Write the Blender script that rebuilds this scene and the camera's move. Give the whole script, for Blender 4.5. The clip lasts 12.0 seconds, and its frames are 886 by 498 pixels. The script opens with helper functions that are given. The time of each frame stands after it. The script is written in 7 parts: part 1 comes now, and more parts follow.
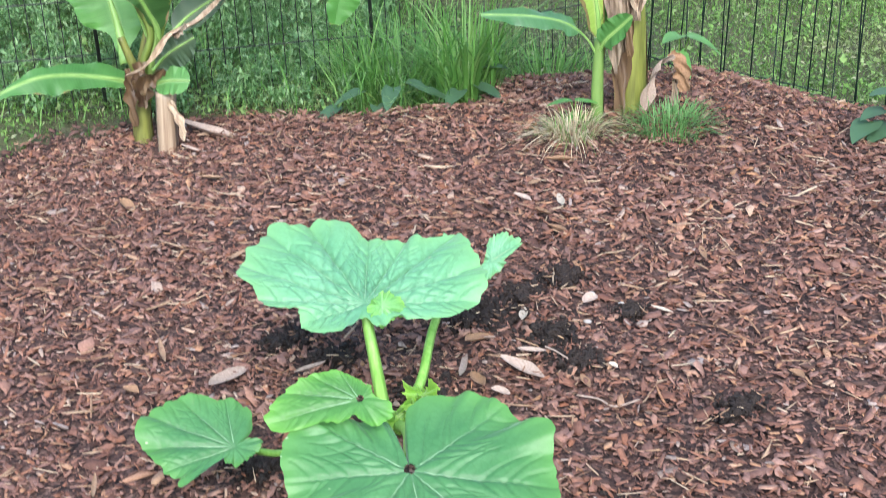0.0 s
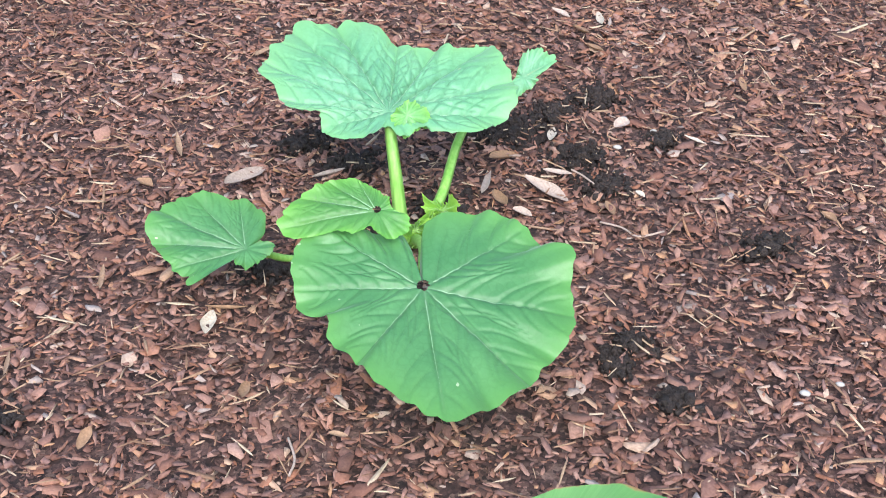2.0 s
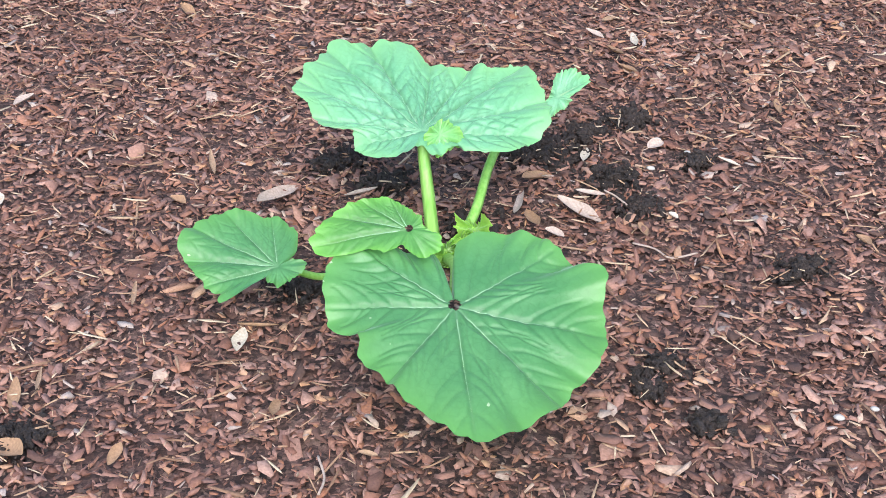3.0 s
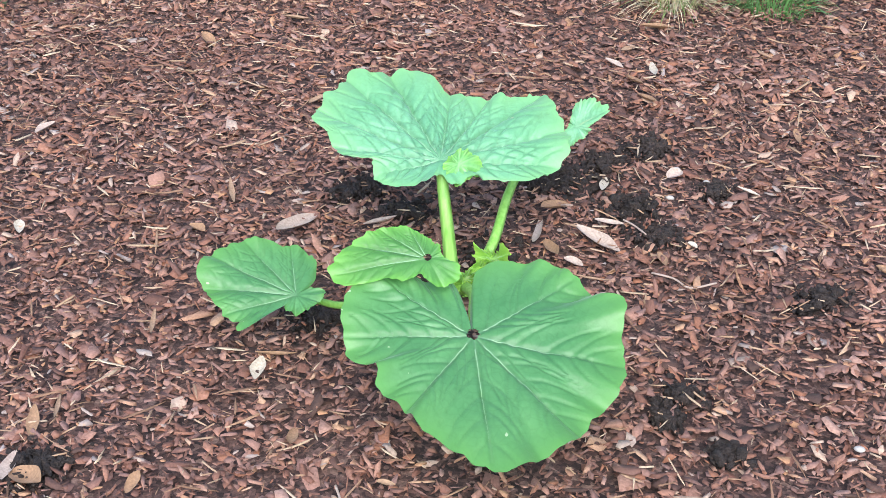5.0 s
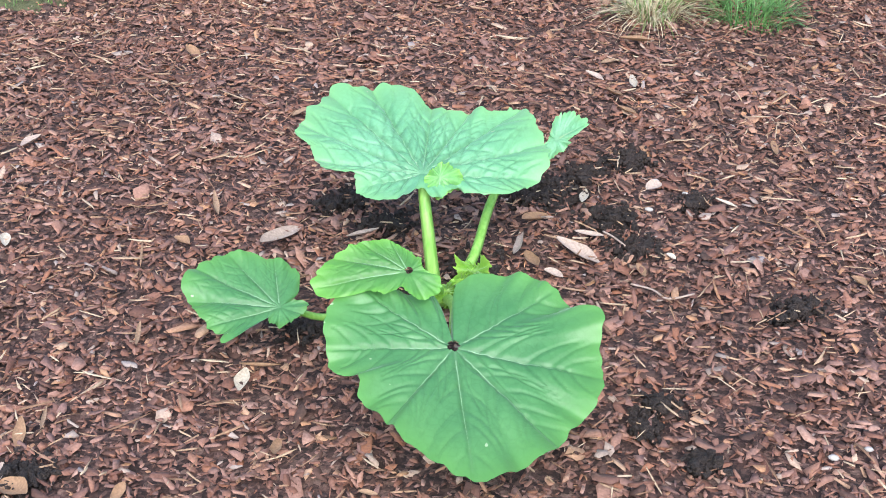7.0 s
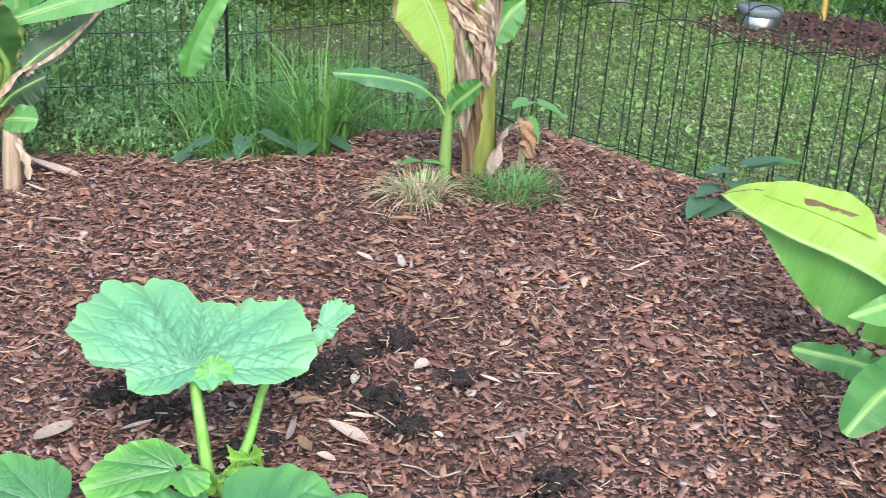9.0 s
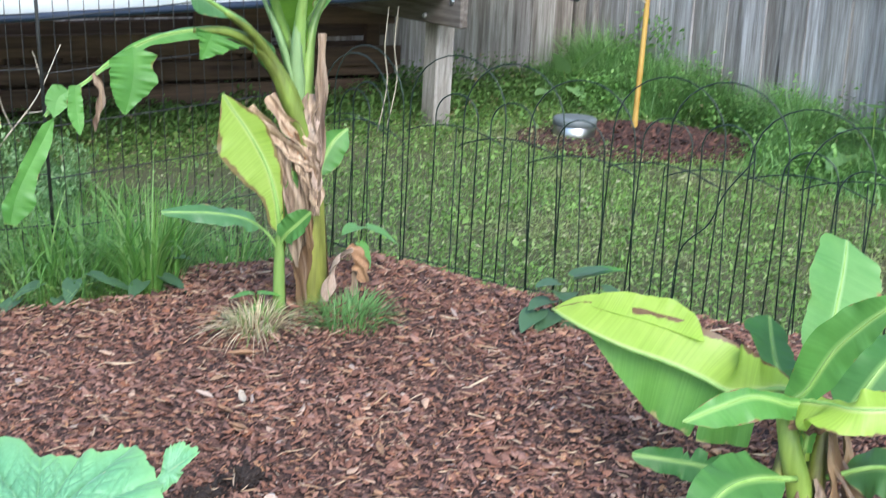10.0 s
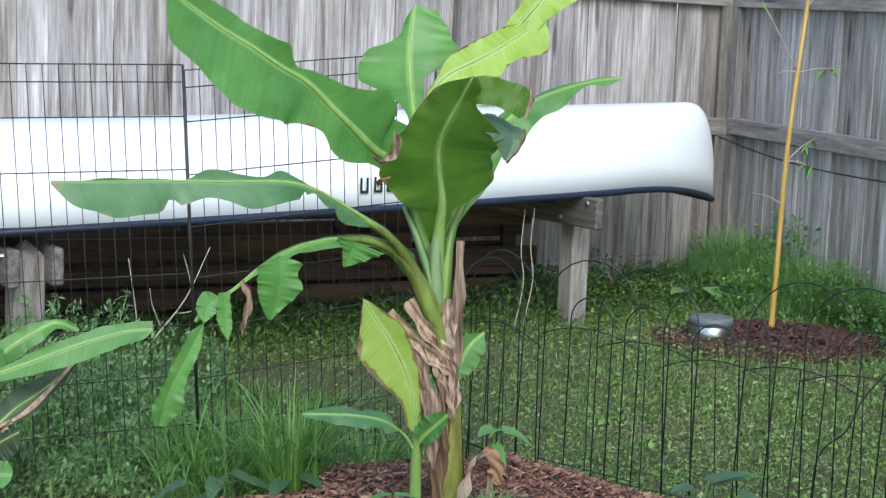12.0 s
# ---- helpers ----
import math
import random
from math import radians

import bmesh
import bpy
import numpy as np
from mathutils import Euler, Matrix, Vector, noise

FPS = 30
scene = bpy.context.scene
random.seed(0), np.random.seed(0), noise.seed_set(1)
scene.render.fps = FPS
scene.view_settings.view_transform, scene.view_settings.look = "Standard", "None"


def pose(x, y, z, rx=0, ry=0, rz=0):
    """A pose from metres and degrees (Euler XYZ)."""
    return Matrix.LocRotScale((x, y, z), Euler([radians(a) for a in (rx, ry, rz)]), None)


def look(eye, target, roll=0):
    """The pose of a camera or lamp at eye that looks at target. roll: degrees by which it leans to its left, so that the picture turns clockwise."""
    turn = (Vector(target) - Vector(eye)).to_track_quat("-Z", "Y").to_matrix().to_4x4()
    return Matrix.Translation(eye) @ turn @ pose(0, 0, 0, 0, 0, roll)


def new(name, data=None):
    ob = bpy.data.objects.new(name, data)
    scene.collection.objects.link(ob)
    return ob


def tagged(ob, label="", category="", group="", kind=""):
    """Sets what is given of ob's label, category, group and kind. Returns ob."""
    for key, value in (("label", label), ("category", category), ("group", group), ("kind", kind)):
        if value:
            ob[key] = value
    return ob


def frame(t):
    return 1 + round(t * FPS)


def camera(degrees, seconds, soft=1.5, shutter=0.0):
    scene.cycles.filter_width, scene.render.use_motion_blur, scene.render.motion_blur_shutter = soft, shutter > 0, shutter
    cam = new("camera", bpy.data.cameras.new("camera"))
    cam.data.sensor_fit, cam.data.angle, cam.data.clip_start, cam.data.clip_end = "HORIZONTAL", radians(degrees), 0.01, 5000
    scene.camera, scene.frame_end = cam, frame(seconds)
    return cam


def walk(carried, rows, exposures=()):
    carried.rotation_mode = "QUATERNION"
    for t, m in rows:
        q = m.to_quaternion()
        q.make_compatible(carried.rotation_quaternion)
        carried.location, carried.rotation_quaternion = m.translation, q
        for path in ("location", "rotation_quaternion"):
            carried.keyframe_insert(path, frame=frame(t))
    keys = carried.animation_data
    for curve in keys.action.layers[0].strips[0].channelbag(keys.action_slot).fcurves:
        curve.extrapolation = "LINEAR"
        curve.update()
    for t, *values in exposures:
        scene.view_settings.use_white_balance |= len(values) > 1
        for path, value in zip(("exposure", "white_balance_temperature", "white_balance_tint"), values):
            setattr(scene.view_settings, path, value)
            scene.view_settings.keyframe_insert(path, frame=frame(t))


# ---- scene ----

# ---------------------------------------------------------------- camera
cam = camera(33.6, 12.0, soft=0.8, shutter=0.3)
PATH = [
    (0, pose(-0.006, -0.069, 1.105, 68.69, -0.23, -4.62)),
    (0.5, pose(0.002, -0.054, 1.093, 65.12, -1.60, -4.15)),
    (1, pose(-0.008, -0.037, 1.082, 62.19, -1.59, -3.97)),
    (1.5, pose(-0.003, -0.016, 1.078, 59.98, -3.27, -2.68)),
    (2, pose(0.000, -0.004, 1.077, 61.31, -3.66, -1.97)),
    (2.5, pose(-0.000, 0.000, 1.077, 61.72, -3.86, -1.15)),
    (3, pose(-0.000, -0.001, 1.074, 62.02, -3.53, -0.63)),
    (5, pose(-0.000, -0.000, 1.075, 63.07, -3.39, 0.12)),
    (5.5, pose(0.000, 0.000, 1.075, 63.18, -3.41, -0.00)),
    (6, pose(-0.000, 0.000, 1.074, 63.20, -3.33, -0.19)),
    (6.5, pose(-0.000, -0.002, 1.074, 63.14, -3.46, -0.24)),
    (8.3, pose(0.029, -0.095, 1.187, 69.11, -4.08, -4.56)),
    (8.5, pose(0.028, -0.094, 1.184, 70.41, -4.66, -6.11)),
    (9, pose(0.040, -0.086, 1.181, 69.96, -4.59, -8.59)),
    (9.5, pose(0.040, -0.092, 1.192, 71.87, -2.72, -13.04)),
    (10, pose(0.030, -0.105, 1.213, 74.90, -2.75, -15.98)),
    (10.5, pose(0.021, -0.116, 1.235, 79.04, -2.97, -17.70)),
    (11, pose(0.003, -0.112, 1.248, 82.39, -2.11, -14.93)),
    (11.5, pose(0.013, -0.143, 1.261, 83.59, -2.05, -12.57)),
    (12, pose(0.015, -0.164, 1.255, 82.16, -1.95, -10.73)),
]
walk(cam, PATH, [(0, 1.62), (9.0, 1.6), (10.5, 1.5), (11.0, 1.5), (11.5, 1.2), (12, 0.88)])

# ---------------------------------------------------------------- light
world = bpy.data.worlds.new("sky")
scene.world = world
world.use_nodes = True
wn = world.node_tree.nodes
sky = wn.new("ShaderNodeTexSky")
sky.sky_type = "NISHITA"
sky.sun_disc = False
sky.sun_elevation = radians(41)
sky.sun_rotation = radians(180)
wn["Background"].inputs[1].default_value = 0.15
world.node_tree.links.new(sky.outputs[0], wn["Background"].inputs[0])
sun_data = bpy.data.lights.new("sun", "SUN")
sun_data.energy = 1.3
sun_data.angle = radians(34)
sun_data.color = (0.98, 0.98, 1.0)
sun = new("sun", sun_data)
sun.matrix_world = look((0.5, -4.5, 5.6), (0.5, 2.0, 0.0))

# ---------------------------------------------------------------- materials


def mat(name, rough=0.6, metal=0.0):
    m = bpy.data.materials.new(name)
    m.use_nodes = True
    b = m.node_tree.nodes["Principled BSDF"]
    b.inputs["Roughness"].default_value = rough
    b.inputs["Metallic"].default_value = metal
    return m, m.node_tree, b


def node(nt, kind, **values):
    n = nt.nodes.new(kind)
    for key, v in values.items():
        n.inputs[key].default_value = v
    return n


def ramp(nt, fac, stops):
    r = nt.nodes.new("ShaderNodeValToRGB")
    el = r.color_ramp.elements
    while len(el) < len(stops):
        el.new(0.5)
    for e, (p, c) in zip(el, stops):
        e.position, e.color = p, (*c, 1)
    nt.links.new(fac, r.inputs[0])
    return r.outputs[0]


def mix(nt, fac, a, b, blend="MIX"):
    m = nt.nodes.new("ShaderNodeMix")
    m.data_type, m.blend_type = "RGBA", blend
    for sock, v in ((m.inputs[0], fac), (m.inputs[6], a), (m.inputs[7], b)):
        if isinstance(v, (int, float)):
            sock.default_value = v
        elif isinstance(v, tuple):
            sock.default_value = (*v, 1)
        else:
            nt.links.new(v, sock)
    return m.outputs[2]


def coords(nt, scale=(1, 1, 1)):
    tc = nt.nodes.new("ShaderNodeTexCoord")
    mp = nt.nodes.new("ShaderNodeMapping")
    mp.inputs["Scale"].default_value = scale
    nt.links.new(tc.outputs["Object"], mp.inputs["Vector"])
    return mp.outputs["Vector"]


def noise_tex(nt, scale, detail=4.0, vec=None, rough=0.55):
    n = node(nt, "ShaderNodeTexNoise", Scale=scale, Detail=detail, Roughness=rough)
    if vec:
        nt.links.new(vec, n.inputs["Vector"])
    return n.outputs["Fac"]


def bump(nt, b, height, strength=0.3, dist=0.005):
    n = node(nt, "ShaderNodeBump", Strength=strength, Distance=dist)
    nt.links.new(height, n.inputs["Height"])
    nt.links.new(n.outputs["Normal"], b.inputs["Normal"])


def island(nt):
    return nt.nodes.new("ShaderNodeNewGeometry").outputs["Random Per Island"]


def translucent(nt, b, colour, amount):
    """Adds light that passes through a thin leaf."""
    t = nt.nodes.new("ShaderNodeBsdfTranslucent")
    ms = nt.nodes.new("ShaderNodeMixShader")
    ms.inputs[0].default_value = amount
    nt.links.new(colour, t.inputs["Color"])
    nt.links.new(b.outputs[0], ms.inputs[1])
    nt.links.new(t.outputs[0], ms.inputs[2])
    nt.links.new(ms.outputs[0], nt.nodes["Material Output"].inputs[0])


def attr(nt, name):
    a = nt.nodes.new("ShaderNodeAttribute")
    a.attribute_name = name
    return a.outputs["Fac"]


def chip_material(name, stops, rough=0.8):
    m, nt, b = mat(name, rough)
    v = coords(nt)
    base = ramp(nt, island(nt), stops)
    fine = noise_tex(nt, 260, 5, v)
    stain = noise_tex(nt, 1.6, 3, v)
    c = mix(nt, 0.55, base, ramp(nt, fine, [(0.3, (0.25, 0.22, 0.2)), (0.75, (1, 1, 1))]), "MULTIPLY")
    c = mix(nt, 0.5, c, ramp(nt, stain, [(0.35, (0.6, 0.55, 0.5)), (0.65, (1, 1, 1))]), "MULTIPLY")
    nt.links.new(c, b.inputs["Base Color"])
    bump(nt, b, fine, 0.5, 0.002)
    return m


M_CHIP = chip_material("bark_chips", [(0.0, (0.089, 0.047, 0.034)), (0.12, (0.156, 0.073, 0.052)), (0.26, (0.261, 0.113, 0.074)), (0.38, (0.242, 0.129, 0.102)), (0.5, (0.365, 0.167, 0.109)), (0.6, (0.317, 0.176, 0.145)),
                                      (0.7, (0.451, 0.243, 0.179)), (0.79, (0.385, 0.158, 0.085)), (0.88, (0.518, 0.310, 0.242)), (0.94, (0.575, 0.300, 0.153)), (0.97, (0.651, 0.453, 0.324)), (1.0, (0.441, 0.363, 0.331))])
M_CHIP_DARK = chip_material("dark_bark_chips", [(0.0, (0.03, 0.016, 0.014)), (0.6, (0.1, 0.045, 0.035)), (1.0, (0.22, 0.1, 0.07))])
M_STRAW = chip_material("straw", [(0.0, (0.22, 0.12, 0.07)), (0.3, (0.36, 0.2, 0.12)), (0.65, (0.52, 0.34, 0.21)), (1.0, (0.72, 0.57, 0.4))])


def plain_earth(name, a, c, scale, rough=0.95, height=0.02):
    m, nt, b = mat(name, rough)
    v = coords(nt)
    n1, n2 = noise_tex(nt, scale, 6, v), noise_tex(nt, scale * 14, 6, v)
    nt.links.new(mix(nt, n2, ramp(nt, n1, [(0.3, a), (0.7, c)]), tuple(0.5 * q for q in a)), b.inputs["Base Color"])
    bump(nt, b, n2, 0.9, height)
    return m


def crumb_material(name):
    """Fine bark crumbs: small flakes of many browns, each with its own height."""
    m, nt, b = mat(name, 0.9)
    v = coords(nt)
    cols, hts = [], []
    for scale in (95.0, 190.0):
        vo = nt.nodes.new("ShaderNodeTexVoronoi")
        vo.inputs["Scale"].default_value = scale
        vo.inputs["Randomness"].default_value = 1.0
        nt.links.new(v, vo.inputs["Vector"])
        sep = nt.nodes.new("ShaderNodeSeparateColor")
        nt.links.new(vo.outputs["Color"], sep.inputs[0])
        # browns darkened to stand for the shade in crevices between the chips
        cols.append(ramp(nt, sep.outputs[0], [(0.0, (0.016, 0.01, 0.008)), (0.35, (0.045, 0.023, 0.018)), (0.6, (0.09, 0.046, 0.035)), (0.85, (0.17, 0.09, 0.07)), (1.0, (0.32, 0.2, 0.15))]))
        hts.append(sep.outputs[1])
    col = mix(nt, noise_tex(nt, 40, 3, v), cols[0], cols[1])
    nt.links.new(mix(nt, 0.6, col, ramp(nt, noise_tex(nt, 300, 3, v), [(0.35, (0.4, 0.38, 0.36)), (0.6, (1, 1, 1))]), "MULTIPLY"), b.inputs["Base Color"])
    bump(nt, b, mix(nt, 0.5, hts[0], hts[1]), 0.9, 0.012)
    return m


M_SOIL = plain_earth("black_soil", (0.04, 0.028, 0.023), (0.09, 0.06, 0.048), 14)
M_BEDBASE = crumb_material("shaded_bed_crumbs")
M_GROUND = plain_earth("lawn_soil", (0.1, 0.12, 0.045), (0.18, 0.155, 0.085), 2.3)


def grass_material(name, stops, patch=None, rough=0.5, through_amount=0.3):
    m, nt, b = mat(name, rough)
    c = ramp(nt, island(nt), stops)
    if patch:
        p = ramp(nt, noise_tex(nt, 1.3, 4, coords(nt)), [(0.54, (0, 0, 0)), (0.74, (1, 1, 1))])
        c = mix(nt, p, c, mix(nt, island(nt), patch, tuple(1.6 * q for q in patch)))
    nt.links.new(c, b.inputs["Base Color"])
    translucent(nt, b, c, through_amount)
    return m


M_LAWN = grass_material("lawn_grass", [(0, (0.085, 0.17, 0.035)), (0.4, (0.165, 0.31, 0.065)), (0.8, (0.23, 0.42, 0.095)), (0.92, (0.33, 0.45, 0.16)), (1, (0.46, 0.45, 0.28))], (0.26, 0.245, 0.13))
M_TALL = grass_material("tall_grass", [(0, (0.09, 0.23, 0.045)), (0.6, (0.16, 0.36, 0.075)), (1, (0.3, 0.47, 0.15))])
M_WEED = grass_material("grey_green_weeds", [(0, (0.1, 0.22, 0.07)), (0.6, (0.2, 0.37, 0.14)), (1, (0.36, 0.5, 0.26))])
# weed green darkened to stand for shade at the fence and canoe
M_SHADED_WEED = grass_material("shaded_bank_weeds", [(0, (0.06, 0.13, 0.033)), (0.6, (0.115, 0.24, 0.055)), (0.93, (0.18, 0.32, 0.09)), (1, (0.26, 0.19, 0.11))])
M_FRESHWEED = grass_material("fresh_weeds", [(0, (0.1, 0.23, 0.05)), (0.6, (0.17, 0.36, 0.085)), (1, (0.28, 0.47, 0.15))])
M_SOFTGRASS = grass_material("soft_grass", [(0, (0.12, 0.27, 0.075)), (0.6, (0.2, 0.41, 0.125)), (1, (0.33, 0.53, 0.22))])
M_BLUELEAF = grass_material("blue_green_leaves", [(0, (0.05, 0.125, 0.06)), (0.7, (0.095, 0.19, 0.095)), (1, (0.14, 0.17, 0.17))])
M_FEATHER = grass_material("feathery_weed", [(0, (0.09, 0.23, 0.06)), (1, (0.2, 0.39, 0.13))])
M_DEADGRASS = grass_material("dead_grass", [(0, (0.55, 0.44, 0.27)), (0.66, (0.75, 0.66, 0.46)), (0.72, (0.18, 0.27, 0.08)), (1, (0.24, 0.38, 0.11))])


def simple_vein(name, colour):
    m, nt, b = mat(name, 0.5)
    n1 = noise_tex(nt, 40, 3, coords(nt))
    nt.links.new(ramp(nt, n1, [(0.3, tuple(0.75 * q for q in colour)), (0.7, colour)]), b.inputs["Base Color"])
    return m


def squash_material(name, a, c, vein, edge):
    m, nt, b = mat(name, 0.42)
    v = coords(nt)
    n1, n2 = noise_tex(nt, 9, 6, v, 0.65), noise_tex(nt, 120, 4, v)
    net = nt.nodes.new("ShaderNodeTexVoronoi")
    net.feature = "DISTANCE_TO_EDGE"
    net.inputs["Scale"].default_value = 85.0
    nt.links.new(v, net.inputs["Vector"])
    net = net.outputs["Distance"]
    col = ramp(nt, n1, [(0.28, a), (0.72, c)])
    # deep: darker pigment by the main veins, and fold shade put in as colour
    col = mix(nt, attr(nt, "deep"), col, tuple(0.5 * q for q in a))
    col = mix(nt, 0.45, col, ramp(nt, n2, [(0.3, (0.62, 0.72, 0.66)), (0.7, (1, 1, 1))]), "MULTIPLY")
    col = mix(nt, 0.3, col, ramp(nt, net, [(0.0, (0.6, 0.7, 0.6)), (0.12, (1, 1, 1))]), "MULTIPLY")
    col = mix(nt, attr(nt, "rim"), col, edge)
    col = mix(nt, attr(nt, "vein"), col, vein)
    spots = ramp(nt, noise_tex(nt, 60, 2, v), [(0.755, (0, 0, 0)), (0.77, (1, 1, 1))])
    col = mix(nt, spots, col, (0.4, 0.52, 0.3))
    nt.links.new(col, b.inputs["Base Color"])
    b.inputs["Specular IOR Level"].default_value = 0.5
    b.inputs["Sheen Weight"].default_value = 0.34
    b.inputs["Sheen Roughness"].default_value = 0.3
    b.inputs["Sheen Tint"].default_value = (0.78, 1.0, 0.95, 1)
    bump(nt, b, mix(nt, 0.5, n2, net), 0.3, 0.003)
    translucent(nt, b, col, 0.25)
    return m


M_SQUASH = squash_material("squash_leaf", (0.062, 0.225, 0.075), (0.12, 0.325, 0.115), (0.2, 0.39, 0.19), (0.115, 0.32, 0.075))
# lit copy of the squash green: the sky's brightness is in the colour
M_SQUASH_SKYLIT = squash_material("skylit_squash_leaf", (0.14, 0.41, 0.2), (0.25, 0.55, 0.31), (0.28, 0.56, 0.31), (0.22, 0.5, 0.2))
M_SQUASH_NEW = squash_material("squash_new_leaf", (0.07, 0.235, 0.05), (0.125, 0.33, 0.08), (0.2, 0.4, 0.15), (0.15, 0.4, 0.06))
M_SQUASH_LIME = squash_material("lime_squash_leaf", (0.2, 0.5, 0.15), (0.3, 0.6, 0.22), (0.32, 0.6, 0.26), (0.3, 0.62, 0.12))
M_VEIN = simple_vein("squash_vein", (0.26, 0.45, 0.24))
M_VEIN_PALE = simple_vein("pale_squash_vein", (0.3, 0.55, 0.32))
M_SQUASH_BUD = squash_material("squash_bud", (0.2, 0.45, 0.05), (0.32, 0.57, 0.1), (0.36, 0.58, 0.2), (0.36, 0.62, 0.1))


def stem_material(name, a, c, streak=40):
    m, nt, b = mat(name, 0.45)
    n1 = noise_tex(nt, 1, 4, coords(nt, (streak, streak, 4)))
    col = ramp(nt, n1, [(0.35, a), (0.68, c)])
    nt.links.new(col, b.inputs["Base Color"])
    bump(nt, b, n1, 0.25, 0.003)
    return m


M_PETIOLE = stem_material("squash_petiole", (0.17, 0.4, 0.06), (0.3, 0.54, 0.13), 120)
M_MIDRIB = stem_material("banana_midrib", (0.19, 0.36, 0.08), (0.3, 0.48, 0.14))
M_PSEUDO = stem_material("banana_stem", (0.09, 0.1, 0.02), (0.34, 0.37, 0.08), 30)
M_PSEUDO_YOUNG = stem_material("young_banana_stem", (0.08, 0.17, 0.035), (0.21, 0.33, 0.085), 30)
M_PETIOLE_BLUE = stem_material("waxy_banana_stalk", (0.12, 0.22, 0.08), (0.26, 0.4, 0.19), 30)
M_PETIOLE_OLIVE = stem_material("olive_banana_stalk", (0.1, 0.13, 0.025), (0.22, 0.33, 0.06), 25)
M_STEM_LIME = stem_material("lime_banana_stem", (0.17, 0.27, 0.045), (0.34, 0.47, 0.11), 30)
M_PSEUDO_DARK = stem_material("dark_banana_stem", (0.06, 0.055, 0.02), (0.25, 0.27, 0.06), 30)
M_SHEATH_BROWN = stem_material("brown_sheath", (0.075, 0.042, 0.024), (0.24, 0.155, 0.08), 30)


def banana_material(name, a, c, edge, rough=0.4, through_amount=0.3, rib=(0.3, 0.5, 0.15)):
    """Leaf with faint cross ribs, blotches, a paler midrib and brown withered patches along its rim."""
    m, nt, b = mat(name, rough)
    v = coords(nt)
    w = node(nt, "ShaderNodeTexWave", Scale=11.0, Distortion=2.5, Detail=3.0)
    comb = nt.nodes.new("ShaderNodeCombineXYZ")
    nt.links.new(attr(nt, "along"), comb.inputs[0])
    nt.links.new(comb.outputs[0], w.inputs["Vector"])
    fine = node(nt, "ShaderNodeTexNoise", Scale=14.0, Detail=5.0, Roughness=0.7)
    nt.links.new(comb.outputs[0], fine.inputs["Vector"])
    n1 = noise_tex(nt, 9, 5, v)
    col = ramp(nt, n1, [(0.3, a), (0.7, c)])
    col = mix(nt, 0.5, col, ramp(nt, fine.outputs["Fac"], [(0.3, (0.5, 0.58, 0.45)), (0.62, (1, 1, 1))]), "MULTIPLY")
    col = mix(nt, 0.05, col, ramp(nt, w.outputs["Fac"], [(0.0, (0.55, 0.65, 0.5)), (1.0, (1, 1, 1))]), "MULTIPLY")
    add = nt.nodes.new("ShaderNodeMath")
    add.operation = "MULTIPLY_ADD"
    nt.links.new(noise_tex(nt, 24, 5, v), add.inputs[0])
    add.inputs[1].default_value = 1.3
    rm = nt.nodes.new("ShaderNodeMath")
    rm.operation = "MULTIPLY_ADD"
    nt.links.new(attr(nt, "rim"), rm.inputs[0])
    rm.inputs[1].default_value = 0.55
    rm.inputs[2].default_value = -0.35
    nt.links.new(rm.outputs[0], add.inputs[2])
    yellow = ramp(nt, add.outputs[0], [(0.86, (0, 0, 0)), (1.0, (1, 1, 1))])
    brown = ramp(nt, add.outputs[0], [(0.92, (0, 0, 0)), (1.0, (1, 1, 1))])
    lim = nt.nodes.new("ShaderNodeMath")
    lim.operation = "MULTIPLY"
    nt.links.new(yellow, lim.inputs[0])
    lim.inputs[1].default_value = 0.55
    col = mix(nt, lim.outputs[0], col, (0.34, 0.36, 0.1))
    col = mix(nt, brown, col, mix(nt, noise_tex(nt, 60, 3, v), edge, tuple(min(1, 2.2 * q) for q in edge)))
    col = mix(nt, attr(nt, "mid"), col, rib)
    nt.links.new(col, b.inputs["Base Color"])
    bump(nt, b, mix(nt, 0.15, fine.outputs["Fac"], w.outputs["Fac"]), 0.18, 0.003)
    translucent(nt, b, col, through_amount)
    return m


M_BAN = banana_material("banana_leaf", (0.075, 0.24, 0.045), (0.145, 0.38, 0.085), (0.13, 0.075, 0.03), 0.4)
M_BAN_DEEP = banana_material("deep_green_banana_leaf", (0.055, 0.19, 0.04), (0.105, 0.29, 0.07), (0.15, 0.09, 0.04), 0.45)
M_BAN_OLD = banana_material("old_banana_leaf", (0.04, 0.12, 0.03), (0.075, 0.18, 0.05), (0.2, 0.14, 0.08), 0.45, 0.2, (0.14, 0.24, 0.08))
M_BAN_PALE = banana_material("pale_banana_leaf", (0.13, 0.34, 0.09), (0.2, 0.43, 0.135), (0.18, 0.11, 0.045), rib=(0.33, 0.52, 0.22))
M_BAN_NEW = banana_material("new_banana_leaf", (0.36, 0.57, 0.07), (0.5, 0.7, 0.13), (0.12, 0.07, 0.03), 0.36, 0.42, (0.56, 0.68, 0.26))
# banana leaf copy with the shade of an underside put into its colour
M_BAN_SHADE = banana_material("shaded_banana_leaf", (0.035, 0.07, 0.035), (0.06, 0.105, 0.05), (0.13, 0.1, 0.06), 0.55, 0.06, (0.12, 0.17, 0.08))
# brighter copy of the banana green: sunlight is put into its colour
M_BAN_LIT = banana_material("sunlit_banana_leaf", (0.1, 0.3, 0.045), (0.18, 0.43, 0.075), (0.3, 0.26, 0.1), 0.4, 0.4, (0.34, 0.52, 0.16))
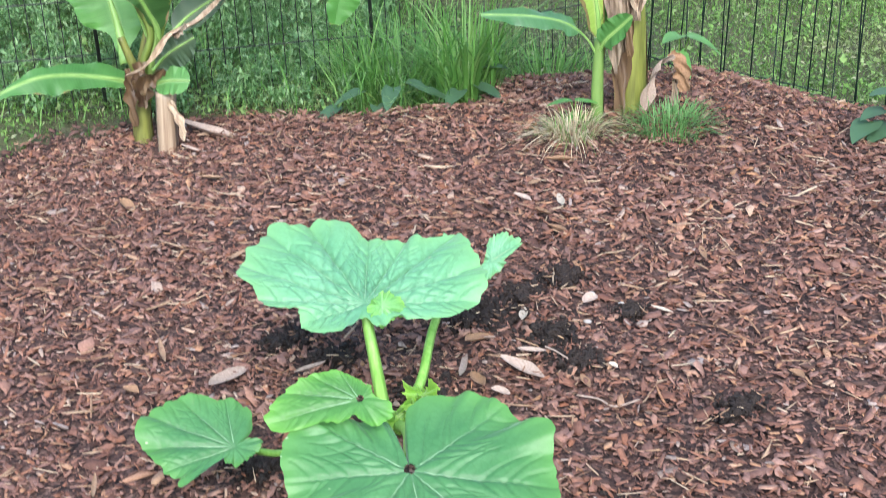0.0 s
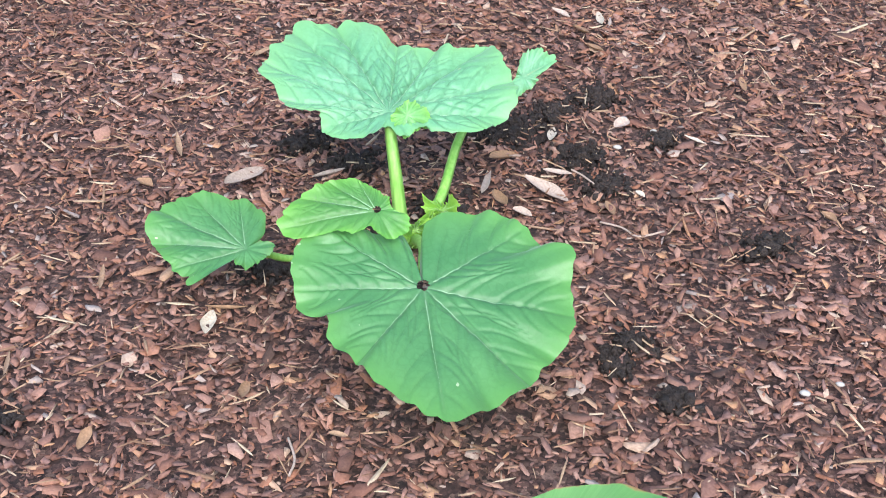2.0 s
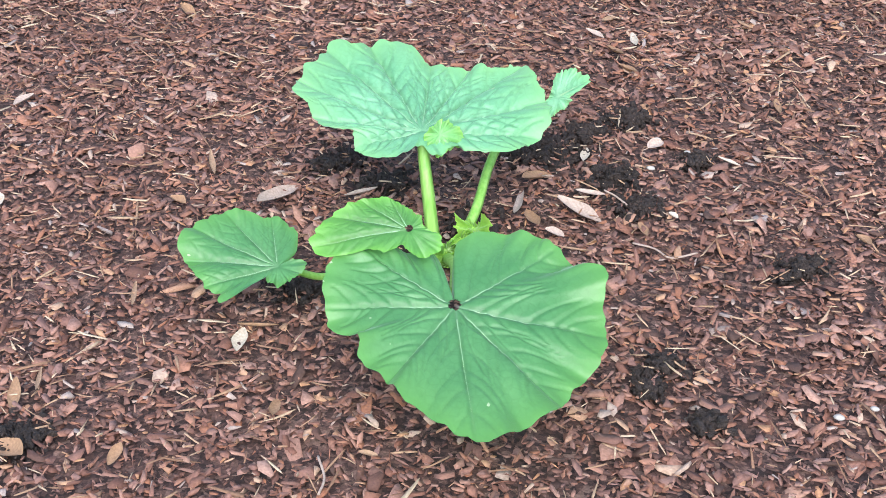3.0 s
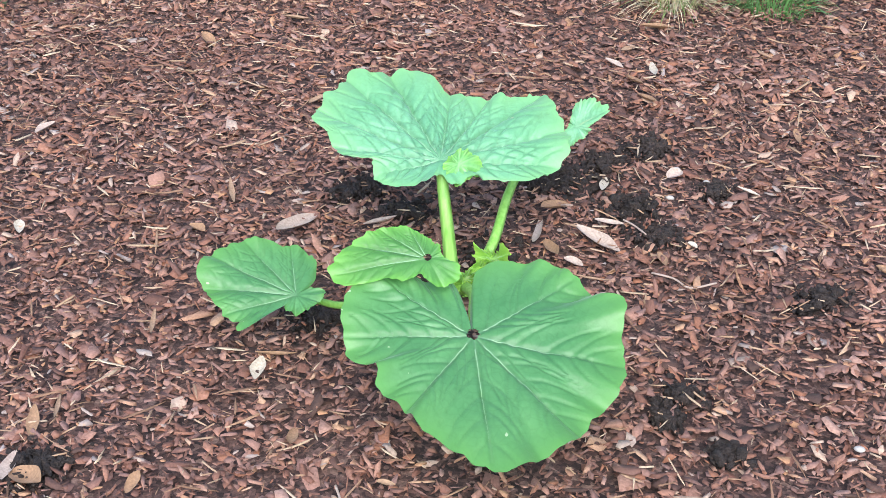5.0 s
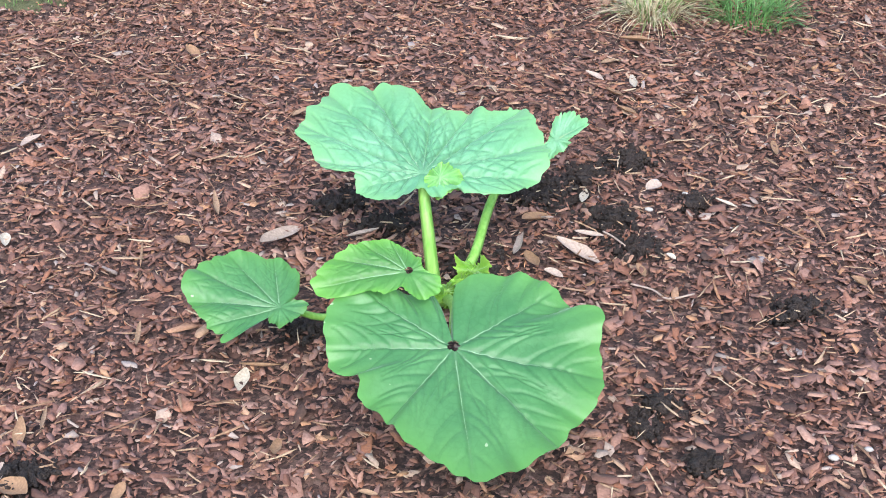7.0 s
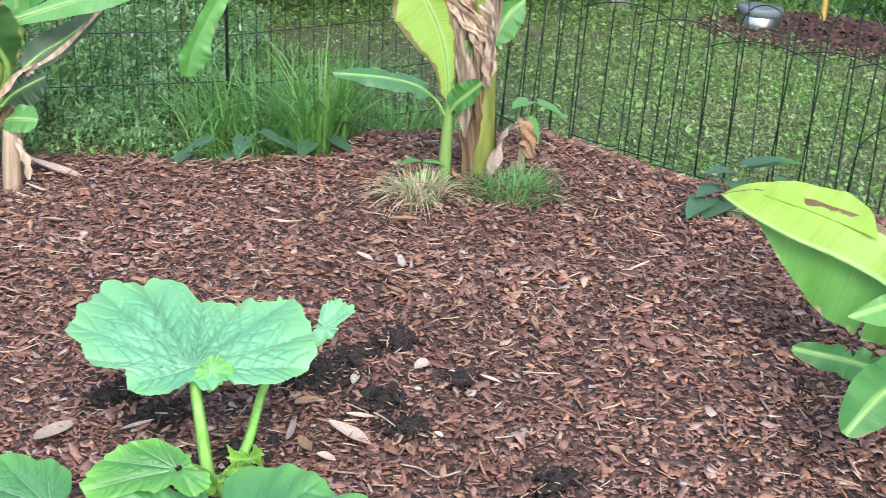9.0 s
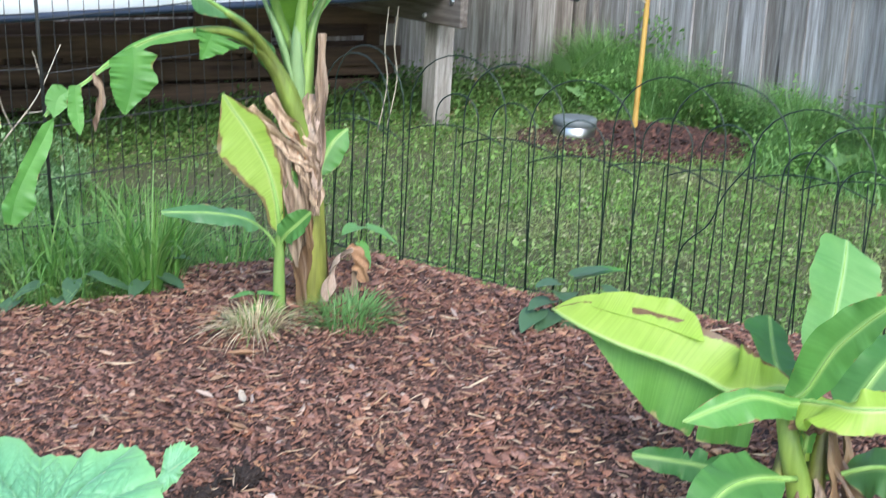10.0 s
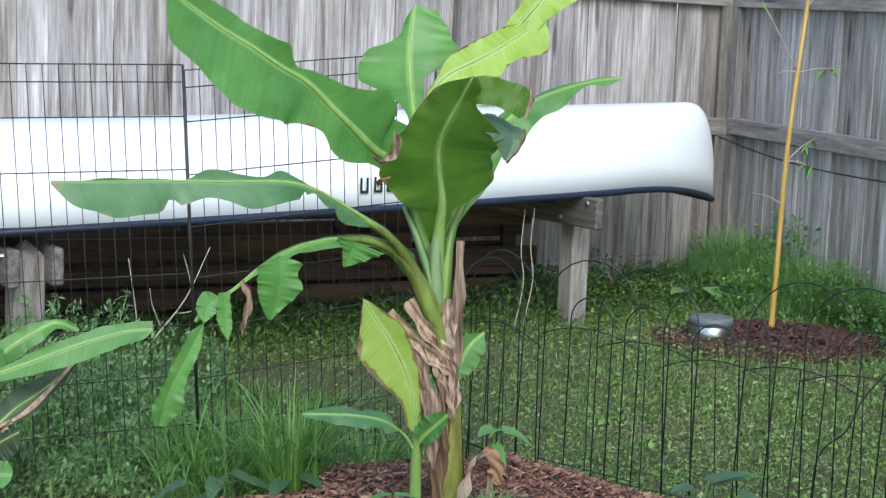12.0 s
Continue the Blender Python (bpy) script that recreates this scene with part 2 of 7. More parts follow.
M_BAN_BLOOM = banana_material("waxy_banana_leaf", (0.06, 0.18, 0.06), (0.13, 0.28, 0.12), (0.15, 0.1, 0.05), 0.36, 0.22, (0.2, 0.36, 0.15))
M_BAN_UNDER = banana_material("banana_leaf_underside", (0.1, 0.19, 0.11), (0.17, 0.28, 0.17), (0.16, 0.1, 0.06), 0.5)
M_BAN_FADED = banana_material("fading_banana_leaf", (0.33, 0.52, 0.08), (0.46, 0.64, 0.14), (0.15, 0.115, 0.045), 0.42, 0.4, (0.5, 0.62, 0.22))
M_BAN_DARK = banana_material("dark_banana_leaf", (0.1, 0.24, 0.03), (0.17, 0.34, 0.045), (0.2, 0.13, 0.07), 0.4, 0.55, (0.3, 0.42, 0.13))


def wood_material(name, stops, grain=(34, 34, 1.3), knots=0.6, rough=0.85):
    """Weathered wood: grain, long stains, pale and dark streaks, knots."""
    m, nt, b = mat(name, rough)
    info = nt.nodes.new("ShaderNodeObjectInfo")
    sc = nt.nodes.new("ShaderNodeMath")
    sc.operation = "MULTIPLY"
    sc.inputs[1].default_value = 60.0
    nt.links.new(info.outputs["Random"], sc.inputs[0])

    def shifted(scale):
        sh = nt.nodes.new("ShaderNodeVectorMath")
        sh.operation = "ADD"
        nt.links.new(coords(nt, scale), sh.inputs[0])
        nt.links.new(sc.outputs[0], sh.inputs[1])
        return sh.outputs[0]
    n1 = noise_tex(nt, 1, 6, shifted(grain), 0.68)
    n2 = noise_tex(nt, 1, 5, shifted(tuple(g * 0.32 + 0.5 for g in grain)))
    n3 = noise_tex(nt, 1, 4, shifted(tuple(g * 3.4 for g in grain)), 0.7)
    col = ramp(nt, n1, stops)
    col = mix(nt, knots, col, ramp(nt, n2, [(0.36, (0.42, 0.39, 0.37)), (0.5, (0.85, 0.84, 0.83)), (0.64, (1.15, 1.17, 1.2))]), "MULTIPLY")
    col = mix(nt, 0.5, col, ramp(nt, n3, [(0.34, (0.5, 0.47, 0.44)), (0.5, (1, 1, 1))]), "MULTIPLY")
    kn = nt.nodes.new("ShaderNodeTexVoronoi")
    kn.inputs["Scale"].default_value = 1.0
    nt.links.new(shifted(tuple(max(1.5, g * 0.2) for g in grain)), kn.inputs["Vector"])
    col = mix(nt, 0.75, col, ramp(nt, kn.outputs["Distance"], [(0.08, (0.22, 0.17, 0.14)), (0.17, (1, 1, 1))]), "MULTIPLY")
    tone = ramp(nt, info.outputs["Random"], [(0, (0.55, 0.51, 0.47)), (0.25, (0.8, 0.78, 0.75)), (0.5, (0.72, 0.7, 0.7)), (0.75, (0.98, 0.97, 0.97)), (1, (0.78, 0.74, 0.69))])
    col = mix(nt, 1.0, col, tone, "MULTIPLY")
    nt.links.new(col, b.inputs["Base Color"])
    bump(nt, b, mix(nt, 0.5, n1, n3), 0.6, 0.004)
    return m


M_FENCE = wood_material("weathered_fence_wood", [(0.28, (0.2, 0.182, 0.165)), (0.48, (0.46, 0.45, 0.44)), (0.72, (0.78, 0.79, 0.8))], (46, 46, 2.2))
M_POST = wood_material("weathered_post_wood", [(0.25, (0.2, 0.185, 0.165)), (0.5, (0.33, 0.32, 0.3)), (0.75, (0.48, 0.47, 0.45))], (60, 60, 6))
M_RAIL = wood_material("weathered_rail_wood", [(0.25, (0.2, 0.185, 0.165)), (0.5, (0.35, 0.34, 0.325)), (0.75, (0.52, 0.52, 0.51))], (5, 60, 60))
M_BEAM = wood_material("weathered_beam_wood", [(0.25, (0.11, 0.09, 0.08)), (0.5, (0.22, 0.2, 0.185)), (0.75, (0.38, 0.36, 0.35))], (60, 4, 60))
# board brown darkened for the canoe's shadow
M_SHADED_WOOD = wood_material("shaded_board_wood", [(0.25, (0.04, 0.026, 0.02)), (0.5, (0.075, 0.048, 0.034)), (0.75, (0.12, 0.078, 0.055))], (3, 60, 60))
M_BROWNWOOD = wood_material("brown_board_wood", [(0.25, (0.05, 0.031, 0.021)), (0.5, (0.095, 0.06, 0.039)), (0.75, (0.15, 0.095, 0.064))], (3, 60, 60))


def simple(name, colour, rough=0.5, metal=0.0, scale=30, spread=0.25):
    m, nt, b = mat(name, rough, metal)
    n1 = noise_tex(nt, scale, 4, coords(nt))
    nt.links.new(ramp(nt, n1, [(0.3, tuple(c * (1 - spread) for c in colour)), (0.7, colour)]), b.inputs["Base Color"])
    return m


M_CANOE = simple("canoe_white", (0.85, 0.91, 0.94), 0.25, 0, 3, 0.04)
M_TRIM = simple("canoe_trim", (0.015, 0.028, 0.055), 0.45)
M_MARK = simple("black_marking", (0.02, 0.02, 0.02), 0.5)
M_WIRE = simple("black_wire", (0.018, 0.02, 0.02), 0.45)
M_WIRE_GREEN = simple("dark_green_wire", (0.012, 0.03, 0.022), 0.4)
M_BAMBOO = stem_material("bamboo_cane", (0.38, 0.23, 0.045), (0.55, 0.36, 0.1), 25)
M_METAL = simple("brushed_steel", (0.6, 0.62, 0.63), 0.32, 1.0)
M_DARKTOP = simple("dark_plastic", (0.16, 0.19, 0.2), 0.45)
M_DRY = stem_material("dry_sheath", (0.07, 0.042, 0.028), (0.4, 0.3, 0.21), 80)
M_DRY_PALE = chip_material("pale_dry_leaf", [(0.0, (0.5, 0.36, 0.29)), (1.0, (0.66, 0.53, 0.44))])
M_DRY_CREAM = chip_material("cream_dry_leaf", [(0.0, (0.6, 0.5, 0.38)), (1.0, (0.78, 0.68, 0.54))])
M_DRY_TAN = chip_material("tan_dry_leaf", [(0.0, (0.38, 0.2, 0.1)), (1.0, (0.5, 0.31, 0.18))])
M_STUB = stem_material("cut_stub", (0.26, 0.17, 0.11), (0.52, 0.4, 0.28), 90)
M_STRING = simple("pale_string", (0.4, 0.36, 0.28), 0.8)
M_PEBBLE = simple("white_pebble", (0.45, 0.41, 0.37), 0.7)

# ---------------------------------------------------------------- mesh helpers
rng = np.random.default_rng(7)


def mesh(name, verts, faces, smooth=False, attrs=None):
    me = bpy.data.meshes.new(name)
    me.from_pydata([tuple(v) for v in verts], [], [tuple(f) for f in faces])
    if smooth:
        me.polygons.foreach_set("use_smooth", [True] * len(me.polygons))
    for key, vals in (attrs or {}).items():
        a = me.attributes.new(key, "FLOAT", "POINT")
        a.data.foreach_set("value", np.asarray(vals, dtype=np.float32))
    me.update()
    return me


def mesh_np(name, verts, loops, sizes, smooth=False):
    """A large mesh from arrays: vertices, the corners of all faces, and each face's number of corners."""
    me = bpy.data.meshes.new(name)
    me.vertices.add(len(verts))
    me.vertices.foreach_set("co", np.ascontiguousarray(verts, dtype=np.float32).ravel())
    me.loops.add(len(loops))
    me.loops.foreach_set("vertex_index", np.ascontiguousarray(loops, dtype=np.int32))
    me.polygons.add(len(sizes))
    starts = np.concatenate([[0], np.cumsum(sizes)[:-1]]).astype(np.int32)
    me.polygons.foreach_set("loop_start", starts)
    if smooth:
        me.polygons.foreach_set("use_smooth", np.ones(len(sizes), dtype=bool))
    me.update(calc_edges=True)
    me.validate()
    return me


def part(name, data, material, parent=None, label=""):
    """One mesh object, under a thing or a part. data: a bmesh or a mesh."""
    if isinstance(data, bmesh.types.BMesh):
        me = bpy.data.meshes.new(name)
        data.to_mesh(me)
        data.free()
        data = me
    if not data.materials:
        data.materials.append(material)
    ob = new(name, data)
    if parent:
        ob.parent = parent
    if label:
        ob["label"] = label
    return ob


def thing(name, label, category, group="", at=(0, 0, 0)):
    ob = new(name)
    ob.location = at
    ob.empty_display_size = 0.05
    return tagged(ob, label, category, group)


def box(bm, lo, hi, bevel=0.0, m=None):
    c, s = [(a + b) / 2 for a, b in zip(lo, hi)], [b - a for a, b in zip(lo, hi)]
    r = bmesh.ops.create_cube(bm, size=1.0, matrix=Matrix.Translation(c) @ Matrix.Diagonal((*s, 1)))
    if bevel:
        es = list({e for v in r["verts"] for e in v.link_edges})
        r2 = bmesh.ops.bevel(bm, geom=es, offset=bevel, segments=1, affect="EDGES")
        vs = list({v for f in r2["faces"] for v in f.verts} | {v for v in r["verts"] if v.is_valid})
    else:
        vs = r["verts"]
    if m is not None:
        bmesh.ops.transform(bm, matrix=m, verts=vs)
    return vs


def smooth_path(pts, n):
    """A rounded line of n + 1 points through pts."""
    p = np.array(pts, dtype=float)
    p = np.vstack([2 * p[0] - p[1], p, 2 * p[-1] - p[-2]])
    out = []
    segs = len(pts) - 1
    for i in range(n + 1):
        u = i / n * segs
        k = min(int(u), segs - 1)
        f = u - k
        a, b, c, d = p[k], p[k + 1], p[k + 2], p[k + 3]
        out.append(0.5 * (2 * b + (c - a) * f + (2 * a - 5 * b + 4 * c - d) * f * f + (3 * b - a - 3 * c + d) * f ** 3))
    return np.array(out)


def tube(pts, radius, sides=8, steps=None, flute=0.0, cap=True):
    """A tube along pts; radius: a number, or a function of 0..1. Gives verts, faces."""
    line = smooth_path(pts, steps) if steps else np.array(pts, dtype=float)
    n = len(line)
    tang = np.gradient(line, axis=0)
    tang /= np.linalg.norm(tang, axis=1)[:, None] + 1e-12
    ref = np.array([0.0, 0.0, 1.0]) if abs(tang[0][2]) < 0.9 else np.array([1.0, 0.0, 0.0])
    verts, faces = [], []
    for i in range(n):
        a = np.cross(tang[i], ref)
        a /= np.linalg.norm(a) + 1e-12
        b = np.cross(tang[i], a)
        ref = np.cross(a, tang[i])
        r = radius(i / max(1, n - 1)) if callable(radius) else radius
        for k in range(sides):
            th = 2 * math.pi * k / sides
            rr = r * (1 + (flute if k % 2 else -flute))
            verts.append(line[i] + rr * (math.cos(th) * a + math.sin(th) * b))
    for i in range(n - 1):
        for k in range(sides):
            k2 = (k + 1) % sides
            faces.append((i * sides + k, i * sides + k2, (i + 1) * sides + k2, (i + 1) * sides + k))
    if cap:
        faces.append(tuple(range(sides))[::-1])
        faces.append(tuple((n - 1) * sides + k for k in range(sides)))
    return verts, faces


def joined(pieces):
    """Several (verts, faces) as one."""
    vs, fs = [], []
    for v, f in pieces:
        o = len(vs)
        vs.extend(v)
        fs.extend(tuple(i + o for i in q) for q in f)
    return vs, fs


# ---------------------------------------------------------------- the lie of the land
BED = np.array([(-0.9, -0.72), (-1.7, -0.5), (-2.2, 0.1), (-2.4, 1.0), (-2.3, 2.1), (-1.95, 2.8), (-1.4, 3.05), (-0.85, 3.32), (-0.65, 3.56), (-0.19, 3.58), (0.05, 3.49), (0.366, 3.49), (0.43, 3.69),
                (0.6, 3.7), (0.97, 3.63), (1.104, 3.45), (1.26, 3.2), (1.62, 2.88), (2.4, 2.15), (2.62, 1.4), (2.55, 0.6), (2.2, -0.1), (1.5, -0.55), (0.4, -0.75)])


def inside_bed(x, y):
    """Signed distance to the bed's border: positive inside."""
    x, y = np.asarray(x, float), np.asarray(y, float)
    best = np.full(x.shape, 1e9)
    ins = np.zeros(x.shape, bool)
    for i in range(len(BED)):
        (ax, ay), (bx, by) = BED[i], BED[(i + 1) % len(BED)]
        t = np.clip(((x - ax) * (bx - ax) + (y - ay) * (by - ay)) / ((bx - ax) ** 2 + (by - ay) ** 2), 0, 1)
        best = np.minimum(best, np.hypot(x - ax - t * (bx - ax), y - ay - t * (by - ay)))
        cross = ((ay > y) != (by > y)) & (x < (bx - ax) * (y - ay) / (by - ay + 1e-12) + ax)
        ins ^= cross
    return np.where(ins, best, -best)


def wobble(x, y):
    return (np.sin(3.1 * x + 1.3) * np.cos(2.7 * y + 0.4) + 0.6 * np.sin(6.3 * x - 4.1 * y) + 0.35 * np.sin(11.0 * x + 9.0 * y + 2)) / 1.95


def land(x, y):
    """Height of the ground: a mulched bed that rises a little to the right, and the lawn round it."""
    x, y = np.asarray(x, float), np.asarray(y, float)
    d = inside_bed(x, y)
    cx, cy = np.clip(x, -1.6, 1.6), np.clip(y, -0.5, 3.8)
    bed = 0.091 * cx + 0.031 * cy - 0.047 + 0.012 * wobble(x * 1.3, y * 1.3)
    bed = bed + 0.03 * np.exp(-((x - 0.68) ** 2 + (y - 3.3) ** 2) / 0.08)
    yard = 0.05 + 0.008 * np.clip(x, -6, 6) + 0.012 * wobble(x * 0.6, y * 0.6)
    s = np.clip((d + 0.16) / 0.24, 0, 1)
    s = s * s * (3 - 2 * s)
    return yard + (bed - yard) * s


def sheet(name, xs, ys, lift, keep=None):
    gx, gy = np.meshgrid(xs, ys)
    gz = land(gx, gy) + lift
    v = np.stack([gx, gy, gz], -1).reshape(-1, 3)
    nx, ny = len(xs), len(ys)
    i, j = np.meshgrid(np.arange(nx - 1), np.arange(ny - 1))
    a = (j * nx + i).ravel()
    q = np.stack([a, a + 1, a + 1 + nx, a + nx], -1)
    if keep is not None:
        mid = v[q].mean(1)
        q = q[keep(mid[:, 0], mid[:, 1])]
    return mesh_np(name, v, q.ravel(), np.full(len(q), 4), True)


far = [-400, -150, -60, -25, -12]
ground = part("ground", sheet("ground", far + list(np.arange(-7, 8.01, 0.09)) + [12, 25, 60, 150, 400],
                              far + [-7] + list(np.arange(-4, 10.5, 0.09)) + [14, 25, 60, 150, 400], 0.0), M_GROUND)
tagged(ground, "patchy lawn soil of the back yard", "ground", kind="structure")
bed = part("mulch_bed", sheet("mulch_bed", np.arange(-2.6, 2.85, 0.05), np.arange(-1.0, 3.75, 0.05), 0.004, lambda x, y: inside_bed(x, y) > -0.01), M_BEDBASE)
tagged(bed, "raised planting bed under reddish bark mulch", "mulch bed", kind="structure")

# dark soil that shows between the chips: centre x, y, radius
SOIL = [(-0.071, 2.281, 0.055), (-0.1, 2.26, 0.038), (-0.01, 2.18, 0.047), (0.226, 2.27, 0.051), (0.275, 2.29, 0.081), (0.34, 2.36, 0.043), (0.429, 2.41, 0.051), (0.367, 2.17, 0.06), (0.395, 2.08, 0.043), (0.512, 2.235, 0.038),
        (0.368, 1.624, 0.03), (0.343, 1.57, 0.024), (0.405, 1.49, 0.021), (-0.445, 1.51, 0.047), (0.602, 1.863, 0.043), (0.03, 1.96, 0.06), (-0.116, 1.85, 0.047), (0.12, 2.02, 0.051)]


# ---------------------------------------------------------------- bark mulch
def chips(n, x, y, z, length, ratio, thick, tilt, sides=6):
    """n flat broken pieces with worn upper edges: verts, loops, sizes."""
    th0 = rng.uniform(0, 2 * np.pi, n)
    base = np.arange(sides) / sides * 2 * np.pi
    ang = base[None] + rng.uniform(-0.42, 0.42, (n, sides))
    rad = rng.uniform(0.6, 1.25, (n, sides))
    lx, ly = rad * np.cos(ang) * length[:, None] / 2, rad * np.sin(ang) * (length * ratio)[:, None] / 2
    ly = ly * (1 + rng.uniform(-0.8, 0.8, n)[:, None] * 2 * lx / length[:, None])
    tz = thick[:, None] * rng.uniform(0.7, 1.25, (n, sides)) / 2
    bend = (lx / length[:, None]) ** 2 * (length * rng.uniform(-0.15, 0.25, n))[:, None]
    top = np.stack([lx * 0.9, ly * 0.88, tz + bend], -1)
    bot = np.stack([lx, ly, -tz * 0.6 + bend], -1)
    v = np.concatenate([top, bot], 1)
    ax, ay = rng.normal(0, tilt, n), rng.normal(0, tilt, n)
    ca, sa, cb, sb, cz, sz = np.cos(ax), np.sin(ax), np.cos(ay), np.sin(ay), np.cos(th0), np.sin(th0)
    o, zz = np.ones(n), np.zeros(n)
    rx = np.stack([o, zz, zz, zz, ca, -sa, zz, sa, ca], -1).reshape(n, 3, 3)
    ry = np.stack([cb, zz, sb, zz, o, zz, -sb, zz, cb], -1).reshape(n, 3, 3)
    rz = np.stack([cz, -sz, zz, sz, cz, zz, zz, zz, o], -1).reshape(n, 3, 3)
    v = np.einsum("nij,nkj->nki", rx @ ry @ rz, v) + np.stack([x, y, z], -1)[:, None]
    k = 2 * sides
    off = (np.arange(n) * k)[:, None]
    topf = np.arange(sides)[None] + off
    i = np.arange(sides)
    j = (i + 1) % sides
    side = np.stack([i + sides, j + sides, j, i], -1).reshape(-1)[None] + off
    loops = np.concatenate([topf, side], 1).ravel()
    sizes = np.tile(np.array([sides] + [4] * sides), n)
    return v.reshape(-1, 3), loops, sizes


def soil_amount(x, y):
    a = np.zeros_like(x)
    for sx, sy, r in SOIL:
        a = np.maximum(a, np.exp(-(((x - sx) ** 2 + (y - sy) ** 2) / r ** 2) ** 1.5))
    return a


def scatter_chips(name, n, x0, x1, y0, y1, label, mult=1.0, material=M_CHIP):
    x, y = rng.uniform(x0, x1, n), rng.uniform(y0, y1, n)
    near = np.minimum(np.minimum(x + 0.27 * y + 0.2, 0.69 * y + 0.2 - x), y - 1.0)
    ok = (inside_bed(x, y) > rng.uniform(-0.05, 0.02, n)) & (rng.uniform(0, 1, n) > 0.55 * soil_amount(x, y)) & (rng.uniform(0, 1, n) < np.clip(1 + near / 0.5, 0.28, 1))
    x, y = x[ok], y[ok]
    m = len(x)
    length = np.clip(rng.lognormal(np.log(0.0145), 0.46, m), 0.005, 0.046) * mult
    ratio = np.clip(rng.normal(0.37, 0.2, m), 0.09, 0.85)
    thick = np.clip(length * rng.uniform(0.07, 0.18, m), 0.001, 0.0045)
    z = land(x, y) + 0.005 + rng.uniform(0.0, 0.014, m)
    ob = part(name, mesh_np(name, *chips(m, x, y, z, length, ratio, thick, 0.32, 5)), material)
    return tagged(ob, label, "bark mulch", kind="stuff")


scatter_chips("bark_mulch", 285000, -2.45, 2.7, -0.8, 3.72, "loose reddish-brown pine bark chips covering the bed")

n = 6200
x, y = rng.uniform(-1.2, 1.9, n), rng.uniform(1.0, 3.65, n)
ok = inside_bed(x, y) > 0.02
x, y = x[ok], y[ok]
m = len(x)
straws = part("wood_slivers", mesh_np("wood_slivers", *chips(m, x, y, land(x, y) + 0.018 + rng.uniform(0, 0.006, m), np.clip(rng.lognormal(np.log(0.022), 0.5, m), 0.01, 0.07),
                                                            rng.uniform(0.03, 0.1, m), rng.uniform(0.001, 0.003, m), 0.18)), M_STRAW)
tagged(straws, "pale straw-coloured wood slivers among the bark chips", "wood slivers", kind="stuff")

n = 5200
pick = rng.integers(0, len(SOIL), n)
hub = np.array(SOIL)[pick]
a, q = rng.uniform(0, 2 * np.pi, n), np.abs(rng.normal(0, 0.55, n)) * hub[:, 2]
x, y = hub[:, 0] + q * np.cos(a), hub[:, 1] + q * np.sin(a)
ln = np.clip(rng.lognormal(np.log(0.006), 0.5, n), 0.002, 0.02)
crumbs = part("soil_crumbs", mesh_np("soil_crumbs", *chips(n, x, y, land(x, y) + 0.012 + rng.uniform(0, 0.01, n), ln, rng.uniform(0.5, 1, n), ln * rng.uniform(0.5, 0.9, n), 0.6)), M_SOIL)
tagged(crumbs, "crumbs of damp black soil scattered on the mulch", "soil", kind="stuff")

for sx, sy, r in SOIL:
    bm = bmesh.new()
    bmesh.ops.create_icosphere(bm, subdivisions=4, radius=1.0)
    for v in bm.verts:
        d = v.co.normalized()
        k = 0.85 + 0.5 * noise.noise(d * 2.2 + Vector((sx * 9, sy * 9, 0))) + 0.25 * noise.noise(d * 7 + Vector((sx, sy, 3)))
        v.co = Vector((d.x * r * k, d.y * r * k, d.z * (0.008 + 0.08 * r) * k + 0.012 * noise.noise(d * 9 + Vector((sy, sx, 1))) + 0.006 * noise.noise(d * 26)))
    for f in bm.faces:
        f.smooth = True
    ob = part("soil_clump", bm, M_SOIL)
    ob.location = (sx, sy, float(land(sx, sy)) - 0.001)
    tagged(ob, "clump of damp black soil among the mulch", "soil", "soil clumps")

# ---------------------------------------------------------------- squash plant


def seg_dist(p, a, b):
    d = b - a
    t = np.clip(((p - a) @ d) / (d @ d), 0, 1)
    return np.linalg.norm(p - a - t[:, None] * d, axis=1), t


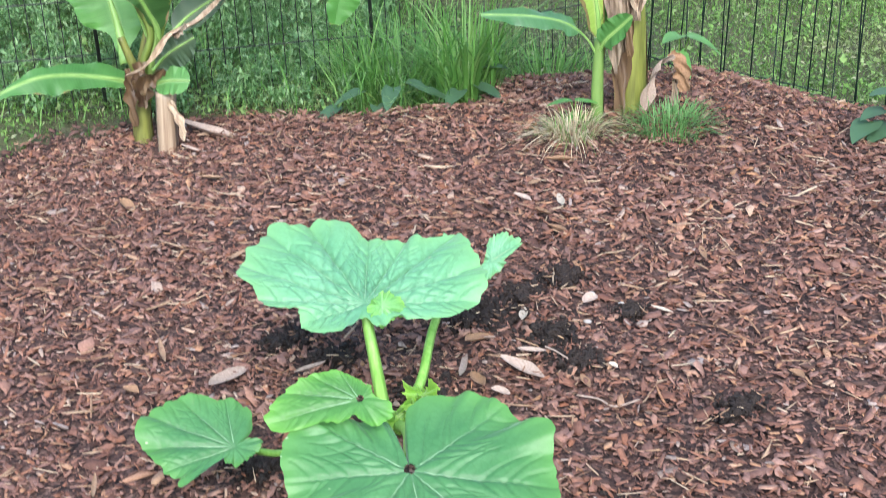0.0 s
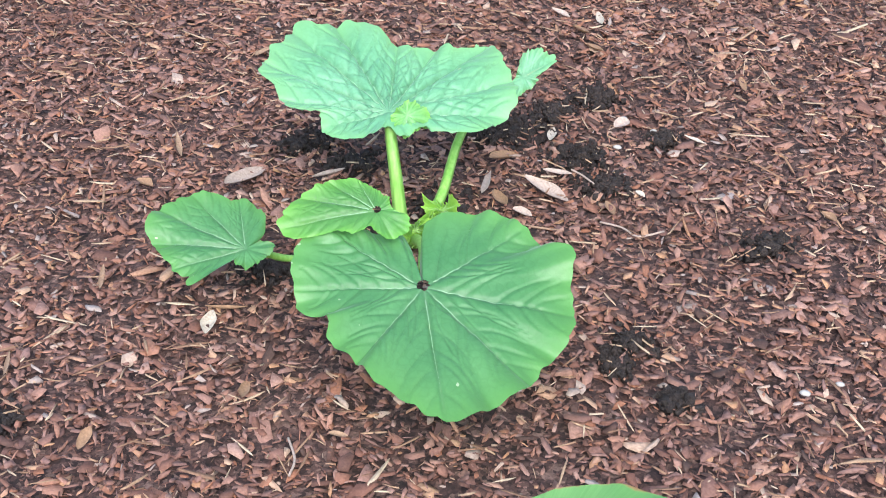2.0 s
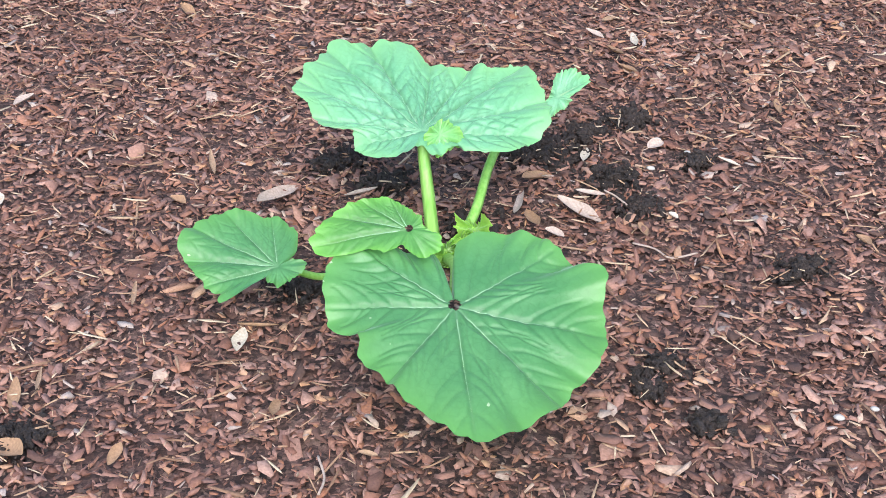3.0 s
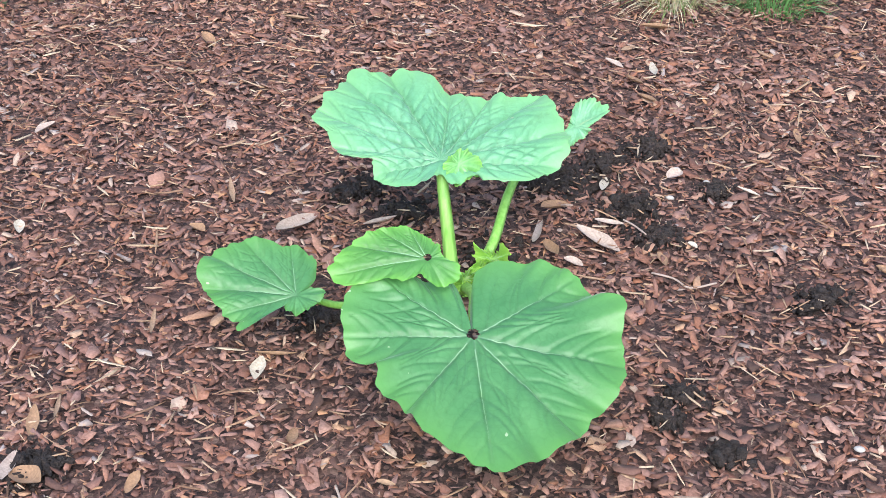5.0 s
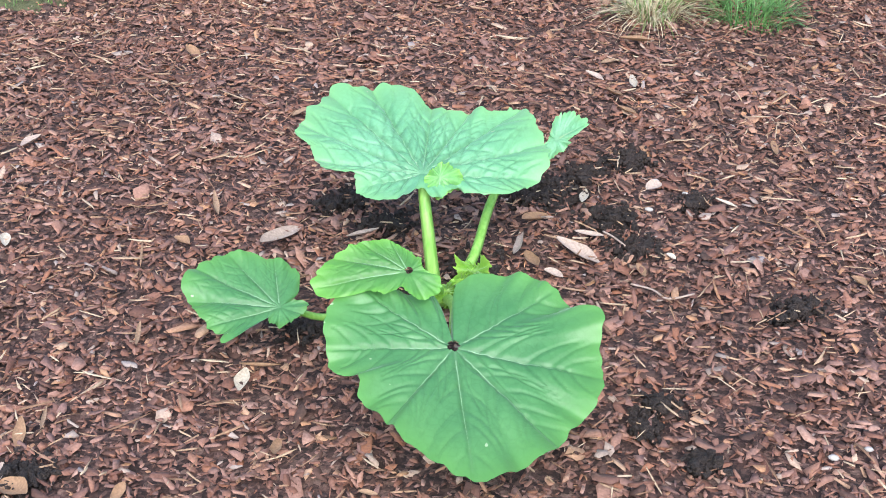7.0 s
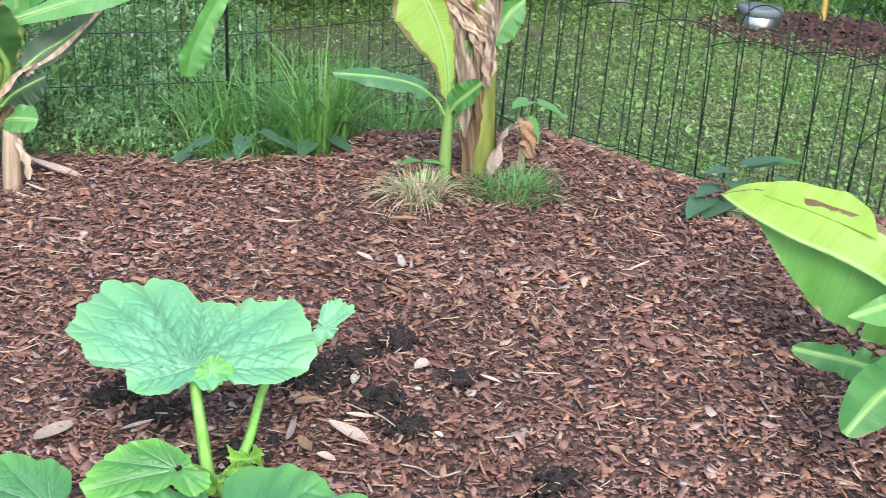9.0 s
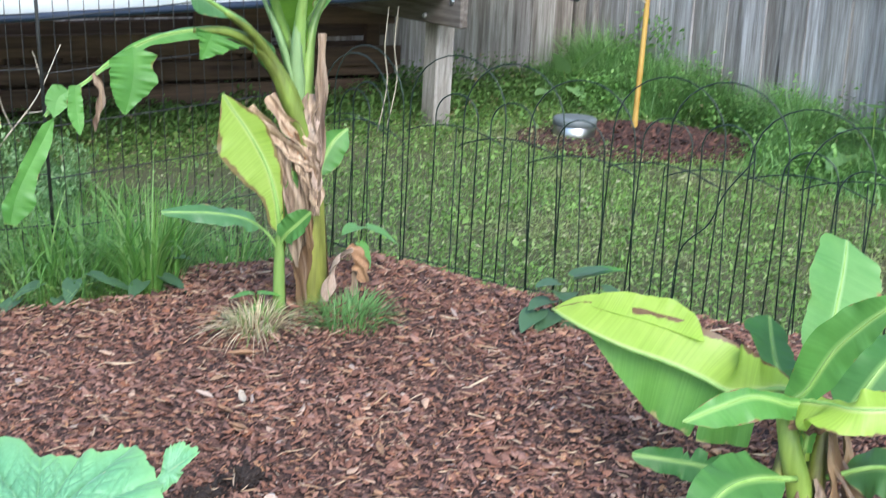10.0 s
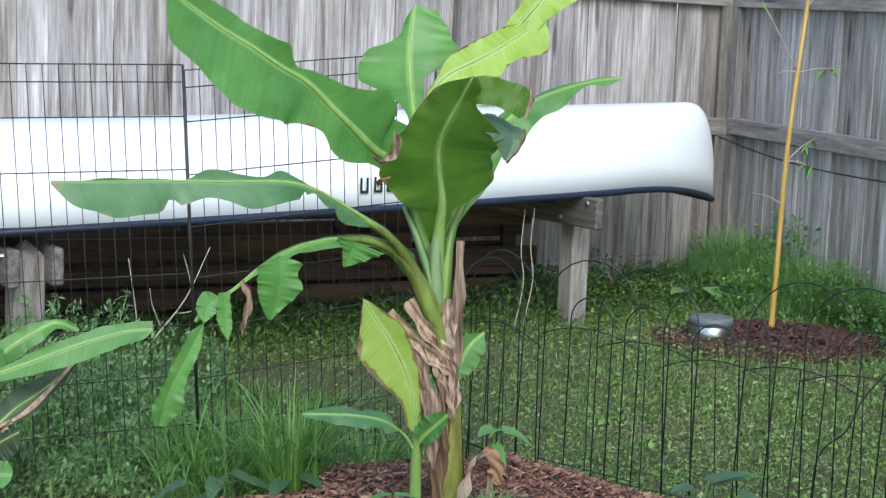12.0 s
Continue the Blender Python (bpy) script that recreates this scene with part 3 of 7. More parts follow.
def squash_leaf(parent, name, centre, normal, up, radii, tip, material, cup=0.0, wave=0.012, seed=1, size=1.0, veins=7, spread=0.62, label="", hole=0.0, teeth=0.02, pucker=1.0, vein_material=None, pleat=0.05, width=1.0):
    """A lobed blade with palmate veins round its stalk. radii: the outline, counted from the leaf's right; tip: the angle of the middle vein;
    pleat: how far the blade bulges between its sunken veins."""
    nrm = Vector(normal).normalized()
    u = Vector(up).cross(nrm).normalized()
    v = nrm.cross(u)
    A, R = (420, 64) if size == 1.0 and name == "leaf" else (150, 22)
    th = np.arange(A) / A * 2 * np.pi
    rad = np.array(radii) * size
    k = len(rad)
    f = th / (2 * np.pi) * k
    i0 = np.floor(f).astype(int)
    w = f - i0
    p0, p1, p2, p3 = rad[(i0 - 1) % k], rad[i0 % k], rad[(i0 + 1) % k], rad[(i0 + 2) % k]
    rr = 0.5 * (2 * p1 + (p2 - p0) * w + (2 * p0 - 5 * p1 + 4 * p2 - p3) * w ** 2 + (3 * p1 - p0 - 3 * p2 + p3) * w ** 3)
    rr = np.clip(rr, 0.004, None) * (1 + teeth * (np.abs(np.sin(th * 23 + seed)) ** 0.5 * (0.7 + 0.5 * np.sin(th * 5 + seed)) - 0.6) + 0.35 * teeth * np.sin(th * 61 + 2 * seed) * np.sin(th * 7 + seed) + 0.6 * teeth * np.sin(th * 37 + 5 * seed) * np.sin(th * 3 + 2 * seed))
    ring = (np.arange(R + 1) / R) ** 0.85
    px = np.concatenate([[0], (ring[1:, None] * (rr * np.cos(th))[None]).ravel()])
    py = np.concatenate([[0], (ring[1:, None] * (rr * np.sin(th))[None]).ravel()])
    s = np.concatenate([[0], np.repeat(ring[1:], A)])
    tt = np.concatenate([[0], np.tile(th, R)])
    P = np.stack([px, py], -1)
    full = max(radii) * size
    rv = np.random.default_rng(seed + 500)
    main, second = np.full(len(P), 1e9), np.full(len(P), 1e9)
    angles = veins if isinstance(veins, tuple) else [tip + (j - (veins - 1) / 2) * spread for j in range(veins)]
    for a in angles:
        L = np.interp(a % (2 * np.pi), np.append(th, 2 * np.pi), np.append(rr, rr[0])) * 0.94
        d0 = np.array([np.cos(a), np.sin(a)])
        dist, t = seg_dist(P, np.zeros(2), d0 * L)
        main = np.minimum(main, dist / (0.0019 * (1.12 - t)))
        for q in range(1, 6):
            for sgn in (-1, 1):
                b0 = d0 * L * (q + rv.uniform(-0.35, 0.35)) / 6.3
                a2 = a + sgn * rv.uniform(0.7, 0.95)
                step = L * 0.17 * (1.2 - q / 8)
                for h in range(3):
                    b1 = b0 + np.array([np.cos(a2), np.sin(a2)]) * step
                    dist, t = seg_dist(P, b0, b1)
                    second = np.minimum(second, dist / (0.0011 * (1.1 - (h + t) / 3.2)))
                    b0, a2 = b1, a2 - sgn * rv.uniform(0.05, 0.3)
    order = sorted(a % (2 * np.pi) for a in angles)
    bulge = np.zeros(len(P))
    for a, b in zip(order, order[1:] + [order[0] + 2 * np.pi]):
        x = ((tt - a) % (2 * np.pi)) / (b - a)
        bulge += np.where((x >= 0) & (x <= 1) & (b - a < 1.8), np.sin(np.pi * np.clip(x, 0, 1)) ** 0.7, 0)
    r = np.hypot(px, py)
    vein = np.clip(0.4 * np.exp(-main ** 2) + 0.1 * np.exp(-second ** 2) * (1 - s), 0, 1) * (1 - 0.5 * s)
    # shade painted into the folds along the side veins
    crease_shade = pucker * 0.3 * np.exp(-(second / 0.8) ** 2) * (1 - 0.5 * s)
    quilt = np.clip(second / 5.0, 0, 1) ** 0.7
    rs = np.random.default_rng(seed)
    ph = rs.uniform(0, 6.28, 6)
    z = 0.0014 * pucker * quilt * full / 0.17 - 0.0012 * np.exp(-(main / 3.0) ** 2) + pleat * bulge * r * (1 - 0.35 * s)
    z = z + wave * s ** 2.2 * (np.sin(3 * tt + ph[0]) * 0.6 + 0.6 * np.sin(5 * tt + ph[1]) + 0.6 * np.sin(11 * tt + ph[2])) + wave * s ** 4 * (0.35 * np.sin(27 * tt + ph[3]) * np.sin(4 * tt + ph[4]) + 0.45 * np.sin(17 * tt + ph[5]) * np.sin(2 * tt + ph[0]))
    z = z + cup * r ** 2 / full
    z = z + 0.003 * np.sin(px * 60 + ph[4]) * np.sin(py * 52 + ph[5]) * s
    c = Vector(centre)
    verts = [c + u * float(a) + v * float(b) + nrm * float(h) for a, b, h in zip(px, py, z)]
    faces = [(0, 1 + q, 1 + (q + 1) % A) for q in range(A)]
    for g in range(R - 1):
        o = 1 + g * A
        faces += [(o + q, o + A + q, o + A + (q + 1) % A, o + (q + 1) % A) for q in range(A)]
    if hole:
        dist = np.hypot(px, py - 0.3 * hole)
        faces = [f for f in faces if max(dist[i] for i in f) > hole]
    blade = part(name, mesh(name, verts, faces, True, {"vein": vein, "deep": np.clip(0.4 * np.exp(-(main / 3.0) ** 2) * (1 - 0.6 * s) + crease_shade, 0, 1), "rim": s ** 5}), material, parent, label)
    lines = []
    for a in angles:
        col = int(round((a % (2 * np.pi)) / (2 * np.pi) * A)) % A
        run = [verts[1 + g * A + col] + nrm * 0.0001 for g in range(3, int(R * 0.75), 2)]
        lines.append(tube(run, lambda t: width * size * 0.0012 * (1.04 - t) ** 1.3, 6))
    part("vein_network", mesh("vein_network", *joined(lines), True), vein_material or M_VEIN, blade, "thin raised veins")
    return blade


squash = thing("squash_plant", "young squash plant with broad green lobed leaves growing in bark mulch", "squash plant", at=(0, 0, 0))
squash_leaf(squash, "leaf", (0.0866, 1.535, 0.1799), (0, -0.36, 0.93), (0, 1, 0),
            [0.179, 0.184, 0.19, 0.166, 0.166, 0.163, 0.16, 0.156, 0.148, 0.135, 0.125, 0.111, 0.097, 0.023, 0.09, 0.094, 0.1, 0.108, 0.122, 0.144, 0.156, 0.163, 0.165, 0.164,
             0.158, 0.155, 0.151, 0.129, 0.131, 0.142, 0.143, 0.14, 0.146, 0.157, 0.161, 0.173, 0.187, 0.205, 0.203, 0.196, 0.193, 0.192, 0.185, 0.181, 0.185, 0.188, 0.187, 0.182],
            -1.45, M_SQUASH, 0.0, 0.0105, 3, veins=(-1.45, -0.22, 0.66, 3.2, 2.57, -0.85, -2.15), teeth=0.012, label="broad dark green lower leaf", hole=0.0095, pucker=1.3, pleat=0.09, width=0.7)
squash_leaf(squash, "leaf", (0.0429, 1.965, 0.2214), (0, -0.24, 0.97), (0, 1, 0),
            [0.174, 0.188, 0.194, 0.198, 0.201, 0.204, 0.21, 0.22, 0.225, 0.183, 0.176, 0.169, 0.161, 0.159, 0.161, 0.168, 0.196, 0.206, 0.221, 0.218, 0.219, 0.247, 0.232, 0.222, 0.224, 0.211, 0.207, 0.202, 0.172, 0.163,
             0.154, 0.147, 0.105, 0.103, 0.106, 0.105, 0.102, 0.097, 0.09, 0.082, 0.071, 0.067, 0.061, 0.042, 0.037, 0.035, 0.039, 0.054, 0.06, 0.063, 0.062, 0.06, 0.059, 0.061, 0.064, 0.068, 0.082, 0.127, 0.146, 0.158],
            1.6, M_SQUASH_SKYLIT, 0.0, 0.004, 5, veins=(0.02, 0.4, 0.84, 1.14, 1.5, 1.95, 2.25, 2.68, 3.1, 3.55), label="upper leaf coloured paler for sky light, with a wavy toothed edge", teeth=0.02, pucker=2.0, vein_material=M_VEIN_PALE, pleat=0.12, width=0.7)
squash_leaf(squash, "leaf", (-0.1463, 1.75, 0.1058), (0, -0.38, 0.92), (0, 1, 0),
            [0.04, 0.04, 0.035, 0.026, 0.021, 0.018, 0.039, 0.052, 0.068, 0.073, 0.08, 0.086, 0.087, 0.103, 0.114, 0.122, 0.128, 0.136, 0.142, 0.14,
             0.124, 0.115, 0.104, 0.1, 0.088, 0.097, 0.031, 0.029, 0.03, 0.03, 0.03, 0.032, 0.032, 0.031, 0.031, 0.032, 0.034, 0.034, 0.035, 0.037],
            2.95, M_SQUASH, 0.0, 0.004, 8, veins=(1.75, 2.3, 2.7, 3.1, 3.55), label="small side leaf with pale specks", teeth=0.02, pleat=0.07, width=0.6)
squash_leaf(squash, "leaf", (0.0265, 1.612, 0.2434), (0, -0.5, 0.86), (0, 1, 0),
            [0.027, 0.022, 0.019, 0.019, 0.021, 0.023, 0.024, 0.025, 0.027, 0.031, 0.035, 0.042, 0.05, 0.06, 0.07, 0.078, 0.088, 0.1,
             0.111, 0.122, 0.111, 0.067, 0.053, 0.043, 0.033, 0.026, 0.026, 0.031, 0.036, 0.042, 0.042, 0.044, 0.047, 0.047, 0.044, 0.039],
            3.1, M_SQUASH_NEW, -0.1, 0.003, 11, veins=(2.1, 2.55, 2.95, 3.35), label="small fresh green leaf with a hole by its stalk", hole=0.0055, pucker=1.1, teeth=0.03, pleat=0.06, width=0.55)
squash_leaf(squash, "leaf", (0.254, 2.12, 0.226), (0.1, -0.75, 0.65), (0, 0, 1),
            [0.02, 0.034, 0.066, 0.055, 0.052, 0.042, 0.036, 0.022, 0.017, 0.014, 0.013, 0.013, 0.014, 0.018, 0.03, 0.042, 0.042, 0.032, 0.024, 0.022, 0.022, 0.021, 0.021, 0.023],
            0.5, M_SQUASH_SKYLIT, 0.0, 0.004, 14, veins=(0.5,), label="half-rolled toothed leaf at the back", pleat=0.0, teeth=0.07)
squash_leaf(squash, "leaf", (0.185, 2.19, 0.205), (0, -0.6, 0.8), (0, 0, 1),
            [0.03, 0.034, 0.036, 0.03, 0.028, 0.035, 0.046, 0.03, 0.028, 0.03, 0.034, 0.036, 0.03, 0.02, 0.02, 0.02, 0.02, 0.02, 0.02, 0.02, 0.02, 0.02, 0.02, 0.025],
            1.6, M_SQUASH_SKYLIT, 0.0, 0.003, 15, veins=(1.2, 1.9), label="leaf half hidden behind the upper leaf", teeth=0.04)
squash_leaf(squash, "leaf_lobe", (0.069, 1.94, 0.23), (0.1, -0.75, 0.65), (0, 0, 1), [0.039, 0.034, 0.03, 0.027, 0.025, 0.024, 0.023, 0.019, 0.018, 0.017, 0.018, 0.019, 0.023, 0.023, 0.025, 0.025, 0.027, 0.029, 0.031, 0.029, 0.028, 0.027, 0.026, 0.04],
            4.6, M_SQUASH_LIME, -0.35, 0.008, 17, 1.0, 1, 0.6, "curled front lobe of the upper leaf", teeth=0.05)
for pts, r in (([(0.0445, 1.96, 0.216), (0.048, 1.95, 0.19), (0.057, 1.93, 0.14), (0.068, 1.92, 0.075), (0.08, 1.93, 0.02)], 0.0085),
               ([(0.204, 2.14, 0.209), (0.158, 2.08, 0.136), (0.133, 2.0, 0.081), (0.107, 1.95, 0.048), (0.09, 1.935, 0.015)], 0.0072),
               ([(-0.146, 1.752, 0.103), (-0.12, 1.775, 0.085), (-0.083, 1.81, 0.06), (-0.006, 1.88, 0.04), (0.07, 1.93, 0.02)], 0.005),
               ([(0.036, 1.66, 0.215), (0.05, 1.73, 0.18), (0.075, 1.86, 0.09), (0.085, 1.93, 0.02)], 0.005),
               ([(0.088, 1.6, 0.165), (0.09, 1.65, 0.15), (0.095, 1.76, 0.115), (0.09, 1.88, 0.06), (0.085, 1.935, 0.015)], 0.0072)):
    part("petiole", mesh("petiole", *tube(pts, lambda t, r=r: r * (0.82 + 0.4 * t), 12, 24, 0.09), True), M_PETIOLE, squash, "thick ribbed hairy green stalk")
part("main_stem", mesh("main_stem", *tube([(0.082, 1.94, -0.02), (0.085, 1.935, 0.025), (0.1, 1.925, 0.045)], 0.011, 12, 10, 0.06), True), M_PETIOLE, squash)
for q, (c, nn, s) in enumerate((((0.112, 1.9, 0.08), (0.3, -0.6, 0.7), 0.34), ((0.128, 1.91, 0.096), (-0.4, -0.5, 0.8), 0.33), ((0.088, 1.885, 0.072), (0.1, -0.9, 0.4), 0.36), ((0.1, 1.88, 0.06), (-0.3, -0.8, 0.4), 0.34))):
    squash_leaf(squash, "leaf_bud", c, nn, (0, 0, 1), [0.06, 0.09, 0.05, 0.035, 0.03, 0.05, 0.07, 0.08, 0.05, 0.03, 0.035, 0.05], 0.6, M_SQUASH_BUD, 0.4, 0.014, 20 + q, s, 5, 0.5, "crumpled young leaf", teeth=0.1)


# ---------------------------------------------------------------- banana plants
def banana_leaf(parent, pts, width, material, start=0.22, face=(0, 0, 1), fold=18.0, ruffle=0.012, seed=1, tip=0.55, nicks=0, fold2=None, label="", rib=True, sag=0.0, half=(1, 1), edge=0.95, shape=None, thick=1.0, grow=1.0):
    """A long blade on a midrib. start: where the blade begins; face: where its upper side looks; fold: how far the halves lift from flat; shape: half-widths of both sides at even steps."""
    N, M = (96 if shape else 54), 9
    line = smooth_path(pts, N)
    tang = np.gradient(line, axis=0)
    tang /= np.linalg.norm(tang, axis=1)[:, None]
    rs = np.random.default_rng(seed)
    ph = rs.uniform(0, 6.28, 8)
    cut = [(rs.uniform(start + 0.1, 0.95), rs.integers(0, 2) * 2 - 1, rs.uniform(0.3, 0.8)) for _ in range(nicks)]
    runs = [smooth_path([(w, 0, 0) for w in side_w], N)[:, 0] for side_w in shape] if shape else None
    verts, along, rim, mid, faces = [], [], [], [], []
    for i in range(N + 1):
        s = i / N
        T = Vector(tang[i])
        side = T.cross(Vector(face)).normalized()
        up = side.cross(T).normalized()
        b = max(0.0, (s - start) / (1 - start))
        prof = 0.0 if b <= 0 else min(1.0, (b / 0.16)) ** 0.7 * (1.0 if b < tip else max(0.0, 1 - ((b - tip) / (1 - tip)) ** 2.2) ** 0.62)
        w = width * prof + 0.004
        both = (w * half[0], w * half[1])
        if shape:
            both = [grow * max(0.0, float(runs[k][i])) * (1 + 0.035 * math.sin(23 * s + ph[4]) + 0.012 * math.sin(51 * s + ph[5])) for k in (0, 1)]
            prof = min(1.0, max(both) / width)
        for j in range(-M, M + 1):
            q = math.copysign(abs(j / M) ** 1.5, j)
            ww = both[q > 0]
            for cs, sg, dep in cut:
                if q * sg > 0:
                    ww *= 1 - dep * math.exp(-((s - cs) / 0.011) ** 2)
            fo = radians(fold if q >= 0 or fold2 is None else fold2)
            r = abs(q) * ww
            h = math.sin(fo) * r + ruffle * prof * q * q * (math.sin(17 * s + ph[0] + (2 if q > 0 else 0)) + 0.6 * math.sin(37 * s + ph[1]) + 0.35 * math.sin(71 * s + ph[2] + q)) - sag * q * q * ww
            verts.append(Vector(line[i]) + side * (math.copysign(1, q) * math.cos(fo) * r if q else 0) + up * h)
            along.append(s * 5 + abs(q) * 0.12 + (7 if q > 0 else 0))
            mid.append(rib * math.exp(-(r / (0.004 + 0.007 * (1 - s) * min(1.0, width / 0.1))) ** 4))
            rim.append(edge * max(abs(q), 1 - (1 - s) * 4 if s > 0.75 else 0) ** 2.5 if prof > 0 else 0)
    W = 2 * M + 1
    for i in range(N):
        for j in range(W - 1):
            faces.append((i * W + j, i * W + j + 1, (i + 1) * W + j + 1, (i + 1) * W + j))
    blade = part("leaf_blade", mesh("leaf_blade", verts, faces, True, {"along": along, "rim": rim, "mid": mid}), material, parent, label)
    if rib:
        part("midrib", mesh("midrib", *tube(line[::3], lambda t: 0.0014 + thick * 0.0085 * (1 - t) ** 1.8 * min(1, width / 0.1), 8), True), M_MIDRIB, blade)
    return blade


def pseudostem(parent, pts, r0, r1, material=M_PSEUDO, layers=3, label=""):
    part("stem", mesh("stem", *tube(pts, lambda t: (r0 + (r1 - r0) * t) * (1.0 + 0.35 * max(0, 0.12 - t)), 20, 24, 0.012), True), material, parent, label)
    line = smooth_path(pts, 24)
    for k in range(layers):
        a0 = 2.1 * k + 0.7
        vs, fs = [], []
        n0, n1 = 2 + 3 * k, 14 + 3 * k
        for i in range(n0, n1 + 1):
            f = (i - n0) / (n1 - n0)
            r = (r0 + (r1 - r0) * i / 24) * 1.07 + 0.001
            half = 0.95 * (1 - f) ** 0.6 + 0.04
            for j in range(7):
                a = a0 + half * (j / 3 - 1)
                vs.append(line[i] + np.array([math.cos(a) * r, math.sin(a) * r, 0]))
        for i in range(n1 - n0):
            for j in range(6):
                fs.append((i * 7 + j, i * 7 + j + 1, i * 7 + j + 8, i * 7 + j + 7))
        part("leaf_sheath", mesh("leaf_sheath", vs, fs, True), material if k % 2 else M_SHEATH_BROWN, parent)


def ribbon(parent, name, pts, width, material, twist=0.0, curl=0.6, seed=0, label="", steps=30):
    """A dry crinkled strip."""
    line = smooth_path(pts, steps)
    tang = np.gradient(line, axis=0)
    rs = np.random.default_rng(seed)
    ph = rs.uniform(0, 6.28, 6)
    vs, fs = [], []
    for i in range(steps + 1):
        s = i / steps
        T = Vector(tang[i]).normalized()
        side = T.cross(Vector((0.3, -1, 0.15))).normalized()
        side = Matrix.Rotation(twist * s + 0.4 * math.sin(7 * s + ph[0]), 3, T) @ side
        up = side.cross(T)
        w = width * (0.35 + 0.65 * math.sin(math.pi * min(1, 0.12 + 0.86 * s)) ** 0.7) * (1 + 0.25 * math.sin(19 * s + ph[1]))
        for j in range(-5, 6):
            q = j / 5
            vs.append(Vector(line[i]) + side * q * w + up * (curl * w * q * q + 0.25 * w * math.sin(5 * q + 13 * s + ph[2]) + 0.12 * w * math.sin(11 * q + 31 * s + ph[3])))
    for i in range(steps):
        for j in range(10):
            fs.append((i * 11 + j, i * 11 + j + 1, i * 11 + j + 12, i * 11 + j + 11))
    return part(name, mesh(name, vs, fs, True), material, parent, label)


ban = thing("banana_plant", "banana plant with arching green leaves and a brown sheathed stem", "banana plant", "banana plants")
pseudostem(ban, [(0.715, 3.25, 0.1), (0.71, 3.25, 0.2), (0.699, 3.25, 0.418), (0.681, 3.255, 0.611), (0.668, 3.25, 0.7)], 0.043, 0.024, M_PSEUDO, 1)
for pts, r, ma in (([(0.659, 3.2, 0.9), (0.656, 3.205, 0.836), (0.653, 3.212, 0.769), (0.658, 3.222, 0.7), (0.672, 3.24, 0.6)], 0.0135, M_PETIOLE_BLUE),
                   ([(0.577, 3.235, 0.881), (0.61, 3.23, 0.808), (0.635, 3.225, 0.74), (0.655, 3.225, 0.679), (0.672, 3.235, 0.59)], 0.0115, M_PETIOLE_BLUE),
                   ([(0.611, 3.26, 0.873), (0.638, 3.25, 0.817), (0.65, 3.24, 0.752), (0.661, 3.24, 0.683)], 0.0105, M_PSEUDO_YOUNG),
                   ([(0.74, 3.28, 0.9), (0.706, 3.26, 0.833), (0.69, 3.245, 0.779), (0.683, 3.24, 0.696), (0.68, 3.24, 0.61)], 0.0135, M_PSEUDO_YOUNG),
                   ([(0.477, 3.13, 0.856), (0.535, 3.158, 0.814), (0.574, 3.188, 0.77), (0.608, 3.204, 0.72), (0.637, 3.212, 0.67), (0.66, 3.222, 0.62)], 0.015, M_PETIOLE_OLIVE),
                   ([(0.409, 3.142, 0.812), (0.484, 3.166, 0.808), (0.555, 3.19, 0.776), (0.605, 3.2, 0.715), (0.634, 3.204, 0.655), (0.662, 3.21, 0.59), (0.675, 3.215, 0.52)], 0.017, M_PETIOLE_OLIVE)):
    part("petiole", mesh("petiole", *tube(pts, lambda t, r=r: r * (0.36 + 0.8 * min(1, 1.35 * t) + 0.03 * math.sin(9 * t)), 12, 24, 0.16), True), ma, ban, "thick channelled green leaf stalk")
banana_leaf(ban, [(0.652, 3.26, 0.737), (0.61, 3.24, 0.87), (0.545, 3.22, 0.978), (0.498, 3.18, 1.013), (0.453, 3.14, 1.054), (0.396, 3.1, 1.105), (0.329, 3.067, 1.167), (0.265, 3.033, 1.202), (0.202, 3, 1.242), (0.142, 2.973, 1.275), (0.083, 2.947, 1.313), (0.032, 2.92, 1.348)],
            0.125, M_BAN, 0.15, (0.12, -0.95, 0.25), 6, 0.005, 2, label="wide arching leaf", grow=1.08, thick=1.9,
            shape=([0.016, 0.016, 0.016, 0.016, 0.032, 0.03, 0.032, 0.051, 0.071, 0.072, 0.053, 0.074, 0.102, 0.107, 0.116, 0.119, 0.121, 0.115, 0.104, 0.095, 0.086, 0.069, 0.021],
                   [0.016, 0.016, 0.016, 0.016, 0.077, 0.083, 0.093, 0.108, 0.118, 0.084, 0.061, 0.044, 0.028, 0.018, 0.046, 0.039, 0.036, 0.037, 0.039, 0.038, 0.034, 0.029, 0.005]))
banana_leaf(ban, [(0.662, 3.28, 0.773), (0.638, 3.3, 0.9), (0.624, 3.3, 1.013), (0.616, 3.36, 1.091), (0.614, 3.42, 1.184), (0.616, 3.46, 1.253), (0.625, 3.48, 1.323), (0.636, 3.5, 1.356)],
            0.115, M_BAN, 0.3, (0, -1, 0.2), 8, 0.008, 3, label="upright leaf with a broken tip", grow=1.1, thick=1.7,
            shape=([0.014, 0.014, 0.014, 0.014, 0.014, 0.014, 0.004, 0.014, 0.015, 0.018, 0.042, 0.115, 0.115, 0.11, 0.098, 0.052, 0.025, 0.018, 0.013, 0.007, 0.004, 0],
                   [0.014, 0.014, 0.014, 0.014, 0.014, 0.014, 0.019, 0.019, 0.019, 0.02, 0.027, 0.03, 0.036, 0.094, 0.11, 0.116, 0.104, 0.089, 0.077, 0.072, 0.066, 0.046]))
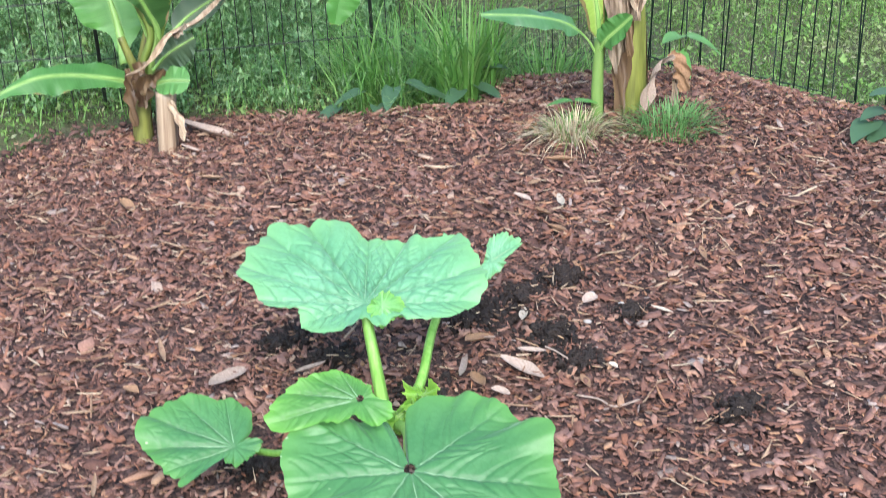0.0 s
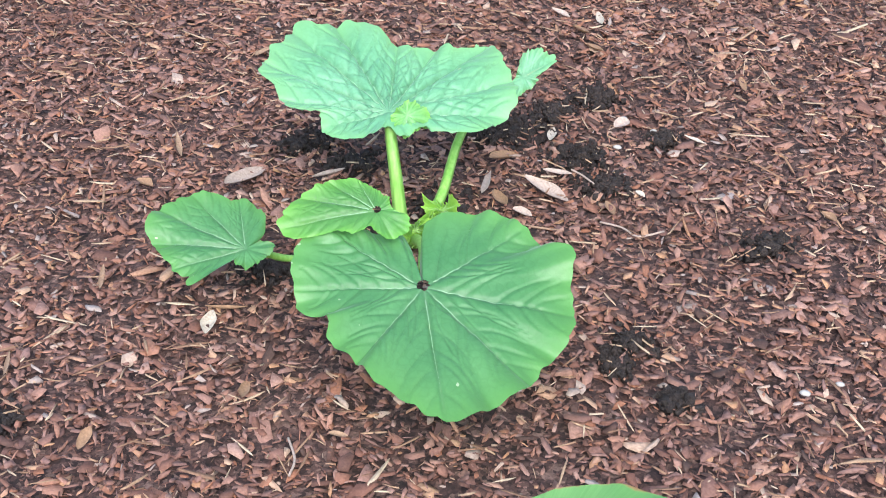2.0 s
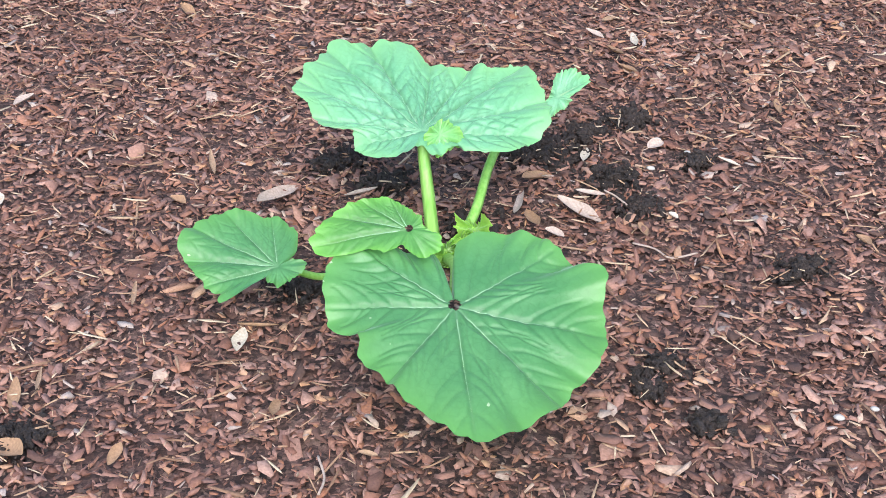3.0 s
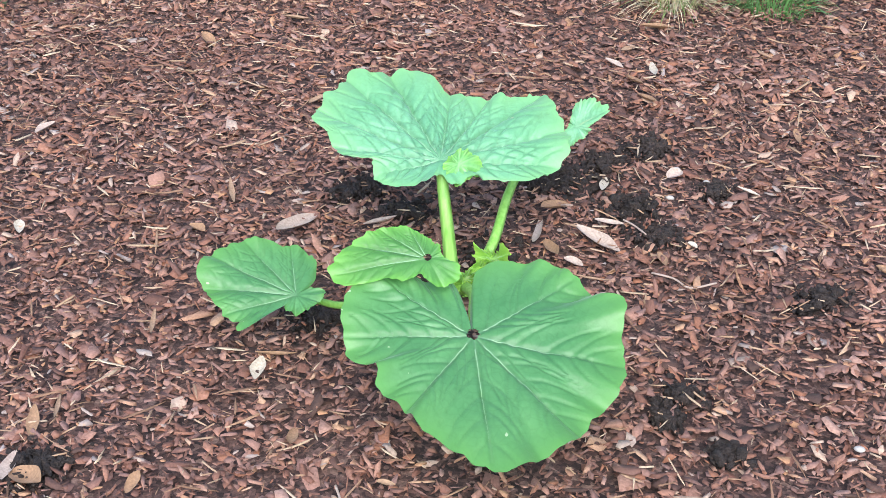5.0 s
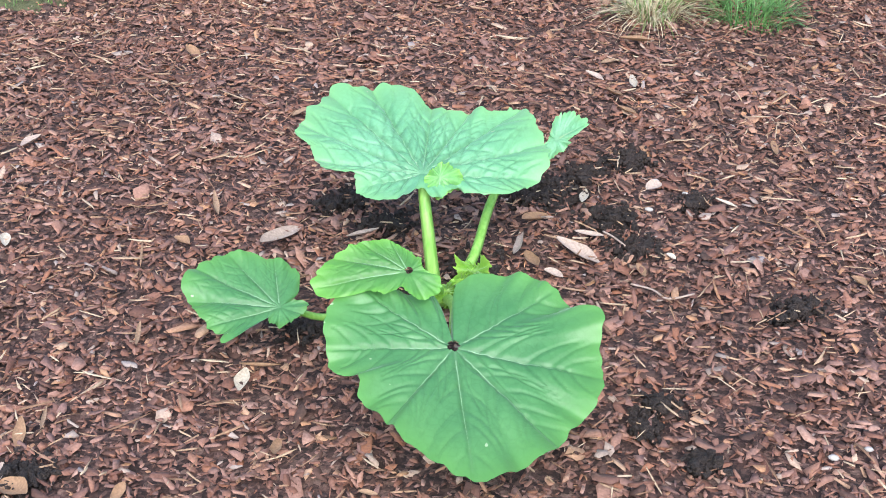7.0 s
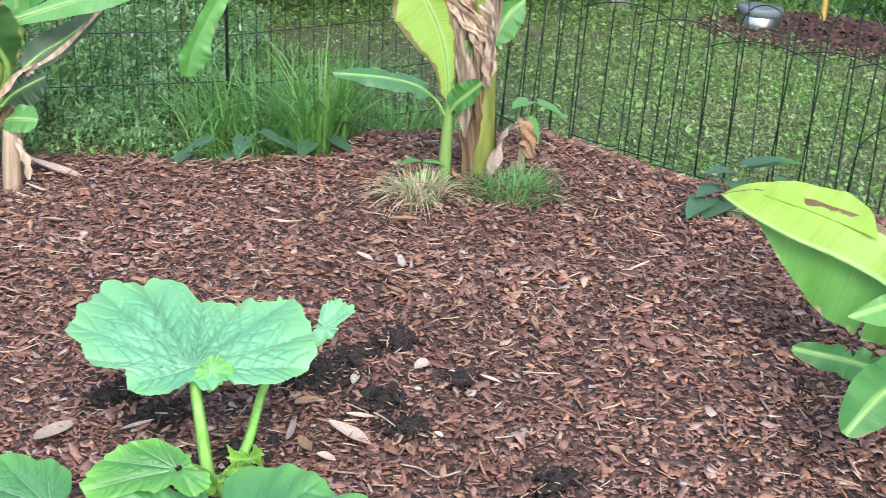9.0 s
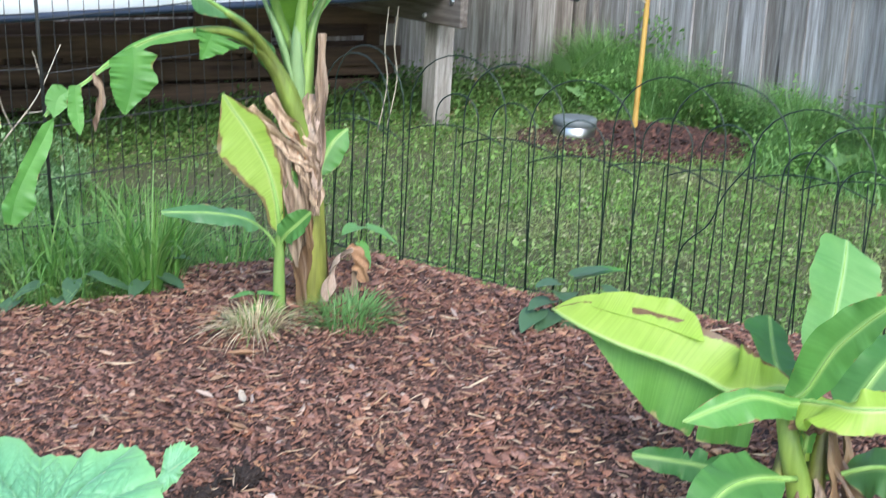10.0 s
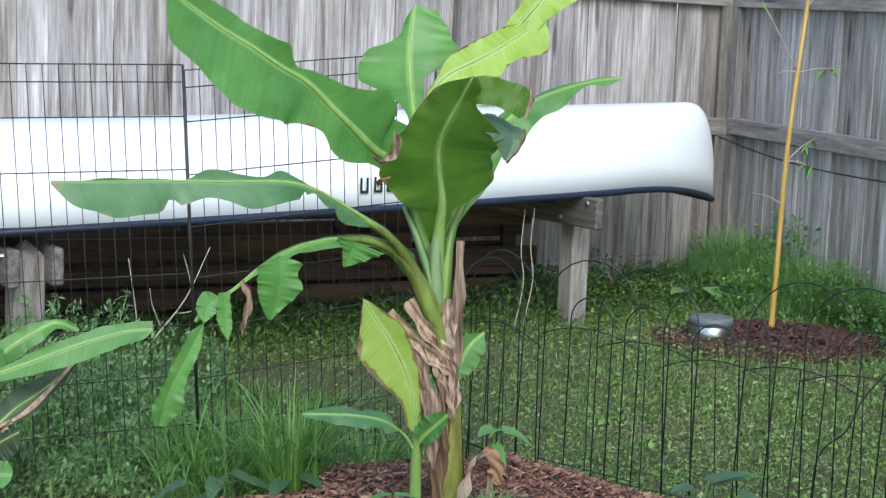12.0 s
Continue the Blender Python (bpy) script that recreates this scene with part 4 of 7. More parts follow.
banana_leaf(ban, [(0.667, 3.27, 0.734), (0.673, 3.29, 0.93), (0.664, 3.3, 1.055), (0.652, 3.312, 1.141), (0.691, 3.324, 1.189), (0.778, 3.344, 1.232), (0.867, 3.372, 1.283), (0.947, 3.4, 1.335)],
            0.07, M_BAN_NEW, 0.35, (0.2, -0.85, 0.45), 6, 0.006, 4, label="yellow-green young leaf with brown marks", grow=1.25, edge=1.3,
            shape=([0.012, 0.012, 0.012, 0.012, 0, 0.015, 0.012, 0.008, 0.021, 0.035, 0.036, 0.034, 0.028, 0.016, 0.004],
                   [0.012, 0.012, 0.012, 0.012, 0.013, 0.022, 0.024, 0.021, 0.027, 0.034, 0.047, 0.039, 0.047, 0.057, 0]))
banana_leaf(ban, [(0.827, 3.38, 1.261), (0.891, 3.39, 1.332), (0.941, 3.4, 1.39), (0.992, 3.41, 1.461), (1.042, 3.42, 1.548)],
            0.07, M_BAN_NEW, 0, (0.2, -0.9, 0.35), 6, 0.005, 24, label="upper half of the young leaf bent upwards", grow=1.3, edge=0.9,
            shape=([0.004, 0.019, 0.022, 0.029, 0.037, 0.044, 0.049, 0.053, 0],
                   [0.004, 0.031, 0.033, 0.035, 0.043, 0.058, 0.069, 0.051, 0.004]))
banana_leaf(ban, [(0.678, 3.27, 0.748), (0.708, 3.3, 0.854), (0.768, 3.34, 0.975), (0.837, 3.38, 1.064), (0.938, 3.42, 1.135), (1.08, 3.46, 1.18), (1.183, 3.48, 1.194)],
            0.06, M_BAN, 0.4, (0, -0.6, 0.8), -22, 0.008, 5, label="drooping leaf with a frayed tip", edge=1.02, thick=1.5,
            shape=([0.015, 0.015, 0.015, 0.02, 0.03, 0.03, 0.028, 0.02, 0.03, 0.012, 0.01, 0.0], [0.015, 0.015, 0.03, 0.05, 0.05, 0.06, 0.06, 0.045, 0.05, 0.012, 0.02, 0.0]))
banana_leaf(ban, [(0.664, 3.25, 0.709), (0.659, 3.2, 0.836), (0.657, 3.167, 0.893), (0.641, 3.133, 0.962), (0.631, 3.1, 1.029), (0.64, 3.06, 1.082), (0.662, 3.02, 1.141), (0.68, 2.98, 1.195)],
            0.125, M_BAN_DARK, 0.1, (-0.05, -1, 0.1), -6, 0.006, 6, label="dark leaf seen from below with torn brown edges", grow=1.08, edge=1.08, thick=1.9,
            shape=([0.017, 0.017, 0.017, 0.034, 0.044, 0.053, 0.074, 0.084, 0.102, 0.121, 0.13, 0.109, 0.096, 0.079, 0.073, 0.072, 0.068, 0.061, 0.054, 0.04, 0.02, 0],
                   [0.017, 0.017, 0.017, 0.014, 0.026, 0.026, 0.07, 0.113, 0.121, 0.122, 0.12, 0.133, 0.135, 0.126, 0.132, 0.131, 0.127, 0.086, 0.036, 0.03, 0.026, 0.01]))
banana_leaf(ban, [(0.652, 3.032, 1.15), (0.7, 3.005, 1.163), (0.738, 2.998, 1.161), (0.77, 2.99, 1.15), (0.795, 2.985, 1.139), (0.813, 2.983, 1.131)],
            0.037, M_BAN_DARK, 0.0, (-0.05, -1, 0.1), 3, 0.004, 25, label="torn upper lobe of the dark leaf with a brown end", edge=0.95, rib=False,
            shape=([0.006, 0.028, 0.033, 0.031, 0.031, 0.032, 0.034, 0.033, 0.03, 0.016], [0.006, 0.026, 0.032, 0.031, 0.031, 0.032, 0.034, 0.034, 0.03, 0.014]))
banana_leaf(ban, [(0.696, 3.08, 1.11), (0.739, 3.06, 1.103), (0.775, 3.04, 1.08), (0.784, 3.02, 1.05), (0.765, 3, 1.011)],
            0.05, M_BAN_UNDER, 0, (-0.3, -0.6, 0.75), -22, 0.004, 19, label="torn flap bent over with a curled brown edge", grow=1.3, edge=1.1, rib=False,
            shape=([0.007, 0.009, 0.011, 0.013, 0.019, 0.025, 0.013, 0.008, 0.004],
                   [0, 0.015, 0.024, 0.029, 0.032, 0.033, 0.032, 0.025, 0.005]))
banana_leaf(ban, [(0.609, 3.22, 0.7), (0.574, 3.19, 0.772), (0.535, 3.16, 0.816), (0.477, 3.13, 0.858), (0.407, 3.096, 0.902), (0.346, 3.06, 0.934), (0.274, 3.024, 0.953), (0.151, 2.99, 0.954), (0.032, 2.96, 0.957), (-0.083, 2.93, 0.958), (-0.205, 2.9, 0.958)],
            0.066, M_BAN_BLOOM, 0.1, (0, -0.85, 0.5), -6, 0.007, 7, label="level leaf with a frayed tip", grow=1.1, nicks=3, edge=1.0, thick=1.4,
            shape=([0, 0, 0, 0.025, 0.019, 0.011, 0, 0, 0.004, 0.016, 0.027, 0.035, 0.03, 0.022, 0.015, 0.008, 0.026, 0.036, 0.047, 0.055, 0.058, 0.04, 0.033, 0.043, 0.053, 0.062, 0.07, 0.076, 0.067, 0.052, 0.006],
                   [0, 0, 0.021, 0.015, 0.011, 0.01, 0.01, 0.011, 0.01, 0.008, 0.007, 0.005, 0.004, 0.003, 0.003, 0.005, 0.007, 0.013, 0.028, 0.013, 0.021, 0.03, 0.026, 0.004, 0.003, 0.003, 0.002, 0.002, 0.002, 0.002, 0.002]))
L7 = [(0.646, 3.25, 0.641), (0.613, 3.223, 0.72), (0.555, 3.196, 0.78), (0.484, 3.169, 0.811), (0.409, 3.142, 0.814), (0.335, 3.115, 0.803), (0.277, 3.088, 0.782), (0.219, 3.062, 0.748), (0.171, 3.035, 0.714), (0.119, 3.008, 0.687),
      (0.089, 2.992, 0.65), (0.062, 2.982, 0.584), (0.03, 2.975, 0.505), (-0.001, 2.97, 0.447)]
banana_leaf(ban, L7[:11], 0.03, M_BAN, 0.15, (0, -0.7, 0.7), -25, 0.005, 8, label="broken leaf hanging down", edge=1.0, thick=1.8,
            shape=([0.02, 0.021, 0.022, 0.018, 0.024, 0.02, 0.014, 0.016, 0.008, 0.006, 0.012, 0.004], [0.012, 0.014, 0.016, 0.014, 0.016, 0.016, 0.01, 0.01, 0.005, 0.006, 0.01, 0.004]))
banana_leaf(ban, [(0.272, 3.04, 0.79), (0.274, 3.037, 0.745), (0.268, 3.033, 0.698), (0.254, 3.03, 0.647)],
            0.05, M_BAN, 0.0, (0.25, -1, 0.1), 9, 0.004, 9, label="torn hanging flap", rib=False, edge=1.0,
            shape=([0, 0.046, 0.041, 0.052, 0.037, 0.017, 0.003], [0, 0.052, 0.055, 0.054, 0.047, 0.035, 0.005]))
banana_leaf(ban, [(0.108, 2.99, 0.648), (0.087, 2.985, 0.605), (0.054, 2.98, 0.541), (0.028, 2.975, 0.483), (0.015, 2.97, 0.426)],
            0.04, M_BAN, 0.0, (0.25, -1, 0.1), 16, 0.004, 12, label="hanging tip of the broken leaf", rib=False, edge=1.05,
            shape=([0, 0.009, 0.017, 0.022, 0.023, 0.031, 0.04, 0.033, 0.012], [0, 0.017, 0.02, 0.021, 0.02, 0.02, 0.021, 0.026, 0.013]))
for pts, sh, ma, sd in (([(0.446, 3.1, 0.812), (0.434, 3.1, 0.782), (0.422, 3.1, 0.755)], ([0.075, 0.05, 0.025, 0.003], [0.045, 0.025, 0.014, 0.003]), M_BAN, 10),
                        ([(0.15, 2.99, 0.715), (0.153, 2.985, 0.663), (0.16, 2.98, 0.61)], ([0.012, 0.014, 0.014, 0.012, 0.0], [0.012, 0.017, 0.02, 0.014, 0.0]), M_BAN, 11),
                        ([(0.137, 2.985, 0.703), (0.116, 2.98, 0.689), (0.107, 2.975, 0.65)], ([0.008, 0.018, 0.024, 0.02, 0.0], [0.008, 0.024, 0.028, 0.02, 0.0]), M_BAN_PALE, 18)):
    banana_leaf(ban, pts, 0.05, ma, 0.0, (0.25, -1, 0.1), 9, 0.004, sd, label="torn hanging flap", rib=False, shape=sh, edge=0.98)
ribbon(ban, "dry_strip", [(0.19, 3.03, 0.735), (0.205, 3.03, 0.7), (0.2, 3.03, 0.65), (0.195, 3.03, 0.61)], 0.008, M_DRY, 1.0, 0.8, 88, "dark dry leaf strip")
banana_leaf(ban, [(0.712, 3.27, 0.38), (0.729, 3.3, 0.441), (0.741, 3.313, 0.48), (0.771, 3.327, 0.527), (0.808, 3.34, 0.556)],
            0.04, M_BAN, 0.1, (0.2, -1, 0.3), 10, 0.003, 13, label="small rounded leaf", grow=1.1,
            shape=([0.006, 0.006, 0.005, 0.01, 0.017, 0.026, 0.028, 0.013, 0],
                   [0.006, 0.006, 0, 0.025, 0.036, 0.038, 0.036, 0.029, 0.002]))
for q, (pts, w, ma) in enumerate((([(0.715, 3.225, 0.8), (0.712, 3.215, 0.65), (0.706, 3.2, 0.5), (0.7, 3.2, 0.4)], 0.014, M_DRY),
                                  ([(0.69, 3.225, 0.66), (0.68, 3.205, 0.58), (0.685, 3.195, 0.48), (0.695, 3.195, 0.38)], 0.022, M_DRY),
                                  ([(0.64, 3.23, 0.665), (0.655, 3.21, 0.6), (0.675, 3.2, 0.53), (0.68, 3.2, 0.44)], 0.015, M_DRY),
                                  ([(0.615, 3.21, 0.625), (0.635, 3.2, 0.585), (0.66, 3.195, 0.545), (0.675, 3.195, 0.5)], 0.011, M_DRY_TAN),
                                  ([(0.7, 3.215, 0.62), (0.695, 3.2, 0.56), (0.7, 3.19, 0.48), (0.712, 3.19, 0.42)], 0.013, M_DRY_PALE)) + (
                                  ([(0.67, 3.21, 0.56), (0.668, 3.2, 0.47), (0.672, 3.2, 0.38), (0.68, 3.2, 0.3)], 0.012, M_DRY),
                                  ([(0.665, 3.22, 0.5), (0.668, 3.212, 0.36), (0.675, 3.205, 0.24), (0.682, 3.203, 0.12)], 0.02, M_SHEATH_BROWN),
                                  ([(0.695, 3.21, 0.45), (0.692, 3.205, 0.36), (0.695, 3.203, 0.28)], 0.01, M_SHEATH_BROWN),
                                  ([(0.725, 3.205, 0.12), (0.735, 3.19, 0.2), (0.755, 3.18, 0.275), (0.79, 3.17, 0.3)], 0.014, M_DRY_PALE),
                                  ([(0.785, 3.19, 0.3), (0.815, 3.185, 0.26), (0.825, 3.185, 0.21)], 0.019, M_DRY_TAN),
                                  ([(0.8, 3.2, 0.25), (0.805, 3.195, 0.19), (0.81, 3.19, 0.13)], 0.009, M_DRY))):
    ribbon(ban, "dry_sheath", pts, w, ma, 0.8, 0.5, 30 + q, "curled dry brown leaf sheath")

for q, (pts, w, ma) in enumerate((
        ([(0.545, 3.205, 0.631), (0.609, 3.199, 0.568), (0.664, 3.193, 0.514), (0.698, 3.187, 0.488)], 0.017, M_STUB),
        ([(0.59, 3.205, 0.659), (0.636, 3.199, 0.588), (0.684, 3.193, 0.535), (0.709, 3.187, 0.502)], 0.018, M_STUB),
        ([(0.618, 3.205, 0.553), (0.636, 3.199, 0.458), (0.656, 3.193, 0.349), (0.663, 3.187, 0.253)], 0.017, M_DRY),
        ([(0.651, 3.205, 0.567), (0.673, 3.199, 0.499), (0.702, 3.193, 0.431), (0.709, 3.187, 0.377)], 0.018, M_STUB),
        ([(0.686, 3.205, 0.539), (0.702, 3.199, 0.458), (0.697, 3.193, 0.376)], 0.015, M_DRY))):
    ribbon(ban, "dry_sheath", pts, w, ma, 0.9, 0.7, 110 + q, "tattered beige dry leaf sheath")
for q, (pts, w) in enumerate((([(0.522, 3.05, 1.067), (0.525, 3.045, 1.038), (0.515, 3.04, 1.01), (0.49, 3.035, 0.997), (0.471, 3.03, 1.01)], 0.009), ([(0.494, 3.1, 0.939), (0.495, 3.08, 0.955), (0.519, 3.07, 0.964)], 0.008),
                              ([(0.802, 2.96, 1.168), (0.807, 2.96, 1.137), (0.797, 2.965, 1.108)], 0.006), ([(0.817, 3.05, 1.079), (0.81, 3.05, 1.045), (0.789, 3.05, 1.019), (0.781, 3.05, 1.0)], 0.007))):
    ribbon(ban, "dry_edge", pts, w, M_DRY_TAN if q % 2 else M_DRY, 1.2, 0.9, 90 + q, "curled brown leaf edge")

sucker = thing("banana_sucker", "young banana shoot with a tall pale green leaf beside the stem", "banana plant", "banana plants")
pseudostem(sucker, [(0.625, 3.2, 0.09), (0.621, 3.2, 0.222), (0.621, 3.2, 0.334)], 0.016, 0.012, M_PSEUDO_YOUNG, 1)
banana_leaf(sucker, [(0.62, 3.2, 0.25), (0.621, 3.2, 0.323), (0.61, 3.19, 0.408), (0.586, 3.18, 0.492), (0.542, 3.17, 0.575), (0.499, 3.16, 0.637), (0.476, 3.15, 0.673)],
            0.075, M_BAN_FADED, 0.15, (0.1, -1, 0.1), 10, 0.004, 14, label="tall yellow-green leaf with brown edges", grow=1.15, edge=1.7, thick=1.2,
            shape=([0.011, 0.011, 0, 0.023, 0.027, 0.038, 0.06, 0.073, 0.076, 0.06, 0.035, 0.016, 0],
                   [0.011, 0.011, 0.013, 0.013, 0.015, 0.02, 0.027, 0.035, 0.037, 0.029, 0.019, 0.01, 0]))
banana_leaf(sucker, [(0.618, 3.2, 0.292), (0.586, 3.178, 0.341), (0.532, 3.145, 0.384), (0.448, 3.115, 0.407), (0.336, 3.1, 0.415)], 0.026, M_BAN_BLOOM, 0.35, (0, -0.6, 0.8), -12, 0.005, 15, tip=0.35, edge=0.95)
banana_leaf(sucker, [(0.618, 3.2, 0.292), (0.63, 3.173, 0.334), (0.654, 3.147, 0.368), (0.678, 3.12, 0.402)], 0.028, M_BAN_DEEP, 0.25, (-0.4, -0.8, 0.4), 20, 0.004, 16, tip=0.4)
banana_leaf(sucker, [(0.63, 3.2, 0.3), (0.64, 3.21, 0.38), (0.65, 3.21, 0.48)], 0.022, M_BAN, 0.2, (0.3, -1, 0), 25, 0.004, 17, tip=0.4)

lban = thing("banana_plant", "banana plant with torn dark leaves beside the wire pen", "banana plant", "banana plants")
pseudostem(lban, [(-0.463, 3.5, 0.0), (-0.465, 3.5, 0.08), (-0.46, 3.5, 0.16), (-0.44, 3.5, 0.26), (-0.414, 3.5, 0.36)], 0.026, 0.014, M_PSEUDO_DARK, 1)
part("cut_stub", mesh("cut_stub", *tube([(-0.394, 3.4, 0.0), (-0.394, 3.4, 0.1), (-0.392, 3.4, 0.17)], 0.023, 14, 10, 0.12), True), M_STUB, lban, "dry pale brown cut stem")
banana_leaf(lban, [(-0.462, 3.5, 0.17), (-0.465, 3.48, 0.172), (-0.533, 3.44, 0.198), (-0.619, 3.4, 0.217), (-0.691, 3.36, 0.219), (-0.778, 3.32, 0.19)],
            0.05, M_BAN_DEEP, 0.0, (0, -0.75, 0.65), -8, 0.005, 40, label="level green leaf", edge=1.0, grow=1.15,
            shape=([0.01, 0.01, 0, 0.015, 0.019, 0.029, 0.038, 0.041, 0.036, 0.021, 0.011], [0.01, 0.01, 0, 0.028, 0.034, 0.031, 0.031, 0.025, 0.021, 0.01, 0]))
banana_leaf(lban, [(-0.496, 3.52, 0.213), (-0.51, 3.545, 0.285), (-0.53, 3.57, 0.357), (-0.549, 3.595, 0.428), (-0.568, 3.62, 0.507)],
            0.1, M_BAN, 0.0, (0.1, -1, 0.2), 8, 0.006, 41, label="upright leaf", thick=1.8,
            shape=([0, 0.018, 0.027, 0.076, 0.092, 0.104, 0.109, 0.106, 0.015], [0, 0.018, 0.056, 0.077, 0.079, 0.081, 0.076, 0.069, 0.007]))
banana_leaf(lban, [(-0.44, 3.48, 0.2), (-0.407, 3.46, 0.297), (-0.424, 3.42, 0.364), (-0.451, 3.38, 0.43), (-0.49, 3.34, 0.497), (-0.533, 3.3, 0.558)],
            0.08, M_BAN_OLD, 0.0, (-0.1, -0.9, 0.3), 8, 0.006, 42, label="dark leaf with a brown edge", edge=1.15, thick=1.5,
            shape=([0.01, 0.01, 0, 0.013, 0.015, 0.021, 0.036, 0.048, 0.058, 0.062, 0.065], [0.01, 0.01, 0, 0.033, 0.058, 0.071, 0.069, 0.061, 0.055, 0.043, 0.029]))
# this leaf and the folded one below carry shade in their colour
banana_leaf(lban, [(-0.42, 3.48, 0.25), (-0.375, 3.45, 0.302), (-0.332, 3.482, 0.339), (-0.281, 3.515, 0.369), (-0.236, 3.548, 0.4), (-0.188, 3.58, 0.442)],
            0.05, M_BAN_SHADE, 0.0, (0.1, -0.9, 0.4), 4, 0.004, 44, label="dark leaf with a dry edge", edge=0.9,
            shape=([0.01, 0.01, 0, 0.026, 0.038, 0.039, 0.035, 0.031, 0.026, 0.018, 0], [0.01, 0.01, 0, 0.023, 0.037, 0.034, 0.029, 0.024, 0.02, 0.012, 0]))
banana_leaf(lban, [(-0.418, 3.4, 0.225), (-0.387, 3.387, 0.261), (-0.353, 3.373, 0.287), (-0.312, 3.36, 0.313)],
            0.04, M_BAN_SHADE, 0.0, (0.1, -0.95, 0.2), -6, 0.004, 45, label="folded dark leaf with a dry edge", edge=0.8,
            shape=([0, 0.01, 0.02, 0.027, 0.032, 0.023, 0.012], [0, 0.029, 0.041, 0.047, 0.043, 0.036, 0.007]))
banana_leaf(lban, [(-0.414, 3.5, 0.36), (-0.445, 3.46, 0.394), (-0.378, 3.45, 0.43), (-0.284, 3.44, 0.467), (-0.164, 3.43, 0.514), (-0.063, 3.42, 0.543), (-0.001, 3.41, 0.551)],
            0.04, M_BAN_PALE, 0.0, (0.1, -0.85, 0.5), 8, 0.004, 43, label="pale arching leaf", edge=0.9, grow=1.1,
            shape=([0.01, 0.01, 0.004, 0.007, 0.009, 0.014, 0.02, 0.022, 0.021, 0.024, 0.021, 0.02, 0.018], [0.01, 0.01, 0.009, 0.014, 0.018, 0.024, 0.031, 0.04, 0.039, 0.034, 0.031, 0.027, 0.004]))
banana_leaf(lban, [(-0.43, 3.5, 0.33), (-0.41, 3.5, 0.426), (-0.344, 3.512, 0.487), (-0.291, 3.525, 0.519), (-0.238, 3.537, 0.543), (-0.184, 3.55, 0.521)],
            0.03, M_BAN, 0.0, (0, -0.85, 0.5), 8, 0.004, 46, label="drooping leaf with a curled tip", edge=1.0, grow=1.1,
            shape=([0.01, 0.01, 0.004, 0.022, 0.025, 0.024, 0.025, 0.015, 0.009, 0.01, 0.004], [0.01, 0.01, 0.018, 0.026, 0.031, 0.03, 0.026, 0.022, 0.016, 0.01, 0.004]))
for q, (pts, w, ma, st, face, fo, lab) in enumerate((
        ([(-0.425, 3.42, 0.185), (-0.38, 3.38, 0.204), (-0.327, 3.34, 0.213)], 0.03, M_BAN_PALE, 0.1, (0, -0.9, 0.45), 4, "small light leaf"),
        ([(-0.421, 3.5, 0.24), (-0.445, 3.48, 0.32), (-0.465, 3.46, 0.405), (-0.48, 3.44, 0.46)], 0.03, M_BAN, 0.75, (0, -1, 0), 20, "young green leaf stalk"),
        ([(-0.41, 3.5, 0.25), (-0.4, 3.5, 0.331), (-0.39, 3.5, 0.415), (-0.391, 3.5, 0.497)], 0.03, M_BAN_PALE, 0.75, (0, -1, 0), 20, "young pale leaf stalk"))):
    banana_leaf(lban, pts, w, ma, st, face, fo, 0.003, 47 + q, label=lab, thick=2.2 if q else 1.0, tip=0.75)
for pts, r, ma in (([(-0.453, 3.48, 0.12), (-0.43, 3.465, 0.226), (-0.41, 3.46, 0.311), (-0.425, 3.46, 0.421), (-0.442, 3.46, 0.488)], 0.009, M_PSEUDO_YOUNG),
                   ([(-0.449, 3.48, 0.13), (-0.418, 3.47, 0.252), (-0.395, 3.47, 0.331), (-0.373, 3.47, 0.402)], 0.0095, M_PETIOLE_OLIVE),
                   ([(-0.459, 3.48, 0.12), (-0.446, 3.455, 0.227), (-0.424, 3.45, 0.306), (-0.459, 3.45, 0.387)], 0.008, M_PETIOLE_OLIVE),
                   ([(-0.453, 3.48, 0.12), (-0.462, 3.475, 0.19), (-0.48, 3.47, 0.242), (-0.498, 3.47, 0.29)], 0.01, M_PSEUDO_DARK)):
    part("petiole", mesh("petiole", *tube(pts, lambda t, r=r: r * (1.3 - 0.5 * t), 10, 20, 0.14), True), ma, lban, "channelled green leaf stalk")
for q, (pts, w) in enumerate((([(-0.487, 3.45, 0.217), (-0.48, 3.45, 0.153), (-0.475, 3.455, 0.07)], 0.014), ([(-0.462, 3.42, 0.17), (-0.432, 3.4, 0.205), (-0.389, 3.39, 0.228)], 0.02),
                              ([(-0.455, 3.445, 0.235), (-0.45, 3.445, 0.175), (-0.452, 3.45, 0.12)], 0.02))):
    ribbon(lban, "dry_sheath", pts, w, M_SHEATH_BROWN, 0.5, 0.5, 160 + q, "dark brown withered sheath")
ribbon(lban, "dry_edge", [(-0.2, 3.56, 0.439), (-0.249, 3.5, 0.384), (-0.305, 3.41, 0.34), (-0.367, 3.36, 0.319), (-0.398, 3.35, 0.281), (-0.437, 3.36, 0.239), (-0.482, 3.39, 0.213)], 0.007, M_STUB, 1.5, 0.9, 51, "curled pale dry leaf edge", 60)
ribbon(lban, "dry_edge", [(-0.36, 3.36, 0.315), (-0.345, 3.35, 0.33), (-0.33, 3.36, 0.345)], 0.008, M_DRY, 0.8, 0.6, 52)
ribbon(lban, "dry_strip", [(-0.385, 3.385, 0.16), (-0.36, 3.37, 0.11), (-0.35, 3.36, 0.06)], 0.01, M_STUB, 0.5, 0.5, 53)

